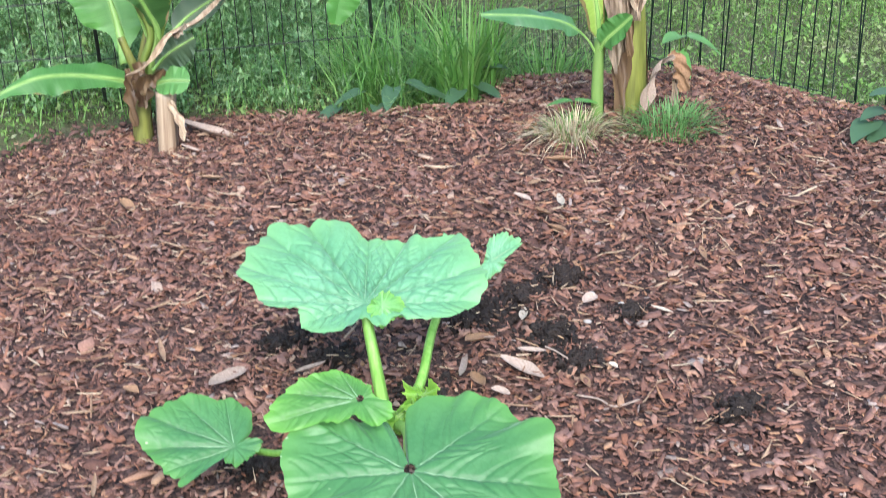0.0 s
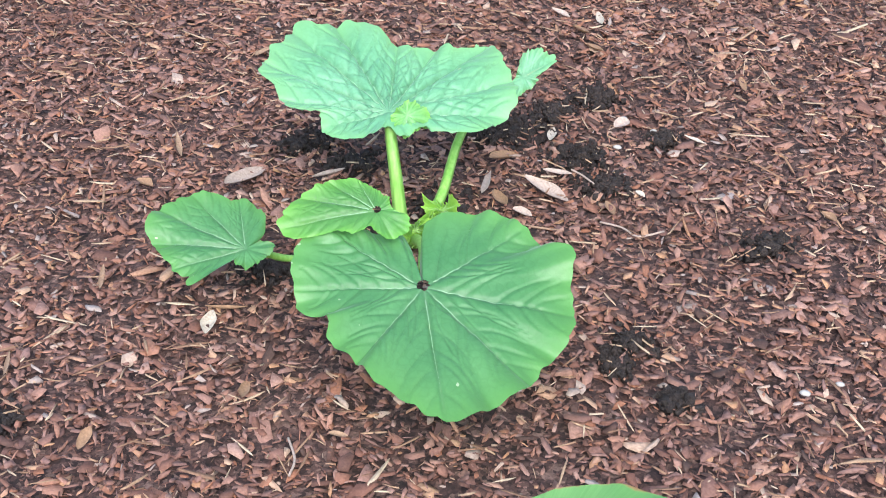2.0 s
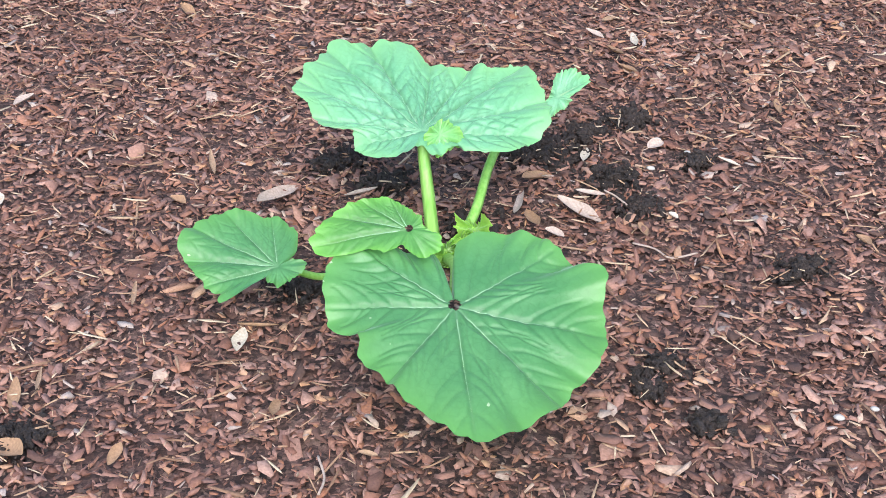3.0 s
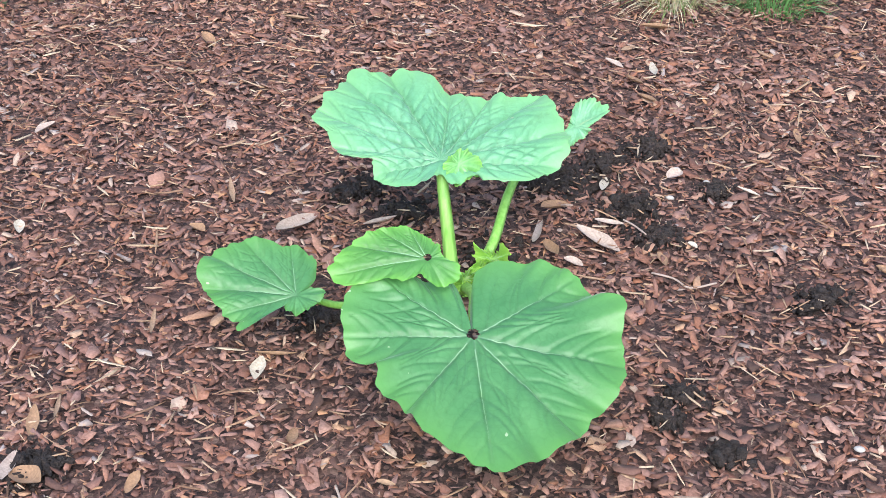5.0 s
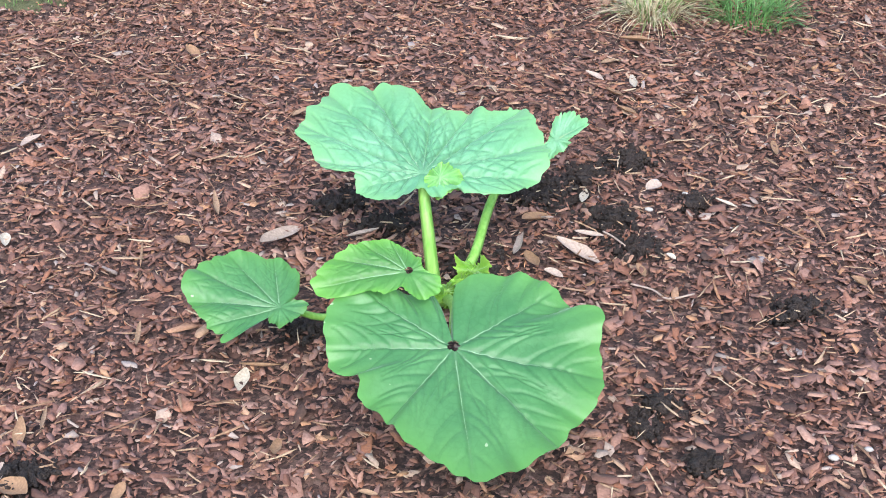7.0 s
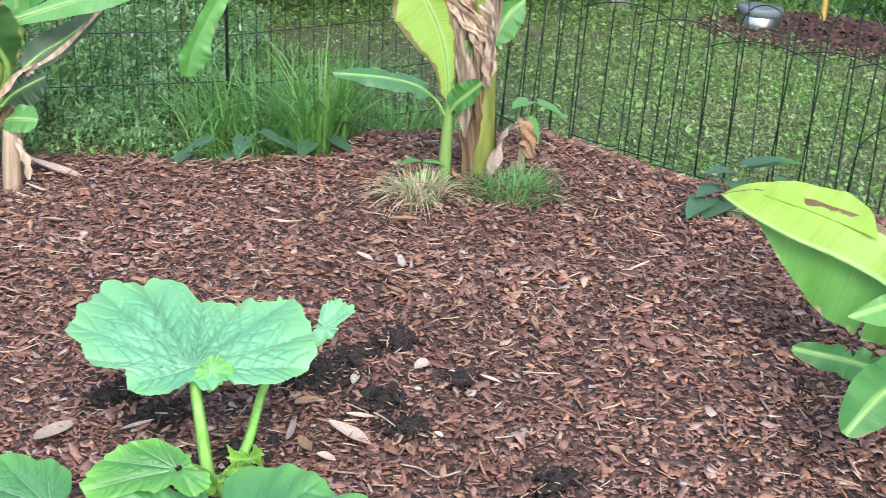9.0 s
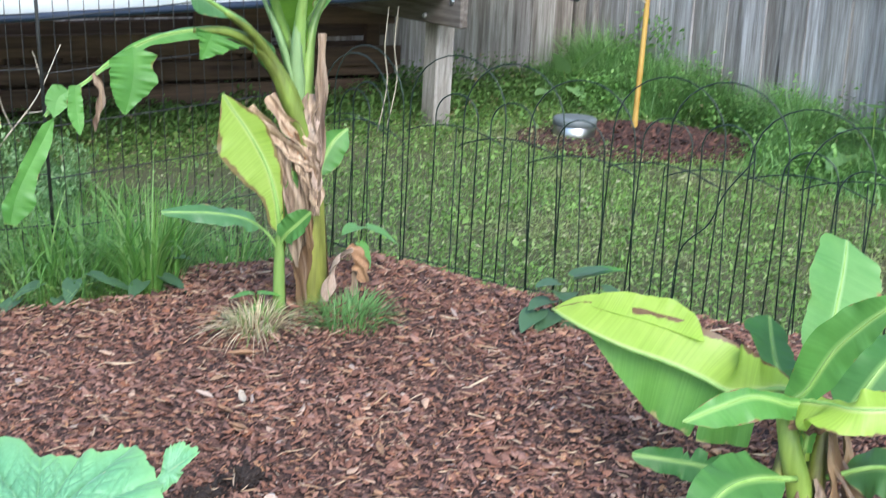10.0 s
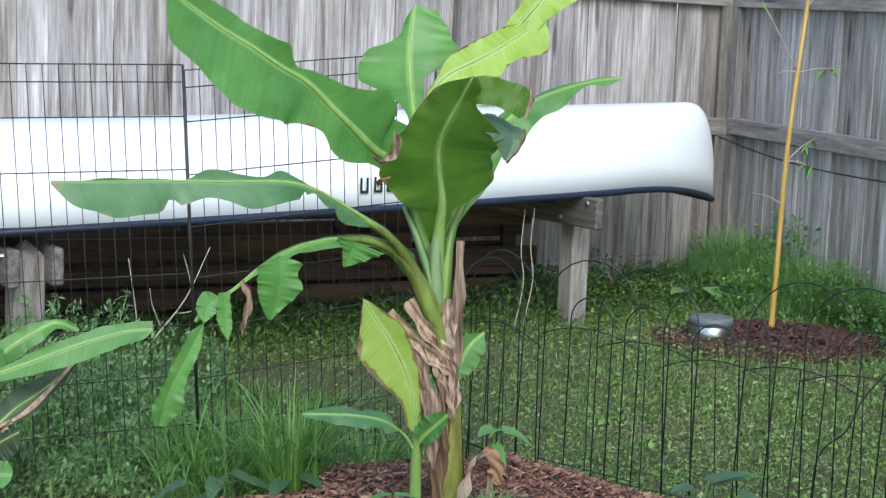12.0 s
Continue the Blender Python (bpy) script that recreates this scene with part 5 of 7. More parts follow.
rban = thing("banana_plant", "low banana plant with a large folded yellow-green leaf", "banana plant", "banana plants")
pseudostem(rban, [(1.22, 1.88, 0.08), (1.216, 1.88, 0.121), (1.215, 1.88, 0.198), (1.235, 1.895, 0.29)], 0.021, 0.009, M_PSEUDO, 2)
# darker stem material stands in for the shade under the leaves
pseudostem(rban, [(1.3, 1.88, 0.08), (1.3, 1.885, 0.16), (1.295, 1.89, 0.3)], 0.03, 0.01, M_PSEUDO_DARK, 1)
banana_leaf(rban, [(1.262, 1.885, 0.27), (1.259, 1.9, 0.365), (1.254, 1.944, 0.375), (1.232, 1.989, 0.357), (1.198, 2.033, 0.342), (1.17, 2.078, 0.351), (1.113, 2.122, 0.37), (1.056, 2.167, 0.383), (1.007, 2.21, 0.4), (0.978, 2.25, 0.412), (0.962, 2.29, 0.42)],
            0.075, M_BAN_NEW, 0.1, (-0.2, -0.85, 0.4), -4, 0.003, 60, label="large yellow-green leaf folded along its midrib", grow=1.25, edge=1.5,
            shape=([0.014, 0.014, 0, 0, 0, 0, 0, 0, 0, 0, 0, 0, 0, 0, 0, 0, 0, 0, 0, 0, 0],
                   [0.014, 0.014, 0, 0.009, 0.017, 0.036, 0.048, 0.065, 0.069, 0.068, 0.071, 0.069, 0.065, 0.062, 0.061, 0.056, 0.05, 0.043, 0.033, 0.02, 0.001]))
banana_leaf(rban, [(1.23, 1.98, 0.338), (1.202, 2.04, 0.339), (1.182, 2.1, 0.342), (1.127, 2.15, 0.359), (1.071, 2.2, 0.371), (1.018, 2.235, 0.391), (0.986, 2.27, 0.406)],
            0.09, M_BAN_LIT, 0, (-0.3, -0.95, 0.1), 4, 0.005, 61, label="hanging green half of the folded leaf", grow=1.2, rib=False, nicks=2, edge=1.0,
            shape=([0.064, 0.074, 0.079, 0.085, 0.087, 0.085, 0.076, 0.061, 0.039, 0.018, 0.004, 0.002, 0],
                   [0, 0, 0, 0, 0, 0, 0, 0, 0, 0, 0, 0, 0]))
banana_leaf(rban, [(1.178, 2.1, 0.41), (1.137, 2.14, 0.418), (1.089, 2.18, 0.428), (1.04, 2.22, 0.435), (1.002, 2.26, 0.436), (0.969, 2.3, 0.418)],
            0.05, M_BAN_NEW, 0, (-0.1, -0.8, 0.6), 4, 0.002, 71, label="far bright half of the folded leaf", grow=1.5, rib=False, edge=0.6,
            shape=([0, 0, 0, 0, 0, 0, 0, 0, 0, 0, 0],
                   [0, 0.026, 0.035, 0.036, 0.035, 0.031, 0.025, 0.019, 0.011, 0.006, 0]))
banana_leaf(rban, [(1.29, 1.9, 0.25), (1.277, 1.93, 0.354), (1.301, 1.958, 0.403), (1.352, 1.986, 0.462), (1.382, 2.02, 0.51), (1.411, 2.06, 0.554), (1.436, 2.1, 0.588)],
            0.065, M_BAN_PALE, 0.2, (0, -1, 0.3), 8, 0.004, 62, label="upright blunt leaf", grow=1.2, edge=1.0,
            shape=([0.01, 0.01, 0, 0, 0, 0.038, 0.049, 0.054, 0.058, 0.057, 0.052, 0.047, 0],
                   [0.01, 0.01, 0, 0, 0, 0.017, 0.033, 0.058, 0.062, 0.063, 0.062, 0.051, 0.003]))
banana_leaf(rban, [(1.25, 1.89, 0.27), (1.225, 1.88, 0.367), (1.237, 1.848, 0.412), (1.255, 1.816, 0.485), (1.278, 1.784, 0.536), (1.302, 1.752, 0.577), (1.335, 1.72, 0.613)],
            0.035, M_BAN, 0.15, (-0.6, -0.7, 0.4), 10, 0.003, 66, label="narrow rising leaf", grow=1.35, edge=1.0,
            shape=([0.01, 0.01, 0.003, 0.019, 0.028, 0.029, 0.032, 0.031, 0.03, 0.023, 0.016, 0.009, 0.002],
                   [0.01, 0.01, 0.003, 0.011, 0.017, 0.025, 0.025, 0.025, 0.024, 0.019, 0.013, 0.006, 0]))
banana_leaf(rban, [(1.26, 1.875, 0.29), (1.254, 1.86, 0.373), (1.203, 1.845, 0.391), (1.132, 1.83, 0.413), (1.067, 1.815, 0.406), (0.999, 1.8, 0.391)],
            0.03, M_BAN, 0.15, (-0.1, -0.8, 0.6), 6, 0.003, 64, label="narrow leaf with a brown edge", grow=1.4, edge=1.15,
            shape=([0.01, 0.01, 0.01, 0.015, 0.019, 0.024, 0.028, 0.028, 0.026, 0.017, 0],
                   [0.01, 0.01, 0.003, 0.006, 0.009, 0.01, 0.01, 0.012, 0.013, 0.008, 0.002]))
banana_leaf(rban, [(1.31, 2, 0.26), (1.346, 2.1, 0.317), (1.351, 2.147, 0.343), (1.364, 2.193, 0.37), (1.38, 2.24, 0.404)],
            0.055, M_BAN_DEEP, 0.15, (0, -1, 0.2), 8, 0.003, 67, label="dark blunt leaf", grow=1.2,
            shape=([0.008, 0.008, 0, 0.018, 0.029, 0.041, 0.054, 0.048, 0.005],
                   [0.008, 0.008, 0.016, 0.028, 0.034, 0.036, 0.032, 0.026, 0.003]))
banana_leaf(rban, [(1.275, 1.875, 0.31), (1.232, 1.86, 0.384), (1.249, 1.805, 0.404), (1.264, 1.75, 0.415), (1.317, 1.725, 0.421), (1.36, 1.7, 0.429)],
            0.045, M_BAN_NEW, 0.15, (0, -0.75, 0.65), -8, 0.004, 69, label="yellow-green leaf with a brown edge", grow=1.35, edge=1.15,
            shape=([0.01, 0.01, 0.003, 0.009, 0.017, 0.026, 0.028, 0.026, 0.023, 0.02, 0.018],
                   [0.01, 0.01, 0.003, 0.038, 0.044, 0.044, 0.034, 0.029, 0.025, 0.023, 0.021]))
for q, (pts, w, ma, st, face, fo, ti, lab) in enumerate((
        ([(1.23, 1.84, 0.261), (1.132, 1.8, 0.287), (1.055, 1.76, 0.287), (0.986, 1.72, 0.239)], 0.052, M_BAN_DEEP, 0.1, (-0.2, -0.6, 0.8), -8, 0.22, "low leaf with a dry edge"),
        ([(1.241, 1.92, 0.234), (1.165, 1.97, 0.227), (1.116, 2.02, 0.223), (1.04, 2.06, 0.225)], 0.028, M_BAN_DEEP, 0.1, (-0.1, -0.7, 0.7), -10, 0.4, "ragged leaf"),
        ([(1.31, 1.9, 0.28), (1.38, 1.92, 0.36), (1.455, 1.95, 0.421), (1.566, 2.0, 0.439)], 0.05, M_BAN_DEEP, 0.2, (0, -0.6, 0.8), -20, 0.6, "dark drooping leaf"),
        ([(1.3, 1.86, 0.25), (1.36, 1.8, 0.29), (1.43, 1.74, 0.28), (1.5, 1.7, 0.24)], 0.05, M_BAN_OLD, 0.1, (0, -0.6, 0.8), -15, 0.5, "low green leaf"))):
    banana_leaf(rban, pts, w, ma, st, face, fo, 0.006, 82 + q, ti, 5 if q == 1 else 0, None, lab, edge=1.02)
for pts, r0 in (([(1.275, 1.865, 0.06), (1.262, 1.865, 0.2), (1.235, 1.875, 0.3), (1.225, 1.89, 0.36)], 0.026), ([(1.275, 1.87, 0.08), (1.285, 1.87, 0.22), (1.3, 1.885, 0.34)], 0.022)):
    # the thinner base is coloured dark for shade at the plant's foot
    part("stem", mesh("stem", *tube(pts, lambda t, r0=r0: r0 * (1 - 0.45 * t), 14, 16, 0.04), True), M_STEM_LIME if r0 > 0.024 else M_PSEUDO_DARK, rban, "thick green leaf base")
for q, pts in enumerate(([(1.28, 1.86, 0.25), (1.28, 1.83, 0.18), (1.27, 1.82, 0.1)], [(1.3, 1.86, 0.33), (1.3, 1.835, 0.22), (1.305, 1.82, 0.11)], [(1.33, 1.87, 0.32), (1.34, 1.84, 0.21), (1.345, 1.82, 0.12)],
                         [(1.2, 1.83, 0.365), (1.24, 1.835, 0.355), (1.28, 1.85, 0.345), (1.32, 1.86, 0.33)], [(1.25, 1.86, 0.25), (1.245, 1.83, 0.17), (1.25, 1.81, 0.1)], [(1.31, 1.85, 0.28), (1.34, 1.8, 0.2), (1.38, 1.76, 0.13)])):
    ribbon(rban, "dry_sheath", pts, 0.013, M_SHEATH_BROWN if q else M_DRY, 0.8, 0.4, 70 + q, "dry pale leaf sheath")

nban = thing("banana_plant", "small banana plant with one light green leaf in the mulch", "banana plant", "banana plants")
pseudostem(nban, [(0.44, 0.55, 0.0), (0.44, 0.55, 0.12), (0.42, 0.58, 0.22)], 0.016, 0.011, M_PSEUDO_YOUNG, 1)
banana_leaf(nban, [(0.42, 0.58, 0.2), (0.33, 0.66, 0.34), (0.258, 0.740, 0.395), (0.244, 0.790, 0.390), (0.232, 0.830, 0.379), (0.218, 0.870, 0.363), (0.197, 0.900, 0.352), (0.173, 0.920, 0.340), (0.145, 0.930, 0.326)],
            0.05, M_BAN_PALE, 0.12, (0, -0.55, 0.83), 4, 0.002, 80, label="light green leaf with a pale midrib", thick=0.6, edge=1.1,
            shape=([0.01, 0.012, 0.034, 0.042, 0.05, 0.049, 0.045, 0.035, 0.012], [0.01, 0.012, 0.036, 0.05, 0.053, 0.04, 0.026, 0.017, 0.009]))

# ---------------------------------------------------------------- wooden privacy fence
COR = (2.92, 7.1)
DIRL = Vector((-0.957, -0.288, 0)).normalized()
DIRR = Vector((0.2, -0.98, 0)).normalized()


def plank(w, h, seed):
    """A weathered picket, uneven at its edges, standing on its lower end."""
    rs = np.random.default_rng(seed)
    bm = bmesh.new()
    ring = [(-w / 2, 0), (w / 2, 0), (w / 2, h - 0.022), (w / 2 - 0.02, h), (-w / 2 + 0.02, h), (-w / 2, h - 0.022)]
    front, back = [bm.verts.new((a, -0.009, c)) for a, c in ring], [bm.verts.new((a, 0.009, c)) for a, c in ring]
    bm.faces.new(front)
    bm.faces.new(back[::-1])
    for k in range(6):
        bm.faces.new((front[k], back[k], back[(k + 1) % 6], front[(k + 1) % 6]))
    for v in bm.verts:
        v.co.x += rs.normal(0, 0.0012)
        v.co.y += rs.normal(0, 0.001) + 0.006 * (v.co.x / w) ** 2
        v.co.z += rs.normal(0, 0.004) if v.co.z > 0.1 else 0
    me = bpy.data.meshes.new("picket")
    bm.to_mesh(me)
    bm.free()
    me.materials.append(M_FENCE)
    return me


PLANKS = [plank(w, 1.72, 90 + i) for i, w in enumerate((0.141, 0.139, 0.142, 0.14, 0.14))]


def fence_run(name, label, origin, d, length, rails, fall=0.0, first=2.4):
    f = thing(name, label, "fence", at=(0, 0, 0))
    f["kind"] = "structure"
    yaw = math.degrees(math.atan2(d.y, d.x))
    s, k = 0.035, 0
    inn = Vector((-d.y, d.x, 0))
    if inn.y > 0:
        inn = -inn
    while s < length:
        p = Vector((*origin, 0)) + d * s
        ob = part("picket", PLANKS[(k * 7 + k // 3) % 5], M_FENCE, f)
        p -= inn * (0.009 * (k % 2) + 0.003 * math.sin(k * 4.7))
        ob.matrix_local = pose(p.x, p.y, -0.02 - 1.3 * max(fall, 0) * s + 0.008 * math.sin(k * 1.7), 0, 0.35 * math.sin(k * 2.3), yaw + 1.2 * math.sin(k * 3.1))
        s += 0.131
        k += 1
    step, s = 2.4, 0.0
    while s < length:
        e = min(step if s else first, length - s)
        a = Vector((*origin, 0)) + d * s + inn * 0.032
        for z in rails:
            if s and z < 1 and fall < 0:
                z -= 0.1
            bm = bmesh.new()
            box(bm, (0.05, -0.019, z - 0.043), (e - 0.005, 0.019, z + 0.043), 0.004)
            r = part("rail", bm, M_RAIL, f)
            r.matrix_local = pose(a.x, a.y, float(land(a.x, a.y)) - fall * s, 0, math.degrees(math.atan(fall)), yaw)
        bm = bmesh.new()
        box(bm, (-0.045, -0.045, -0.2), (0.045, 0.045, 1.53 - fall * s), 0.006)
        q = part("post", bm, M_POST, f)
        b = Vector((*origin, 0)) + d * s + inn * 0.06
        q.matrix_local = pose(b.x, b.y, float(land(b.x, b.y)), 0, 0.4, yaw)
        s += e if s == 0 else step
    return f


fence_run("fence_north", "weathered grey wooden privacy fence of upright boards", COR, DIRL, 8.2, (0.82, 1.475), -0.013, 1.6)
fence_run("fence_east", "weathered grey wooden privacy fence with level rails", COR, DIRR, 7.2, (0.83, 1.475), 0.03)

# ---------------------------------------------------------------- upturned canoe on its stands
AX = Vector((0.925, 0.38, 0)).normalized()
ACROSS = Vector((-AX.y, AX.x, 0))
canoe = thing("canoe", "upturned white canoe with a dark blue gunwale resting on wooden stands", "canoe", at=(0, 0, 0))
END = Vector((2.62, 6.5, 0))
LEN, BEAM, DEPTH = 4.7, 0.8, 0.36


def hull_point(s, a):
    """s: 0..1 from the near end; a: -1..1 from gunwale over the keel to gunwale."""
    e = min(s, 1 - s) * 2
    half = BEAM / 2 * (1 - (1 - min(1, e * 1.02)) ** 2.4) ** 0.75
    tip = max(0.0, 1 - e / 0.1)
    keel = 0.605 + DEPTH + 0.015 * (1 - e) - 0.3 * tip ** 3.2
    sheer = 0.61 - 0.095 * max(0, 1 - e / 0.3) ** 2 + 0.02 * math.sin(math.pi * s)
    ang = a * math.pi / 2
    x = math.copysign(abs(math.sin(ang)) ** 0.62, a) * half * (0.78 + 0.22 * a * a)
    z = sheer + (keel - sheer) * abs(math.cos(ang)) ** 0.55
    return END - AX * (s * LEN) + ACROSS * x + Vector((0, 0, z + 0.065 * (1 - s / 0.55)))


NS, NA = 80, 24
hv = [hull_point((1 - math.cos(math.pi * i / NS)) / 2, 2 * j / NA - 1) for i in range(NS + 1) for j in range(NA + 1)]
hf = [(i * (NA + 1) + j, i * (NA + 1) + j + 1, (i + 1) * (NA + 1) + j + 1, (i + 1) * (NA + 1) + j) for i in range(NS) for j in range(NA)]
hull = part("hull", mesh("hull", hv, hf, True), M_CANOE, canoe)
sol = hull.modifiers.new("wall", "SOLIDIFY")
sol.thickness = 0.006
for a in (-1, 1):
    pts = [hull_point((1 - math.cos(math.pi * i / 40)) / 2, a) + Vector((0, 0, -0.006)) for i in range(41)]
    part("gunwale", mesh("gunwale", *tube(pts, 0.0145, 8), True), M_TRIM, canoe, "dark blue gunwale trim")
for q in (0.436, 0.448, 0.461):
    p = hull_point(q, -0.945)
    bm = bmesh.new()
    box(bm, (-0.018, -0.002, -0.03), (-0.009, 0.002, 0.03), 0.001)
    box(bm, (0.009, -0.002, -0.03), (0.018, 0.002, 0.03), 0.001)
    box(bm, (-0.009, -0.002, -0.03), (0.009, 0.002, -0.02), 0.001)
    ob = part("marking", bm, M_MARK, canoe, "small black painted mark")
    ob.matrix_local = Matrix.Translation(p - ACROSS * 0.012) @ Matrix.Rotation(math.atan2(AX.y, AX.x), 4, "Z")


def stand(px, py, label, up=0.0, sides=(-1, 1), reach=0.14, peak=0.0, wide=0.054):
    st = thing("canoe_stand", label, "stand", "canoe stands")
    gz = float(land(px, py))
    yaw = math.degrees(math.atan2(AX.y, AX.x))
    for off in (0.0, 0.95):
        c = Vector((px, py, 0)) + ACROSS * off
        bm = bmesh.new()
        box(bm, (-wide, -wide, -0.1), (wide, wide, 0.46 + up), 0.006)
        if peak:
            bmesh.ops.create_cone(bm, cap_ends=True, segments=4, radius1=0.072, radius2=0.004, depth=peak, matrix=Matrix.Translation((0, 0, 0.46 + up + peak / 2)) @ Matrix.Rotation(math.pi / 4, 4, "Z"))
        part("post", bm, M_POST, st).matrix_local = pose(c.x, c.y, gz, 0, 0.6, yaw)
    for sgn in sides:
        bm = bmesh.new()
        box(bm, (-0.02, -reach, 0.365 + up), (0.02, 1.1, 0.495 + up), 0.007)
        p = Vector((px, py, 0)) + AX * (0.075 * sgn)
        beam = part("beam", bm, M_BEAM, st)
        beam.matrix_local = pose(p.x, p.y, gz, 0, 0, yaw)
        for hx, hz in ((-0.02, 0.395), (0.01, 0.475), (-reach + 0.06, 0.47)):
            bm = bmesh.new()
            bmesh.ops.create_cone(bm, cap_ends=True, segments=12, radius1=0.012, radius2=0.009, depth=0.012, matrix=Matrix.Translation((0.025 * sgn, hx, hz + up)) @ Matrix.Rotation(sgn * math.pi / 2, 4, "Y"))
            part("bolt", bm, M_METAL, beam, "round steel bolt head")
    return st


stand(1.79, 5.97, "wooden canoe stand of grey posts and one bolted beam", 0.085, (-1,), 0.26, 0.0, 0.047)
stand(-0.445, 4.99, "wooden canoe stand of grey pointed posts and bolted beams", 0.0, (-1, 1), 0.14, 0.05)

# ---------------------------------------------------------------- wire pen
PA, PB = Vector((-0.441, 4.115, 0)), Vector((0.631, 4.37, 0))
PD = (PB - PA).normalized()
P0 = Vector((0.135, 4.25, 0))
PEN_AT = Vector((0.03, -0.09, 1.18))


def wire(a, b, r=0.0013, sides=5):
    return tube([a, b], r, sides)


def pen_panel(a, width, label, top=1.17, bend=0.0, rise=0.02):
    p = thing("wire_pen_panel", label, "wire fence", "wire pen panels")
    d = (Matrix.Rotation(radians(bend), 3, "Z") @ PD)
    g = 0.03
    lean = Vector((-0.06, -0.07, 0)) / 1.15

    def at(s, z):
        p = a + d * s + lean * (z - g) + Vector((0, 0, z + rise * s))
        return PEN_AT + (p - PEN_AT) * 0.91
    for s in (0.0, width):
        part("pole", mesh("pole", *tube([at(s, -0.14), at(s, top * 0.5), at(s, top)], 0.0034, 8), True), M_WIRE, p)
    nv = round(width / 0.0445)
    for k in range(1, nv):
        s = width * k / nv
        part("upright_wire", mesh("upright_wire", *wire(at(s, -0.12), at(s, top))), M_WIRE, p)
    for z in [top, top - 0.05] + [1.02 - 0.156 * k for k in range(8)]:
        part("cross_wire", mesh("cross_wire", *wire(at(0, z), at(width, z), 0.0017)), M_WIRE, p)
    return p


for k in range(-3, 1):
    pen_panel(P0 + PD * (0.8 * k), 0.796, "black wire pen panel standing in weeds", rise=0.1 if k == 0 else 0.02)

# ---------------------------------------------------------------- arched border fence
# centre x, y, direction and height of each arched panel
ARCH = [(0.93, 3.87, -63.4, 0.609), (0.972, 3.786, -63.4, 0.643), (1.138, 3.53, -48.6, 0.62), (1.252, 3.402, -47.6, 0.629), (1.4, 3.242, -47.5, 0.626), (1.526, 3.1, -48.7, 0.648), (1.65, 2.959, -47, 0.646), (1.77, 2.834, -46.2, 0.592), (1.884, 2.716, -45.5, 0.56)]


def arch_wire(p, d, half, h, r=0.0019, lean=0.0):
    pts = [p - d * half + Vector((0, 0, -0.05))]
    pts += [p - d * half + Vector((0, 0, h - half))]
    for k in range(1, 12):
        a = math.pi * k / 12
        pts.append(p - d * (half * math.cos(a)) + Vector((0, 0, h - half + half * math.sin(a))))
    pts += [p + d * half + Vector((0, 0, h - half)), p + d * half + Vector((0, 0, -0.05))]
    return tube(pts, r, 6)


for k, (cx, cy, turn, h) in enumerate(ARCH):
    c, d = Vector((cx, cy, 0)), Vector((math.cos(radians(turn)), math.sin(radians(turn)), 0))
    w = 0.155
    z = float(land(c.x, c.y))
    pan = thing("arched_fence_panel", "dark green wire border fence panel with rounded arches", "wire fence", "arched border fence panels", at=(c.x, c.y, z))
    o = Vector((0, 0, 0))
    part("outer_arch", mesh("outer_arch", *arch_wire(o, d, w - 0.008, h), True), M_WIRE_GREEN, pan)
    part("inner_arch", mesh("inner_arch", *arch_wire(o, d, w * 0.42, h - 0.1), True), M_WIRE_GREEN, pan)
    part("upright_wire", mesh("upright_wire", *wire(o + d * 0.004 + Vector((0, 0, -0.05)), o + Vector((0, 0, 0.43)), 0.0017)), M_WIRE_GREEN, pan)
    for zz, bow in ((0.4, 0.035), (0.05, 0.0)):
        pts = [o + d * (w * (2 * q / 10 - 1)) + Vector((0, 0, zz + bow * (1 - (2 * q / 10 - 1) ** 2))) for q in range(11)]
        part("cross_wire", mesh("cross_wire", *tube(pts, 0.0017, 6), True), M_WIRE_GREEN, pan)
    if k == 4:
        bent = [Vector(p) - Vector((c.x, c.y, z)) for p in ((1.735, 2.97, 0.52), (1.68, 3.0, 0.44), (1.65, 3.02, 0.36), (1.6, 3.07, 0.28), (1.585, 3.08, 0.1))]
        part("bent_wire", mesh("bent_wire", *tube(bent, 0.0019, 6, 24), True), M_WIRE_GREEN, pan)
    pan.rotation_euler = (radians(2 * math.sin(k * 1.3)), radians(2.5 * math.sin(k * 2.7 + 1)), 0)

# ---------------------------------------------------------------- grass and weeds


def blades(n, x, y, z, h, w, lean, segs=3, droop=0.4, spin=None):
    """Tapering bent blades: verts, loops, sizes."""
    th = rng.uniform(0, 2 * np.pi, n) if spin is None else spin
    dx, dy = np.cos(th), np.sin(th)
    t = np.linspace(0, 1, segs + 1)
    out = np.zeros((n, segs + 1, 2, 3))
    for k, f in enumerate(t):
        r = lean * h * (f ** 1.6)
        zz = h * (f - droop * lean * f ** 3)
        hw = w * 0.5 * (1 - f) ** 0.7 * (0.75 + 0.9 * f * (1 - f))
        for q, sg in enumerate((-1, 1)):
            out[:, k, q, 0] = x + dx * r - sg * dy * hw
            out[:, k, q, 1] = y + dy * r + sg * dx * hw
            out[:, k, q, 2] = z + zz
    per = (segs + 1) * 2
    off = (np.arange(n) * per)[:, None]
    f = []
    for k in range(segs):
        f += [2 * k, 2 * k + 1, 2 * k + 3, 2 * k + 2]
    return out.reshape(-1, 3), (np.array(f)[None] + off).ravel(), np.full(n * segs, 4)


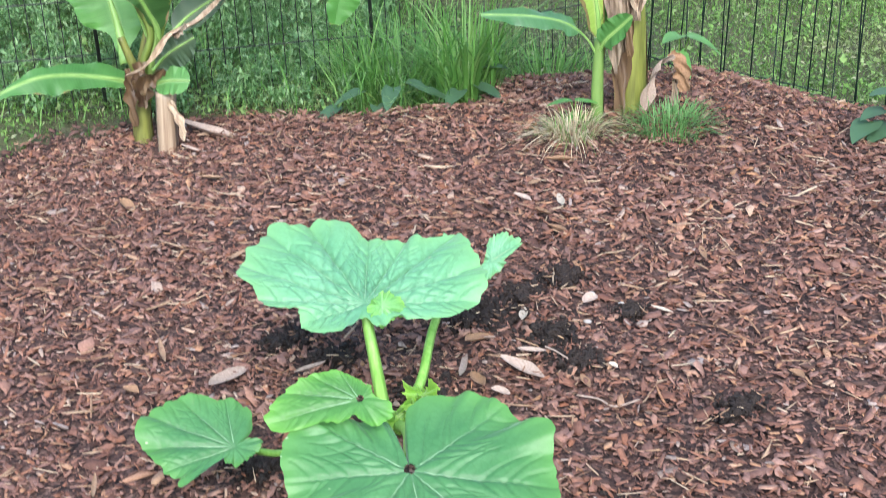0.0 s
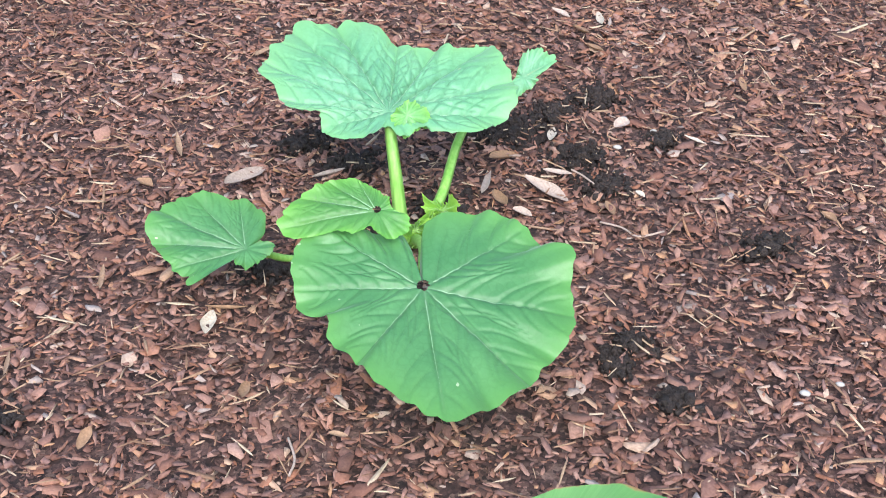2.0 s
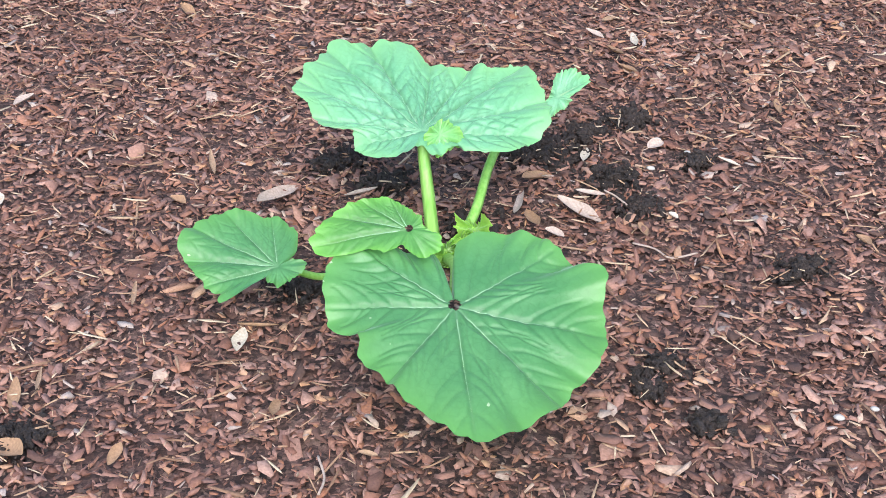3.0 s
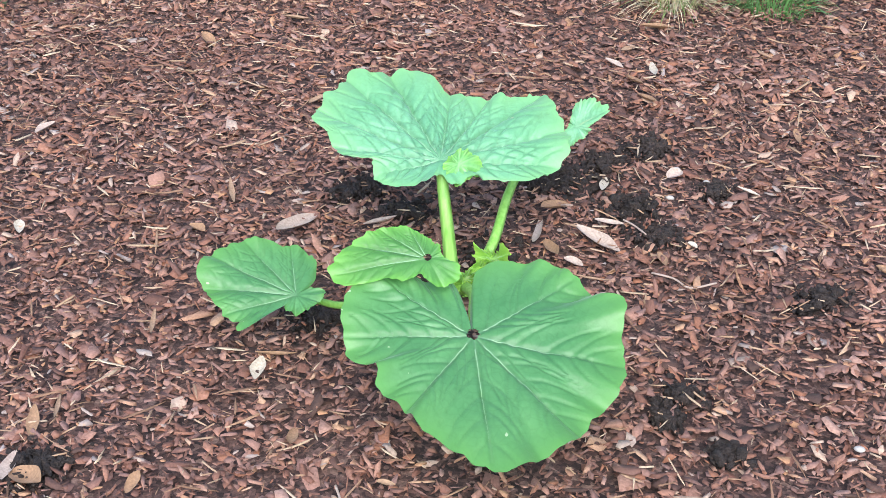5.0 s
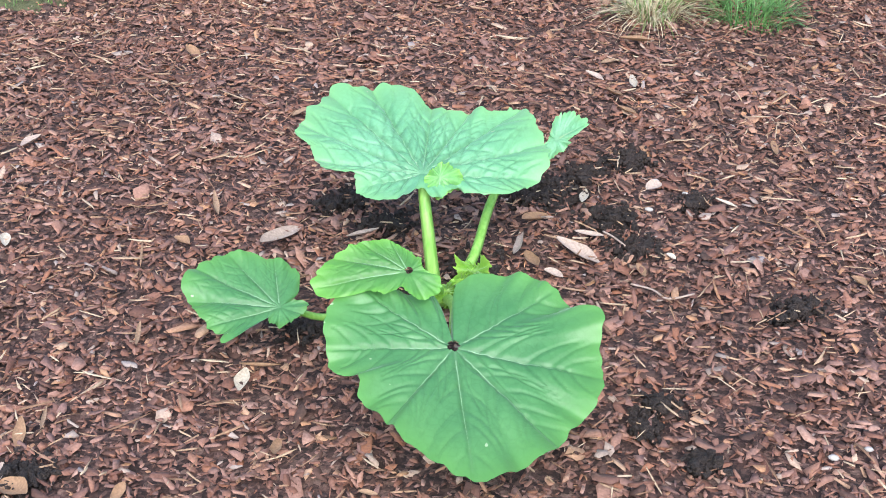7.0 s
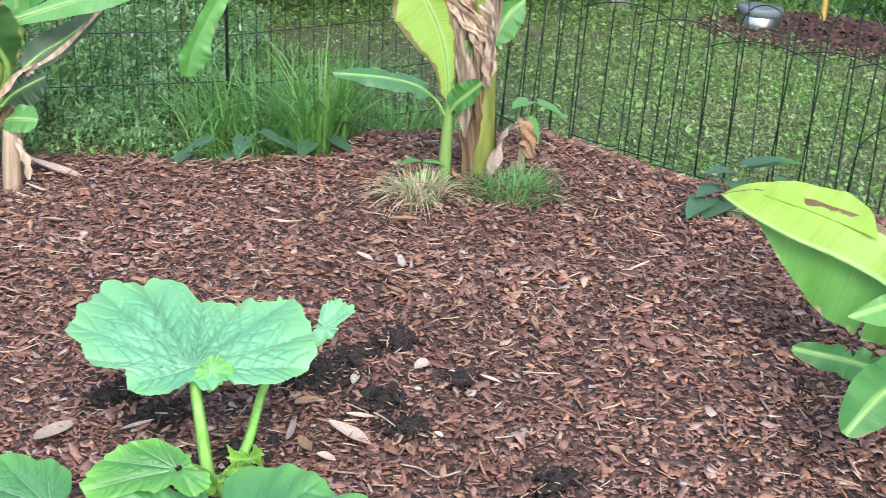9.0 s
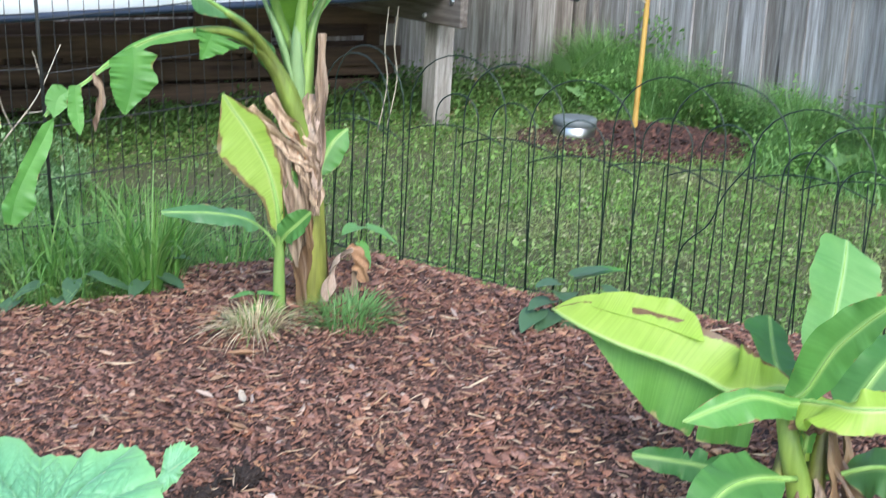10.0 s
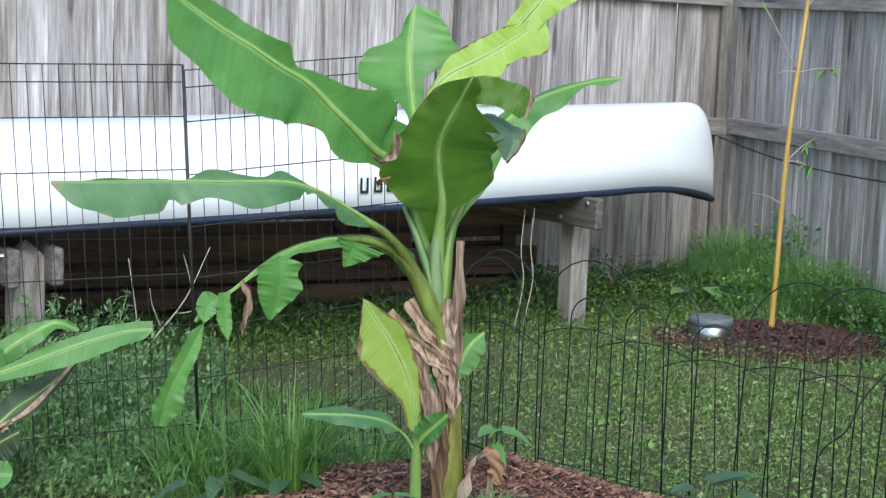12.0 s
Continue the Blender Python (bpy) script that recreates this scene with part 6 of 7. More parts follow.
def leaves(n, x, y, z, size, ratio, tilt=0.6):
    """Small pointed leaves folded on their midrib."""
    th, a = rng.uniform(0, 2 * np.pi, n), rng.normal(0.25, tilt, n)
    ux, uy, uz = np.cos(th) * np.cos(a), np.sin(th) * np.cos(a), np.sin(a)
    u = np.stack([ux, uy, uz], -1)
    s = np.stack([-np.sin(th), np.cos(th), rng.normal(0, 0.35, n)], -1)
    s /= np.linalg.norm(s, axis=1)[:, None]
    up = np.cross(u, s)
    o = np.stack([x, y, z], -1)
    L, W = size[:, None], (size * ratio)[:, None]
    v = np.stack([o, o + u * L * 0.42 + s * W * 0.5 + up * L * 0.05, o + u * L - up * L * 0.12, o + u * L * 0.42 - s * W * 0.5 + up * L * 0.05, o + u * L * 0.45 - up * L * 0.03], 1)
    off = (np.arange(n) * 5)[:, None]
    f = np.array([0, 1, 4, 1, 2, 4, 2, 3, 4, 3, 0, 4])
    return v.reshape(-1, 3), (f[None] + off).ravel(), np.full(n * 4, 3)


def fused(*sets):
    vs, ls, ss, o = [], [], [], 0
    for v, l, s in sets:
        vs.append(v), ls.append(l + o), ss.append(s)
        o += len(v)
    return np.concatenate(vs), np.concatenate(ls), np.concatenate(ss)


def stuff(name, data, material, label, category):
    return tagged(part(name, mesh_np(name, *data), material), label, category, kind="stuff")


def patchy(x, y, k=1.0):
    return 0.5 + 0.5 * np.sin(2.3 * x * k + 1.1 * np.sin(1.9 * y * k)) * np.cos(1.7 * y * k - 0.8 * np.sin(2.6 * x * k))


# short lawn
n = 400000
x, y = rng.uniform(-2.4, 4.3, n), rng.uniform(2.1, 7.1, n)
thin = 45000
x = np.where((x > -0.33 * y - 0.2) & (x < 0.64 * y + 0.7), x, 99.0)
x, y = np.concatenate([x[x < 50], rng.uniform(-3.6, 4.3, thin)]), np.concatenate([y[x < 50], rng.uniform(-1.6, 7.1, thin)])
n = len(x)
ok = (inside_bed(x, y) < rng.uniform(-0.06, 0.0, n)) & (rng.uniform(0, 1, n) < (0.45 + 0.55 * patchy(x, y, 1.3)) * (1 - 0.75 * np.exp(-((x - 0.45) / 0.6) ** 2 - ((y - 4.95) / 0.45) ** 2)))
x, y = x[ok], y[ok]
m = len(x)
h1 = rng.uniform(0.015, 0.045, m) * (0.7 + 0.6 * patchy(x, y))
half = rng.uniform(0, 1, m) < 0.4
stuff("lawn_grass", fused(blades(half.sum(), x[half], y[half], land(x[half], y[half]) - 0.003, h1[half], rng.uniform(0.0025, 0.005, half.sum()), rng.uniform(0.2, 1.1, half.sum()), 2),
                          leaves((~half).sum(), x[~half], y[~half], land(x[~half], y[~half]) + rng.uniform(0, 0.03, (~half).sum()), np.clip(rng.lognormal(np.log(0.012), 0.35, (~half).sum()), 0.006, 0.034), rng.uniform(0.4, 0.85, (~half).sum()), 0.4)),
      M_LAWN, "patchy lawn of short grass and clover", "grass")

# leafy weeds and litter under the canoe, its shade put into their colour
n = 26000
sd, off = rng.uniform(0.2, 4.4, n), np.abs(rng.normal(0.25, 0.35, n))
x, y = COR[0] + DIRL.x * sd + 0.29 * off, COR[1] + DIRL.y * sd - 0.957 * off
stuff("shade_weeds", leaves(n, x, y, land(x, y) + rng.uniform(0, 0.12, n) * (0.3 + 0.9 * patchy(x, y, 4.0)) * np.exp(-(off / 0.9) ** 2) + 0.012, rng.uniform(0.014, 0.034, n), rng.uniform(0.35, 0.7, n), 0.5), M_SHADED_WEED, "low weeds and litter under the canoe, coloured dark for its shade", "weeds")

# grassy weeds behind the bed, inside and outside the pen
n = 8000
x, y = rng.uniform(-2.2, 0.75, n), rng.uniform(3.35, 4.9, n)
d = inside_bed(x, y)
ok = (d < 0.0) & (d > -1.15) & ((x > 0.02) | (rng.uniform(0, 1, n) < 0.12))
x, y, d = x[ok], y[ok], d[ok]
m = len(x)
tallness = np.clip(1.1 - 0.9 * np.clip((x - 0.1) / 0.6, 0, 1), 0.25, 1.2)
hh = rng.uniform(0.05, 0.21, m) * tallness * (0.5 + 0.8 * patchy(x, y, 3.0))
stuff("weed_grass", blades(m, x, y, land(x, y) - 0.005, hh, rng.uniform(0.003, 0.007, m), rng.uniform(0.4, 1.6, m), 4), M_TALL, "rank green grass between the bed and the pen", "grass")

# grey-green leafy weeds along the pen
sets = []
stems = []
for k in range(330):
    cx, cy = rng.uniform(-1.5, 0.2), rng.uniform(3.62, 4.95)
    if inside_bed(cx, cy) > -0.05:
        continue
    H = rng.uniform(0.1, 0.36) * (1.0 if cx < -0.05 else 0.65) * (0.4 if cy < 3.86 + 0.22 * cx else 0.55 if cy < 4.1 else 1.0)
    lx, ly = rng.normal(0, 0.06, 2)
    g = float(land(cx, cy))
    stems.append(tube([(cx, cy, g - 0.01), (cx + lx * 0.4, cy + ly * 0.4, g + H * 0.5), (cx + lx, cy + ly, g + H)], 0.0018, 4))
    c = int(100 + H * 320)
    f = rng.uniform(0.1, 1, c)
    r = 0.055 * (1.15 - f) + 0.01
    a = rng.uniform(0, 6.28, c)
    q = rng.uniform(0, 1, c) * r
    sets.append(leaves(c, cx + lx * f + q * np.cos(a), cy + ly * f + q * np.sin(a), g + H * f, rng.uniform(0.012, 0.03, c), rng.uniform(0.22, 0.45, c), 0.7))
stuff("leafy_weeds", fused(*sets), M_WEED, "tall grey-green leafy weeds by the wire pen", "weeds")
tagged(part("weed_stems", mesh("weed_stems", *joined(stems)), M_WEED), "thin green stems of the leafy weeds", "weeds", kind="stuff")

# bank of weeds at the foot of the board fences: clumps with dark hollows between them
def by_ring(x, y, k=1.0):
    return ((x - 2.52) / (0.6 * k)) ** 2 + ((y - 5.5) / (0.5 * k)) ** 2 < 1


def clump(cx, cy, R, H, count, size0, size1):
    a, q = rng.uniform(0, 2 * np.pi, count), np.sqrt(rng.uniform(0, 1, count))
    x, y = cx + R * q * np.cos(a), cy + R * q * np.sin(a)
    z = land(x, y) + H * rng.uniform(0.02, 1, count) ** 0.75 * (1 - 0.6 * q * q)
    return leaves(count, x, y, z, rng.uniform(size0, size1, count), rng.uniform(0.4, 0.8, count), 0.55)


# the dark clumps take the green that has shade painted in
dark, fresh = [], []
for k in range(330):
    side_fence = rng.uniform() < 0.6
    sd, off = rng.uniform(0, 4.6 if side_fence else 5.4), abs(rng.normal(0, 0.2)) + 0.06
    cx, cy = (COR[0] + DIRR.x * sd - 0.98 * off, COR[1] + DIRR.y * sd - 0.2 * off) if side_fence else (COR[0] + DIRL.x * sd + 0.29 * off, COR[1] + DIRL.y * sd - 0.957 * off)
    if by_ring(cx, cy, 1.15) or (not side_fence and sd > 1.5 and rng.uniform() < 0.6):
        continue
    H = rng.uniform(0.06, 0.32) * math.exp(-off / 0.6) * (1.0 if side_fence or sd < 1.3 else 0.6)
    (fresh if side_fence and rng.uniform() < 0.3 else dark).append(clump(cx, cy, rng.uniform(0.07, 0.17), H, int(120 + 700 * H), 0.012, rng.uniform(0.022, 0.04)))
for k in range(120):
    cx, cy = (rng.uniform(2.6, 3.05), rng.uniform(6.08, 6.85)) if k < 60 else (rng.uniform(2.85, 3.45), rng.uniform(4.5, 6.3))
    if cx > 2.8 + (7.1 - cy) * 0.204:
        continue
    if not by_ring(cx, cy, 1.1):
        fresh.append(clump(cx, cy, rng.uniform(0.05, 0.12), rng.uniform(0.06, 0.24), 190, 0.014, 0.034))
for k in range(46):
    cy = rng.uniform(4.5, 6.9)
    cx = 2.92 + (7.1 - cy) * 0.204 - rng.uniform(0.06, 0.26)
    (fresh if k % 5 < 3 else dark).append(clump(cx, cy, rng.uniform(0.06, 0.13), rng.uniform(0.12, 0.36), 260, 0.012, 0.03))
for cx, cy, H in ((3.0, 6.55, 0.46), (3.04, 6.42, 0.52), (3.08, 6.3, 0.42), (2.93, 6.62, 0.38)):
    fresh.append(clump(cx, cy, 0.1, H, 300, 0.016, 0.04))
stuff("shaded_bank_weeds", fused(*dark), M_SHADED_WEED, "thick weeds along the foot of the wooden fence, coloured dark for shade", "weeds")
stuff("fresh_weeds", fused(*fresh), M_FRESHWEED, "light green leafy weeds behind the bamboo", "weeds")
n = 30000
y = rng.uniform(4.2, 6.85, n)
off = np.abs(rng.normal(0, 0.24, n)) + 0.03
x = 2.92 + (7.1 - y) * 0.204 - off
ok = ~by_ring(x, y, 1.05)
x, y, off = x[ok], y[ok], off[ok]
m = len(x)
h1 = rng.uniform(0.14, 0.5, m) * np.exp(-(off / 0.5) ** 2) * (0.6 + 0.5 * patchy(x, y, 2.2))
stuff("feathery_grass", blades(m, x, y, land(x, y) - 0.004, h1, rng.uniform(0.0025, 0.006, m), rng.uniform(0.2, 1.0, m), 4), M_SOFTGRASS, "soft feathery grey-green grass at the foot of the side fence", "grass")


def tuft(name, cx, cy, r, count, h0, h1, w, lean, material, label, category, segs=5, droop=0.4):
    a, q = rng.uniform(0, 2 * np.pi, count), np.sqrt(rng.uniform(0, 1, count)) * r
    px_, py_ = cx + q * np.cos(a), cy + q * np.sin(a)
    spin = np.where(rng.uniform(0, 1, count) < 0.7, a, rng.uniform(0, 6.28, count))
    d = blades(count, px_, py_, land(px_, py_) - 0.003, rng.uniform(h0, h1, count), rng.uniform(0.6, 1.2, count) * w, rng.uniform(0.1, 1, count) * lean, segs, droop, spin)
    return tagged(part(name, mesh_np(name, *d), material), label, category, kind="stuff")


tuft("grass_tuft", 0.36, 3.62, 0.09, 170, 0.16, 0.4, 0.0105, 1.1, M_TALL, "tall tuft of bright green grass blades by the pen", "grass tuft", 6, 0.45)
tuft("grass_tuft", 0.2, 3.74, 0.13, 170, 0.12, 0.33, 0.0085, 1.4, M_TALL, "tall tuft of arching green grass blades by the pen", "grass tuft", 6, 0.45)
tuft("grass_tuft", 0.1, 3.8, 0.12, 110, 0.1, 0.27, 0.006, 1.4, M_TALL, "spreading tuft of green grass at the bed's edge", "grass tuft", 6, 0.45)
tuft("grass_tuft", 0.6, 3.85, 0.14, 120, 0.07, 0.18, 0.006, 1.4, M_TALL, "short tuft of green grass behind the bed", "grass tuft", 6, 0.45)
tuft("feathery_weed", 0.775, 3.1, 0.08, 560, 0.02, 0.095, 0.0042, 1.5, M_FEATHER, "low grassy green weed growing in the mulch", "weed", 5, 0.5)
tuft("dead_grass_clump", 0.555, 3.12, 0.055, 340, 0.04, 0.11, 0.0045, 1.8, M_DEADGRASS, "straw-coloured clump of dying grass in the mulch", "grass clump", 6, 0.6)


def broad_leaf(parent, base, tip_at, w, material, seed, cup=0.15):
    """A heart-shaped leaf from its stalk to its tip."""
    b, t = Vector(base), Vector(tip_at)
    d = t - b
    L = d.length
    d.normalize()
    side = d.cross(Vector((0, 0, 1)))
    side = side.normalized() if side.length > 0.05 else Vector((1, 0, 0))
    up = side.cross(d)
    rs = np.random.default_rng(seed)
    ph = rs.uniform(0, 6.28, 3)
    vs, fs, along, rim = [], [], [], []
    for i in range(13):
        s = i / 12
        ww = w * (math.sin(math.pi * min(1, 0.08 + 0.92 * s) ** 0.62) ** 0.8 if s < 1 else 0.01)
        for j in range(-4, 5):
            q = j / 4
            p = b + d * (L * (s - 0.1 * (1 - s) * abs(q))) + side * q * ww + up * (cup * ww * q * q - 0.25 * L * s * s + 0.012 * L * math.sin(9 * s + 3 * q + ph[0]))
            vs.append(p)
            along.append(s * 3)
            rim.append(0)
    for i in range(12):
        for j in range(8):
            fs.append((i * 9 + j, i * 9 + j + 1, i * 9 + j + 10, i * 9 + j + 9))
    return part("leaf", mesh("leaf", vs, fs, True, {"along": along, "rim": rim}), material, parent)


def leafy_plant(name, label, category, base, specs, material, seed=0, r=0.002):
    """specs: for each leaf its stalk's end, tip and half-width, in metres from base."""
    b = Vector(base)
    p = thing(name, label, category)
    for k, (a, t, w) in enumerate(specs):
        a, t = b + Vector(a), b + Vector(t)
        part("stalk", mesh("stalk", *tube([b, b + (a - b) * 0.5 + Vector((0, 0, 0.15 * (a - b).length)), a], r, 6, 8), True), M_PSEUDO_YOUNG, p)
        broad_leaf(p, a, t, w, material, seed + k)
    return p


leafy_plant("broadleaf_weed", "low weed with dull blue-green heart-shaped leaves at the grass edge", "weed", (0.14, 3.56, 0.06),
            [((-0.06, -0.03, 0.07), (-0.13, -0.08, 0.065), 0.023), ((0.02, -0.04, 0.08), (0.0, -0.12, 0.06), 0.024), ((0.06, -0.02, 0.09), (0.12, -0.07, 0.085), 0.023),
             ((-0.02, -0.06, 0.04), (0.01, -0.13, 0.02), 0.023), ((0.1, -0.02, 0.07), (0.18, -0.06, 0.06), 0.022), ((-0.12, -0.03, 0.03), (-0.18, -0.1, 0.015), 0.023)], M_BLUELEAF, 200)
leafy_plant("broadleaf_weed", "low weed with grey-purple leaves beside the tall grass", "weed", (0.36, 3.56, 0.08),
            [((0.02, -0.03, 0.06), (0.08, -0.09, 0.05), 0.025), ((0.04, 0.0, 0.1), (0.09, -0.04, 0.12), 0.025), ((-0.03, -0.04, 0.05), (-0.07, -0.11, 0.04), 0.025)], M_BLUELEAF, 210)
leafy_plant("broadleaf_weed", "clump of blue-green rounded leaves at the foot of the arched fence", "weed", (1.25, 2.98, 0.14),
            [((-0.03, -0.02, 0.08), (-0.1, -0.06, 0.09), 0.03), ((-0.02, -0.03, 0.05), (-0.09, -0.09, 0.045), 0.035), ((0.0, -0.03, 0.1), (-0.03, -0.1, 0.12), 0.032),
             ((0.02, -0.03, 0.04), (0.0, -0.11, 0.02), 0.035), ((0.04, -0.02, 0.06), (0.09, -0.08, 0.04), 0.034), ((0.03, 0.0, 0.13), (0.11, -0.02, 0.17), 0.035),
             ((-0.04, -0.03, 0.02), (-0.12, -0.08, 0.01), 0.033), ((0.05, -0.05, 0.09), (0.06, -0.13, 0.07), 0.038), ((-0.07, -0.04, 0.06), (-0.13, -0.1, 0.05), 0.032), ((0.08, -0.04, 0.03), (0.14, -0.11, 0.015), 0.036),
             ((0.0, -0.06, 0.01), (0.03, -0.14, -0.01), 0.036), ((0.1, -0.02, 0.1), (0.17, -0.05, 0.09), 0.034), ((-0.01, -0.02, 0.12), (-0.08, -0.05, 0.14), 0.03)], M_BLUELEAF, 220)
leafy_plant("broadleaf_weed", "single rounded bright green leaf behind the blue-green clump", "weed", (1.29, 3.02, 0.14),
            [((0.0, -0.02, 0.12), (0.11, -0.05, 0.17), 0.045), ((0.04, -0.02, 0.05), (0.12, -0.06, 0.07), 0.03)], M_BAN, 226)
leafy_plant("seedling", "small light green seedling beside the banana stem", "seedling", (0.861, 3.42, 0.12),
            [((0.02, -0.02, 0.17), (0.1, -0.05, 0.15), 0.03), ((0.0, -0.01, 0.17), (-0.05, -0.04, 0.17), 0.03), ((0.0, -0.02, 0.13), (0.03, -0.06, 0.08), 0.02)], M_BAN_PALE, 230)
leafy_plant("seedling", "small green shoot at the foot of the banana plant", "seedling", (0.57, 3.2, 0.1),
            [((0.0, -0.01, 0.09), (0.05, -0.03, 0.1), 0.016), ((-0.01, -0.01, 0.09), (-0.07, -0.03, 0.1), 0.016), ((0.0, -0.01, 0.06), (-0.02, -0.03, 0.03), 0.014)], M_BAN, 240)
leafy_plant("broadleaf_weed", "large-leaved green weed in the grass near the fence", "weed", (3.17, 4.72, 0.07),
            [((-0.1, -0.05, 0.2), (-0.22, -0.1, 0.25), 0.055), ((0.02, -0.08, 0.22), (0.05, -0.18, 0.14), 0.07), ((-0.04, -0.04, 0.3), (-0.12, -0.08, 0.34), 0.05),
             ((0.12, -0.04, 0.26), (0.28, -0.08, 0.25), 0.06), ((0.05, -0.02, 0.33), (0.12, -0.06, 0.36), 0.05), ((-0.14, -0.04, 0.12), (-0.25, -0.1, 0.1), 0.055)], M_WEED, 250, 0.004)
leafy_plant("broadleaf_weed", "broad pale green leaves in the weeds behind the bamboo", "weed", (2.55, 6.35, 0.06),
            [((-0.05, -0.05, 0.2), (-0.12, -0.12, 0.32), 0.04), ((0.05, -0.05, 0.22), (0.12, -0.12, 0.36), 0.045), ((0.0, -0.06, 0.12), (0.02, -0.16, 0.1), 0.05), ((-0.1, -0.03, 0.1), (-0.2, -0.1, 0.12), 0.05)], M_WEED, 260, 0.003)

# ---------------------------------------------------------------- bamboo cane, its mulch ring and the solar light
bam = thing("bamboo_plant", "tall yellow bamboo cane with sparse twigs and narrow leaves", "bamboo")
BP = smooth_path([(2.566, 5.6, 0.02), (2.59, 5.63, 0.45), (2.617, 5.66, 0.91), (2.704, 5.75, 1.505), (2.79, 5.84, 2.1), (2.88, 5.94, 2.7)], 90)
part("cane", mesh("cane", *tube(BP, lambda t: 0.0128 * (1 - 0.45 * t) * (1.16 if abs((t * 9.5) % 1 - 0.5) < 0.035 else 1.0), 14), True), M_BAMBOO, bam)
for k, (i, dx, dy, dz) in enumerate(((26, -0.16, -0.05, 0.05), (33, 0.14, 0.03, 0.1), (33, 0.1, -0.04, -0.02), (45, -0.36, -0.1, 0.5), (45, 0.22, 0.05, 0.02), (45, -0.1, 0.0, -0.01), (56, 0.2, 0.05, 0.14), (57, -0.25, 0.0, 0.2), (58, 0.3, 0.1, 0.05), (53, 0.17, 0.02, 0.18), (55, 0.22, 0.02, 0.1), (60, -0.2, 0.0, 0.05), (62, 0.2, 0.0, 0.1))):
    a = Vector(BP[i])
    e = a + Vector((dx, dy, dz))
    tw = part("twig", mesh("twig", *tube([a, a + (e - a) * 0.5 + Vector((0, 0, 0.01)), e], lambda t: 0.0035 * (1 - 0.6 * t), 6, 8), True), M_STRING, bam)
    for q in range(5):
        b = a + (e - a) * (0.55 + 0.11 * q)
        t = Vector((math.sin(q * 2.4 + k), math.cos(q * 1.7 + k), -0.5 + 0.3 * math.sin(q))).normalized() * 0.075
        if k in (0, 5):
            break
        lf = broad_leaf(tw, b, b + t, 0.006, M_TALL, 300 + 9 * k + q)
        lf.name = "leaf"

n = 6500
a, q = rng.uniform(0, 2 * np.pi, n), np.sqrt(rng.uniform(0, 1, n))
x, y = 2.53 + q * 0.5 * np.cos(a), 5.5 + q * 0.42 * np.sin(a)
ln = np.clip(rng.lognormal(np.log(0.026), 0.4, n), 0.01, 0.06)
stuff("mulch_ring", chips(n, x, y, land(x, y) + 0.04 * np.clip(1 - q * q, 0, 1) * (1 - 0.75 * np.exp(-((x - 2.28) / 0.16) ** 2)) + rng.uniform(0, 0.012, n), ln, rng.uniform(0.25, 0.8, n), ln * 0.2, 0.45),
      M_CHIP_DARK, "small mound of dark bark mulch round the bamboo", "bark mulch")
bm = bmesh.new()
bmesh.ops.create_uvsphere(bm, u_segments=28, v_segments=12, radius=1.0)
for v in bm.verts:
    v.co = Vector((v.co.x * 0.5, v.co.y * 0.4, v.co.z * 0.026))
ob = part("mulch_mound", bm, M_BEDBASE)
ob.location = (2.53, 5.5, float(land(2.55, 5.5)) - 0.004)
tagged(ob, "low mound of dark earth under the mulch ring", "mound", kind="structure")


def lathe(profile, seg=40):
    vs, fs = [], []
    for r, z in profile:
        vs += [(r * math.cos(2 * math.pi * k / seg), r * math.sin(2 * math.pi * k / seg), z) for k in range(seg)]
    for i in range(len(profile) - 1):
        for k in range(seg):
            k2 = (k + 1) % seg
            fs.append((i * seg + k, i * seg + k2, (i + 1) * seg + k2, (i + 1) * seg + k))
    return vs, fs


light = thing("solar_light", "round steel garden light with a dark cap in the mulch", "garden light", at=(2.28, 5.56, float(land(2.28, 5.56)) + 0.022))
part("body", mesh("body", *lathe([(0.0, -0.02), (0.086, -0.02), (0.088, -0.016), (0.088, 0.044), (0.086, 0.046)]), True), M_METAL, light)
part("cap", mesh("cap", *lathe([(0.086, 0.044), (0.0925, 0.046), (0.0925, 0.072), (0.089, 0.077), (0.06, 0.08), (0.0, 0.081)]), True), M_DARKTOP, light, "dark plastic cap")

# ---------------------------------------------------------------- boards stacked under the canoe
rack = thing("board_stack", "brown wooden pallet boards stacked on edge under the canoe", "boards")
fy = math.degrees(math.atan2(0.288, 0.957))
AWAY = Vector((0.288, -0.957, 0))


def rack_board(s0, s1, z, hgt, off, material, name="board", deep=0.024, tilt=0.6):
    bm = bmesh.new()
    box(bm, (-(s1 - s0) / 2, -deep / 2, -hgt / 2), ((s1 - s0) / 2, deep / 2, hgt / 2), 0.004)
    c = Vector((*COR, 0)) + DIRL * ((s0 + s1) / 2) + AWAY * off
    part(name, bm, material, rack).matrix_local = pose(c.x, c.y, z, 0, tilt, fy)


# the last board is added behind the gaps to keep them dark
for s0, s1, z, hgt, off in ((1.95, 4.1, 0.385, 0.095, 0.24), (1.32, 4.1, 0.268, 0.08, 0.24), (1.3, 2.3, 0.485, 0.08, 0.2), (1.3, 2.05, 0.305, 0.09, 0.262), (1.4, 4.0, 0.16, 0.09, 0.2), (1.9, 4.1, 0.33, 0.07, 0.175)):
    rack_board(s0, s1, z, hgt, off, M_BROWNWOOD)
# back boards added to fill the gap, coloured dark for the canoe's shadow
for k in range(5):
    rack_board(1.3 + 0.03 * (k % 3), 4.1 - 0.05 * (k % 2), 0.115 + 0.103 * k, 0.092, 0.115 + 0.008 * (k % 2), M_SHADED_WOOD, tilt=0.3 * (k % 3))
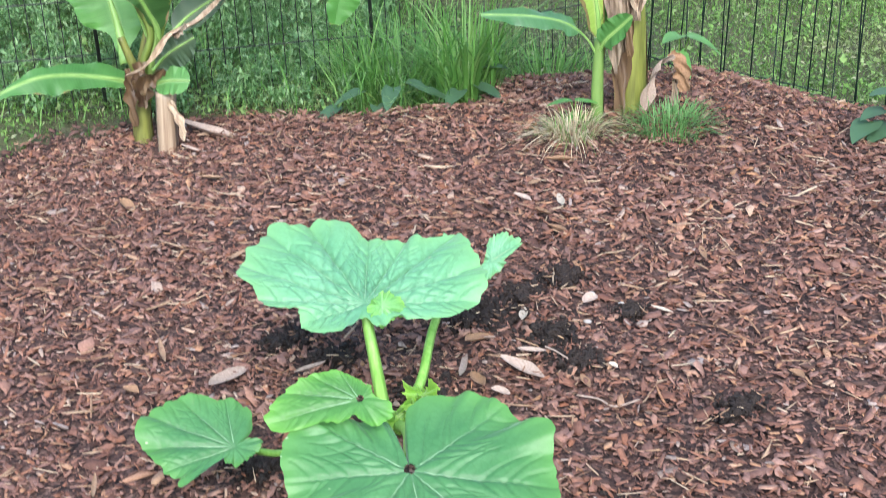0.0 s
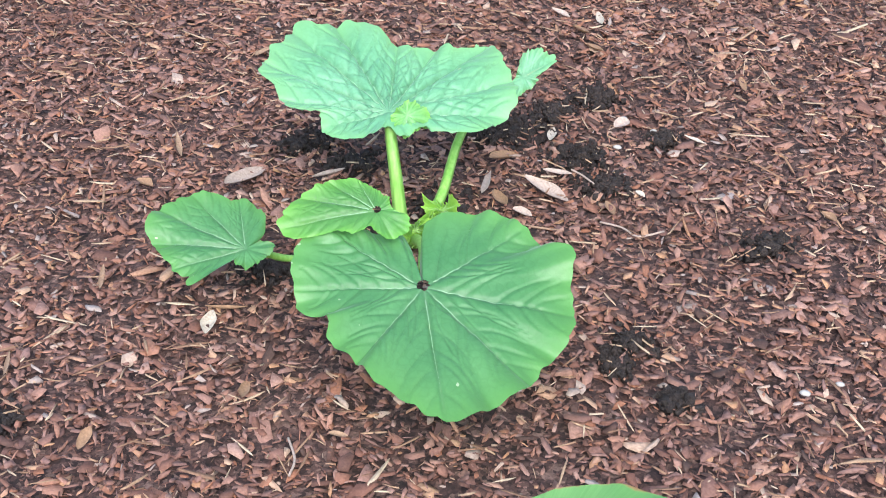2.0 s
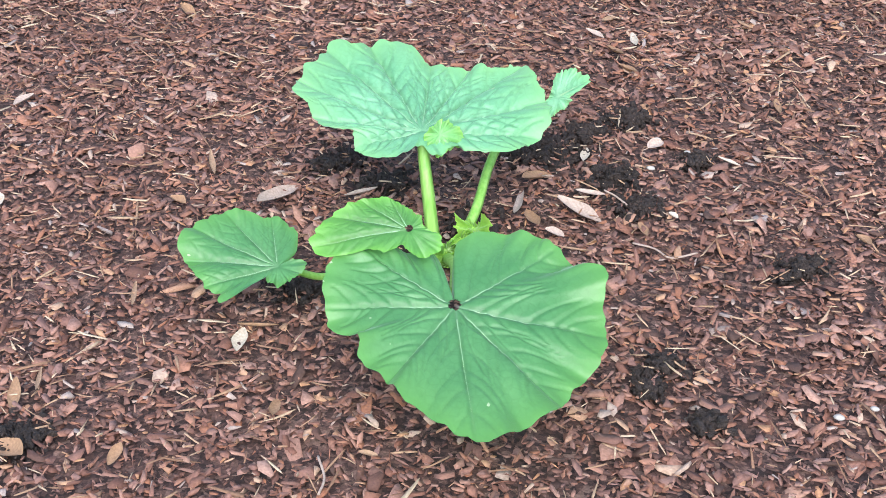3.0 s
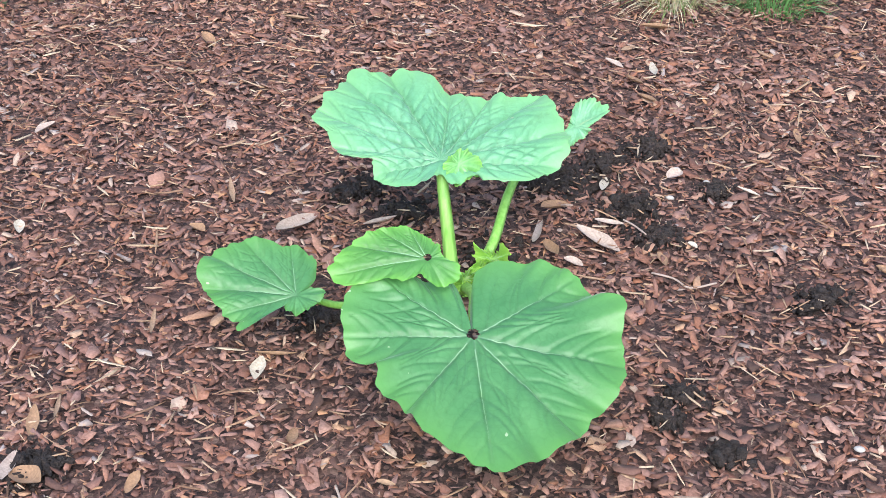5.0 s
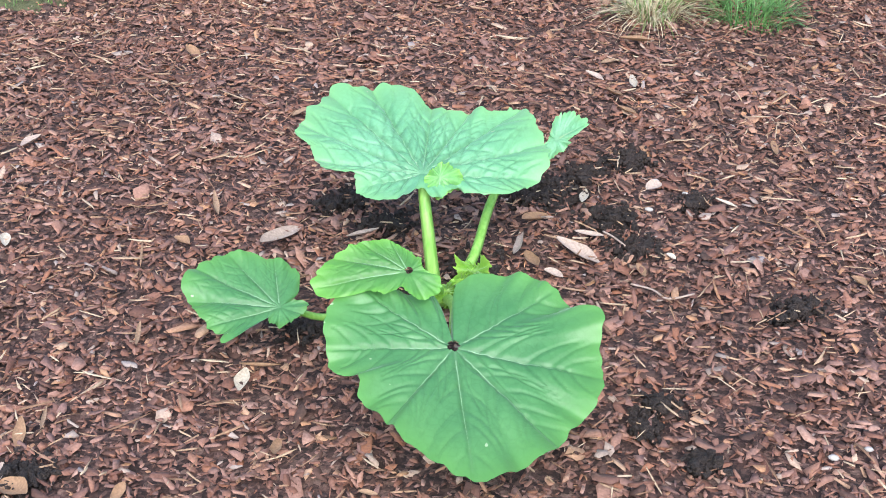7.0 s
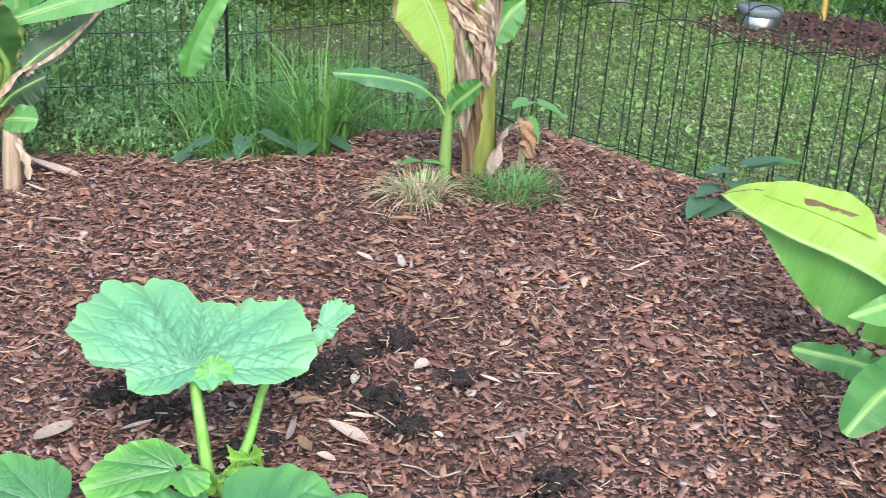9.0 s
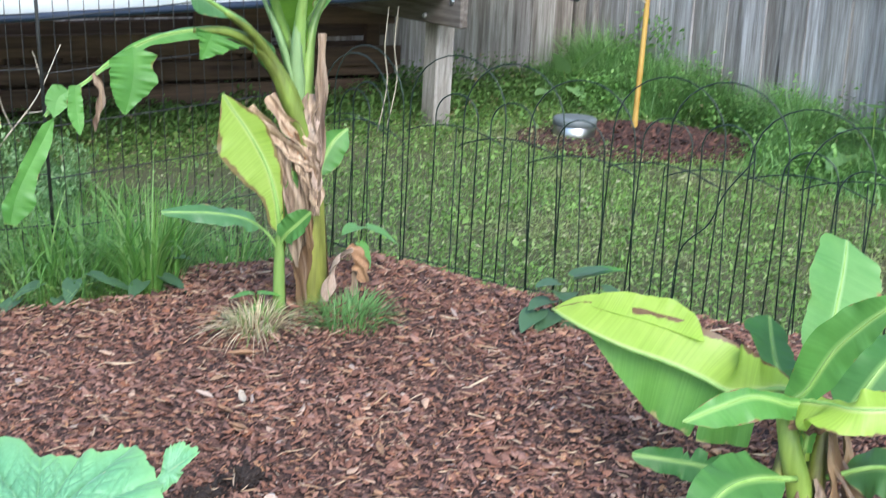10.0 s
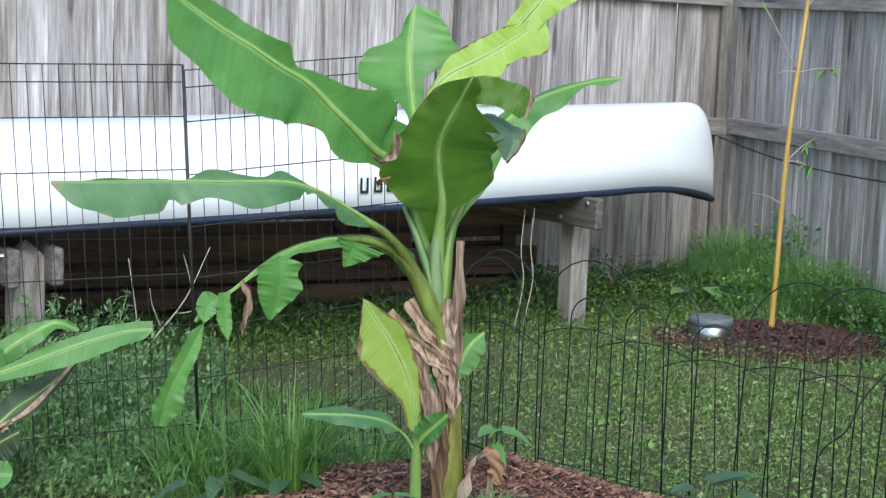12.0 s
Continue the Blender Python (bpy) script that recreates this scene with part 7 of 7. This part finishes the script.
for k in range(13):
    rack_board(2.0 + 0.16 * k, 2.085 + 0.16 * k, 0.327, 0.03, 0.205, M_BROWNWOOD, "spacer_block", 0.04)
for s0 in (1.36, 1.68, 2.2, 2.9, 3.6):
    rack_board(s0, s0 + 0.07, 0.27, 0.52, 0.16, M_BROWNWOOD, "upright", 0.035, 0)

# ---------------------------------------------------------------- wooden box against the side fence
cb = thing("compost_box", "weathered wooden box of level boards built against the fence", "wooden box", at=(3.3, 4.66, 0.03))
cb.rotation_euler = (0, 0, math.atan2(DIRR.y, DIRR.x))
for k in range(4):
    bm = bmesh.new()
    box(bm, (0.0, -0.012, 0.03 + 0.172 * k), (0.85, 0.012, 0.192 + 0.172 * k), 0.004)
    part("board", bm, M_FENCE, cb).matrix_local = pose(0, 0.004 * (k % 2), 0, 0.5 * (k % 3), 0, 0)
for px0 in (0.06, 0.78):
    bm = bmesh.new()
    box(bm, (px0 - 0.03, 0.017, -0.08), (px0 + 0.03, 0.06, 0.7), 0.006)
    part("post", bm, M_POST, cb)
bm = bmesh.new()
box(bm, (-0.03, -0.03, 0.72), (0.88, 0.062, 0.75), 0.006)
part("cap_board", bm, M_FENCE, cb)
bm = bmesh.new()
box(bm, (-0.035, -0.012, -0.08), (0.035, 0.012, 0.4), 0.005)
part("stake", bm, M_POST, cb, "short leaning board").matrix_local = pose(-0.13, -0.03, 0, 0, 9, 0)

# ---------------------------------------------------------------- string, twigs and a cord on the fence
for k, (dx, ln) in enumerate(((0.0, 0.42), (0.045, 0.4))):
    a = Vector((1.5 + dx, 5.72 + 0.4 * dx, 0.6))
    pts = [a, a + Vector((-0.01, 0, -ln * 0.4)), a + Vector((0.005, 0, -ln * 0.75)), a + Vector((-0.03, 0, -ln - 0.1))]
    tagged(part("string", mesh("string", *tube(pts, 0.0028, 6, 16), True), M_STRING), "pale string hanging from the canoe", "string", "hanging strings")
cord = [Vector((*COR, 0)) + DIRR * s + Vector((-0.98, -0.2, 0)) * 0.085 + Vector((0, 0, z)) for s, z in ((0.0, 0.85), (0.5, 0.78), (1.0, 0.745), (1.6, 0.74), (2.2, 0.77), (2.8, 0.82))]
tagged(part("cord", mesh("cord", *tube(cord, 0.004, 6, 40), True), M_WIRE), "thin black cord strung along the wooden fence", "cord")
tw = thing("dead_branch", "bare grey dead branch with side twigs in the weeds", "branch")
for pts, r in (([(-0.1, 4.8, 0.1), (0.0, 4.8, 0.25), (0.1, 4.82, 0.38), (0.18, 4.85, 0.55)], 0.005), ([(0.06, 4.81, 0.33), (0.12, 4.8, 0.34), (0.17, 4.8, 0.38)], 0.0028),
               ([(0.12, 4.82, 0.42), (0.1, 4.83, 0.5), (0.09, 4.83, 0.53)], 0.0025), ([(-0.05, 4.78, 0.1), (-0.06, 4.78, 0.3), (-0.09, 4.8, 0.52)], 0.004), ([(0.02, 4.8, 0.28), (-0.01, 4.79, 0.36), (-0.02, 4.79, 0.42)], 0.0025)):
    part("twig", mesh("twig", *tube(pts, lambda t, r=r: r * (1 - 0.6 * t), 6, 12), True), M_STRING, tw)


# ---------------------------------------------------------------- fallen leaves, pale chips and pebbles on the mulch
def fallen(x, y, length, width, yaw, material, label, category="dry leaf", curl=0.45, lift=0.02, tilt=10.0):
    vs, fs = [], []
    for i in range(15):
        s = i / 14
        w = width / 2 * math.sin(math.pi * min(1, 0.03 + 0.95 * s)) ** 0.75 * (1 + 0.08 * math.sin(8 * s + yaw))
        for j in range(-3, 4):
            q = j / 3
            vs.append(((s - 0.5) * length, q * w, curl * length * ((s - 0.5) ** 2) * 0.5 + curl * w * q * q * 1.2 + 0.03 * w * math.sin(9 * s + 2 * q)))
    for i in range(14):
        for j in range(6):
            fs.append((i * 7 + j, i * 7 + j + 1, i * 7 + j + 8, i * 7 + j + 7))
    ob = part("dry_leaf" if category == "dry leaf" else "wood_chip", mesh("dry_leaf", vs, fs, True), material)
    ob.matrix_world = pose(x, y, float(land(x, y)) + lift, tilt * math.sin(yaw), tilt * math.cos(yaw * 2), yaw)
    return tagged(ob, label, category, "fallen leaves" if category == "dry leaf" else "pale wood chips")


for x, y, l, w, a, ma, lab in ((
        (-0.18, 2.137, 0.102, 0.034, 57, M_DRY_PALE, "large pale brown dry leaf on the mulch"),
        (-0.044, 2.127, 0.058, 0.016, 24, M_DRY_PALE, "long pale dry leaf on the mulch"),
        (0.325, 2.243, 0.074, 0.015, 79, M_DRY_CREAM, "narrow cream dry leaf on dark soil"),
        (0.206, 2.081, 0.151, 0.013, -99, M_DRY_PALE, "long pale dry leaf strip on the mulch"),
        (0.239, 2.173, 0.068, 0.029, 44, M_DRY_TAN, "curled tan dry leaf on the mulch"),
        (0.225, 2.031, 0.076, 0.02, -80, M_DRY_TAN, "tan dry leaf on the mulch"),
        (0.298, 2.058, 0.087, 0.031, -41, M_DRY_PALE, "long curled dry leaf on the mulch"),
        (0.39, 1.991, 0.048, 0.015, -84, M_DRY_TAN, "tan dry leaf on the mulch"),
        (0.449, 2.286, 0.033, 0.025, 33, M_DRY_PALE, "short pale dry leaf on the mulch"),
        (-0.191, 1.7, 0.051, 0.021, 86, M_DRY_CREAM, "oval cream dry leaf on the mulch"),
        (-0.683, 2.539, 0.049, 0.026, 55, M_DRY_PALE, "pale grey dry leaf on the mulch"),
        (-0.632, 2.147, 0.043, 0.018, -76, M_DRY_CREAM, "small cream dry leaf on the mulch"),
        (-0.472, 1.599, 0.063, 0.017, 99, M_DRY_TAN, "orange-brown dry leaf on the mulch"),
        (-0.479, 1.505, 0.057, 0.02, 87, M_DRY_PALE, "broad pale dry leaf on the mulch"),
        (-0.451, 1.478, 0.055, 0.034, -36, M_DRY_TAN, "broad tan dry leaf on the mulch"),
        (-0.131, 1.548, 0.05, 0.015, 88, M_DRY_TAN, "orange-tan dry leaf on the mulch"),
        (-0.317, 1.459, 0.039, 0.015, 77, M_DRY_TAN, "narrow tan dry leaf on the mulch"),
        (-0.188, 2.661, 0.055, 0.017, 62, M_STRAW, "pale yellow dry leaf on the mulch"),
        (0.43, 2.86, 0.056, 0.017, 53, M_STRAW, "pale yellow dry leaf on the mulch"),
        (0.394, 2.783, 0.046, 0.018, -41, M_DRY_PALE, "pale dry leaf on the mulch")) + (
        (0.467, 2.739, 0.08, 0.016, -92, M_DRY_CREAM, "cream dry leaf on the mulch"),
        (0.423, 2.686, 0.085, 0.02, -77, M_DRY_TAN, "tan dry leaf on the mulch"),
        (0.437, 2.598, 0.063, 0.022, -64, M_DRY_TAN, "tan dry leaf on the mulch"),
        (0.503, 2.967, 0.078, 0.028, 10, M_DRY_TAN, "tan dry leaf below the dead grass"),
        (-0.269, 3.114, 0.062, 0.02, -7, M_STRAW, "straw-coloured chip on the mulch"),
        (-0.446, 3.002, 0.068, 0.027, -63, M_DRY_TAN, "rounded orange-tan leaf on the mulch"),
        (-0.341, 2.137, 0.033, 0.023, -34, M_DRY_TAN, "tan dry leaf on the mulch"),
        (0.322, 2.115, 0.048, 0.014, -18, M_DRY_PALE, "pale dry leaf on the mulch"),
        (0.561, 2.214, 0.04, 0.011, -28, M_DRY_CREAM, "thin cream sliver on the mulch"),
        (0.68, 2.409, 0.065, 0.014, -95, M_DRY_TAN, "tan dry leaf on the mulch"),
        (0.71, 1.932, 0.035, 0.022, -70, M_DRY_TAN, "tan dry leaf on the mulch"),
        (0.279, 1.936, 0.063, 0.007, -21, M_STRAW, "straw-coloured stalk on the mulch"),
        (0.281, 2.097, 0.068, 0.011, -15, M_STRAW, "thin dry stalk on the mulch"),
        (0.442, 2.03, 0.018, 0.013, -44, M_DRY_CREAM, "white chip on the mulch"),
        (0.255, 1.987, 0.032, 0.021, -25, M_DRY_PALE, "pale dry leaf on the mulch"),
        (-0.361, 1.845, 0.071, 0.008, 95, M_STRAW, "straw-coloured sliver on the mulch"),
        (-0.171, 1.733, 0.062, 0.011, -14, M_DRY_TAN, "thin brown twig of bark on the mulch"),
        (-0.449, 1.631, 0.069, 0.006, 97, M_STRAW, "straw-coloured sliver on the mulch"),
        (-0.01, 1.451, 0.024, 0.011, 0, M_STRAW, "straw-coloured chip on the mulch"),
        (-0.302, 2.271, 0.085, 0.01, -78, M_STRAW, "straw-coloured sliver on the mulch"))):
    fallen(x, y, l, w, a, ma, lab)
for x, y, l, w, a in ((-0.3, 3.46, 0.2, 0.04, -28), (-0.33, 3.35, 0.07, 0.012, -25)):
    fallen(x, y, l, w, a, M_DRY_PALE, "strip of pale dry banana sheath lying on the mulch")
for x, y, r in ((0.57, 1.499, 0.006), (0.456, 2.312, 0.006), (0.62, 1.52, 0.005), (0.43, 2.2, 0.006), (0.5, 2.26, 0.005)):
    bm = bmesh.new()
    bmesh.ops.create_icosphere(bm, subdivisions=2, radius=r)
    for v in bm.verts:
        v.co = Vector((v.co.x * 1.25, v.co.y * 0.85, v.co.z * 0.6)) * (1 + 0.2 * noise.noise(v.co * 180))
    for f in bm.faces:
        f.smooth = True
    ob = part("pebble", bm, M_PEBBLE)
    ob.location = (x, y, float(land(x, y)) + 0.019)
    tagged(ob, "small whitish pebble on the mulch", "pebble", "pebbles")
for pts in ([(0.37, 1.95), (0.4, 1.93), (0.42, 1.9), (0.46, 1.91)], [(0.13, 1.31), (0.16, 1.29), (0.175, 1.26), (0.18, 1.22)], [(0.345, 2.12), (0.36, 2.1), (0.375, 2.07)], [(-0.07, 1.45), (-0.06, 1.41), (-0.065, 1.38)]):
    p3 = [(a, b, float(land(a, b)) + 0.022) for a, b in pts]
    tagged(part("twig", mesh("twig", *tube(p3, 0.0016, 6, 12), True), M_DRY_PALE), "thin pale curved twig on the mulch", "twig", "pale twigs")
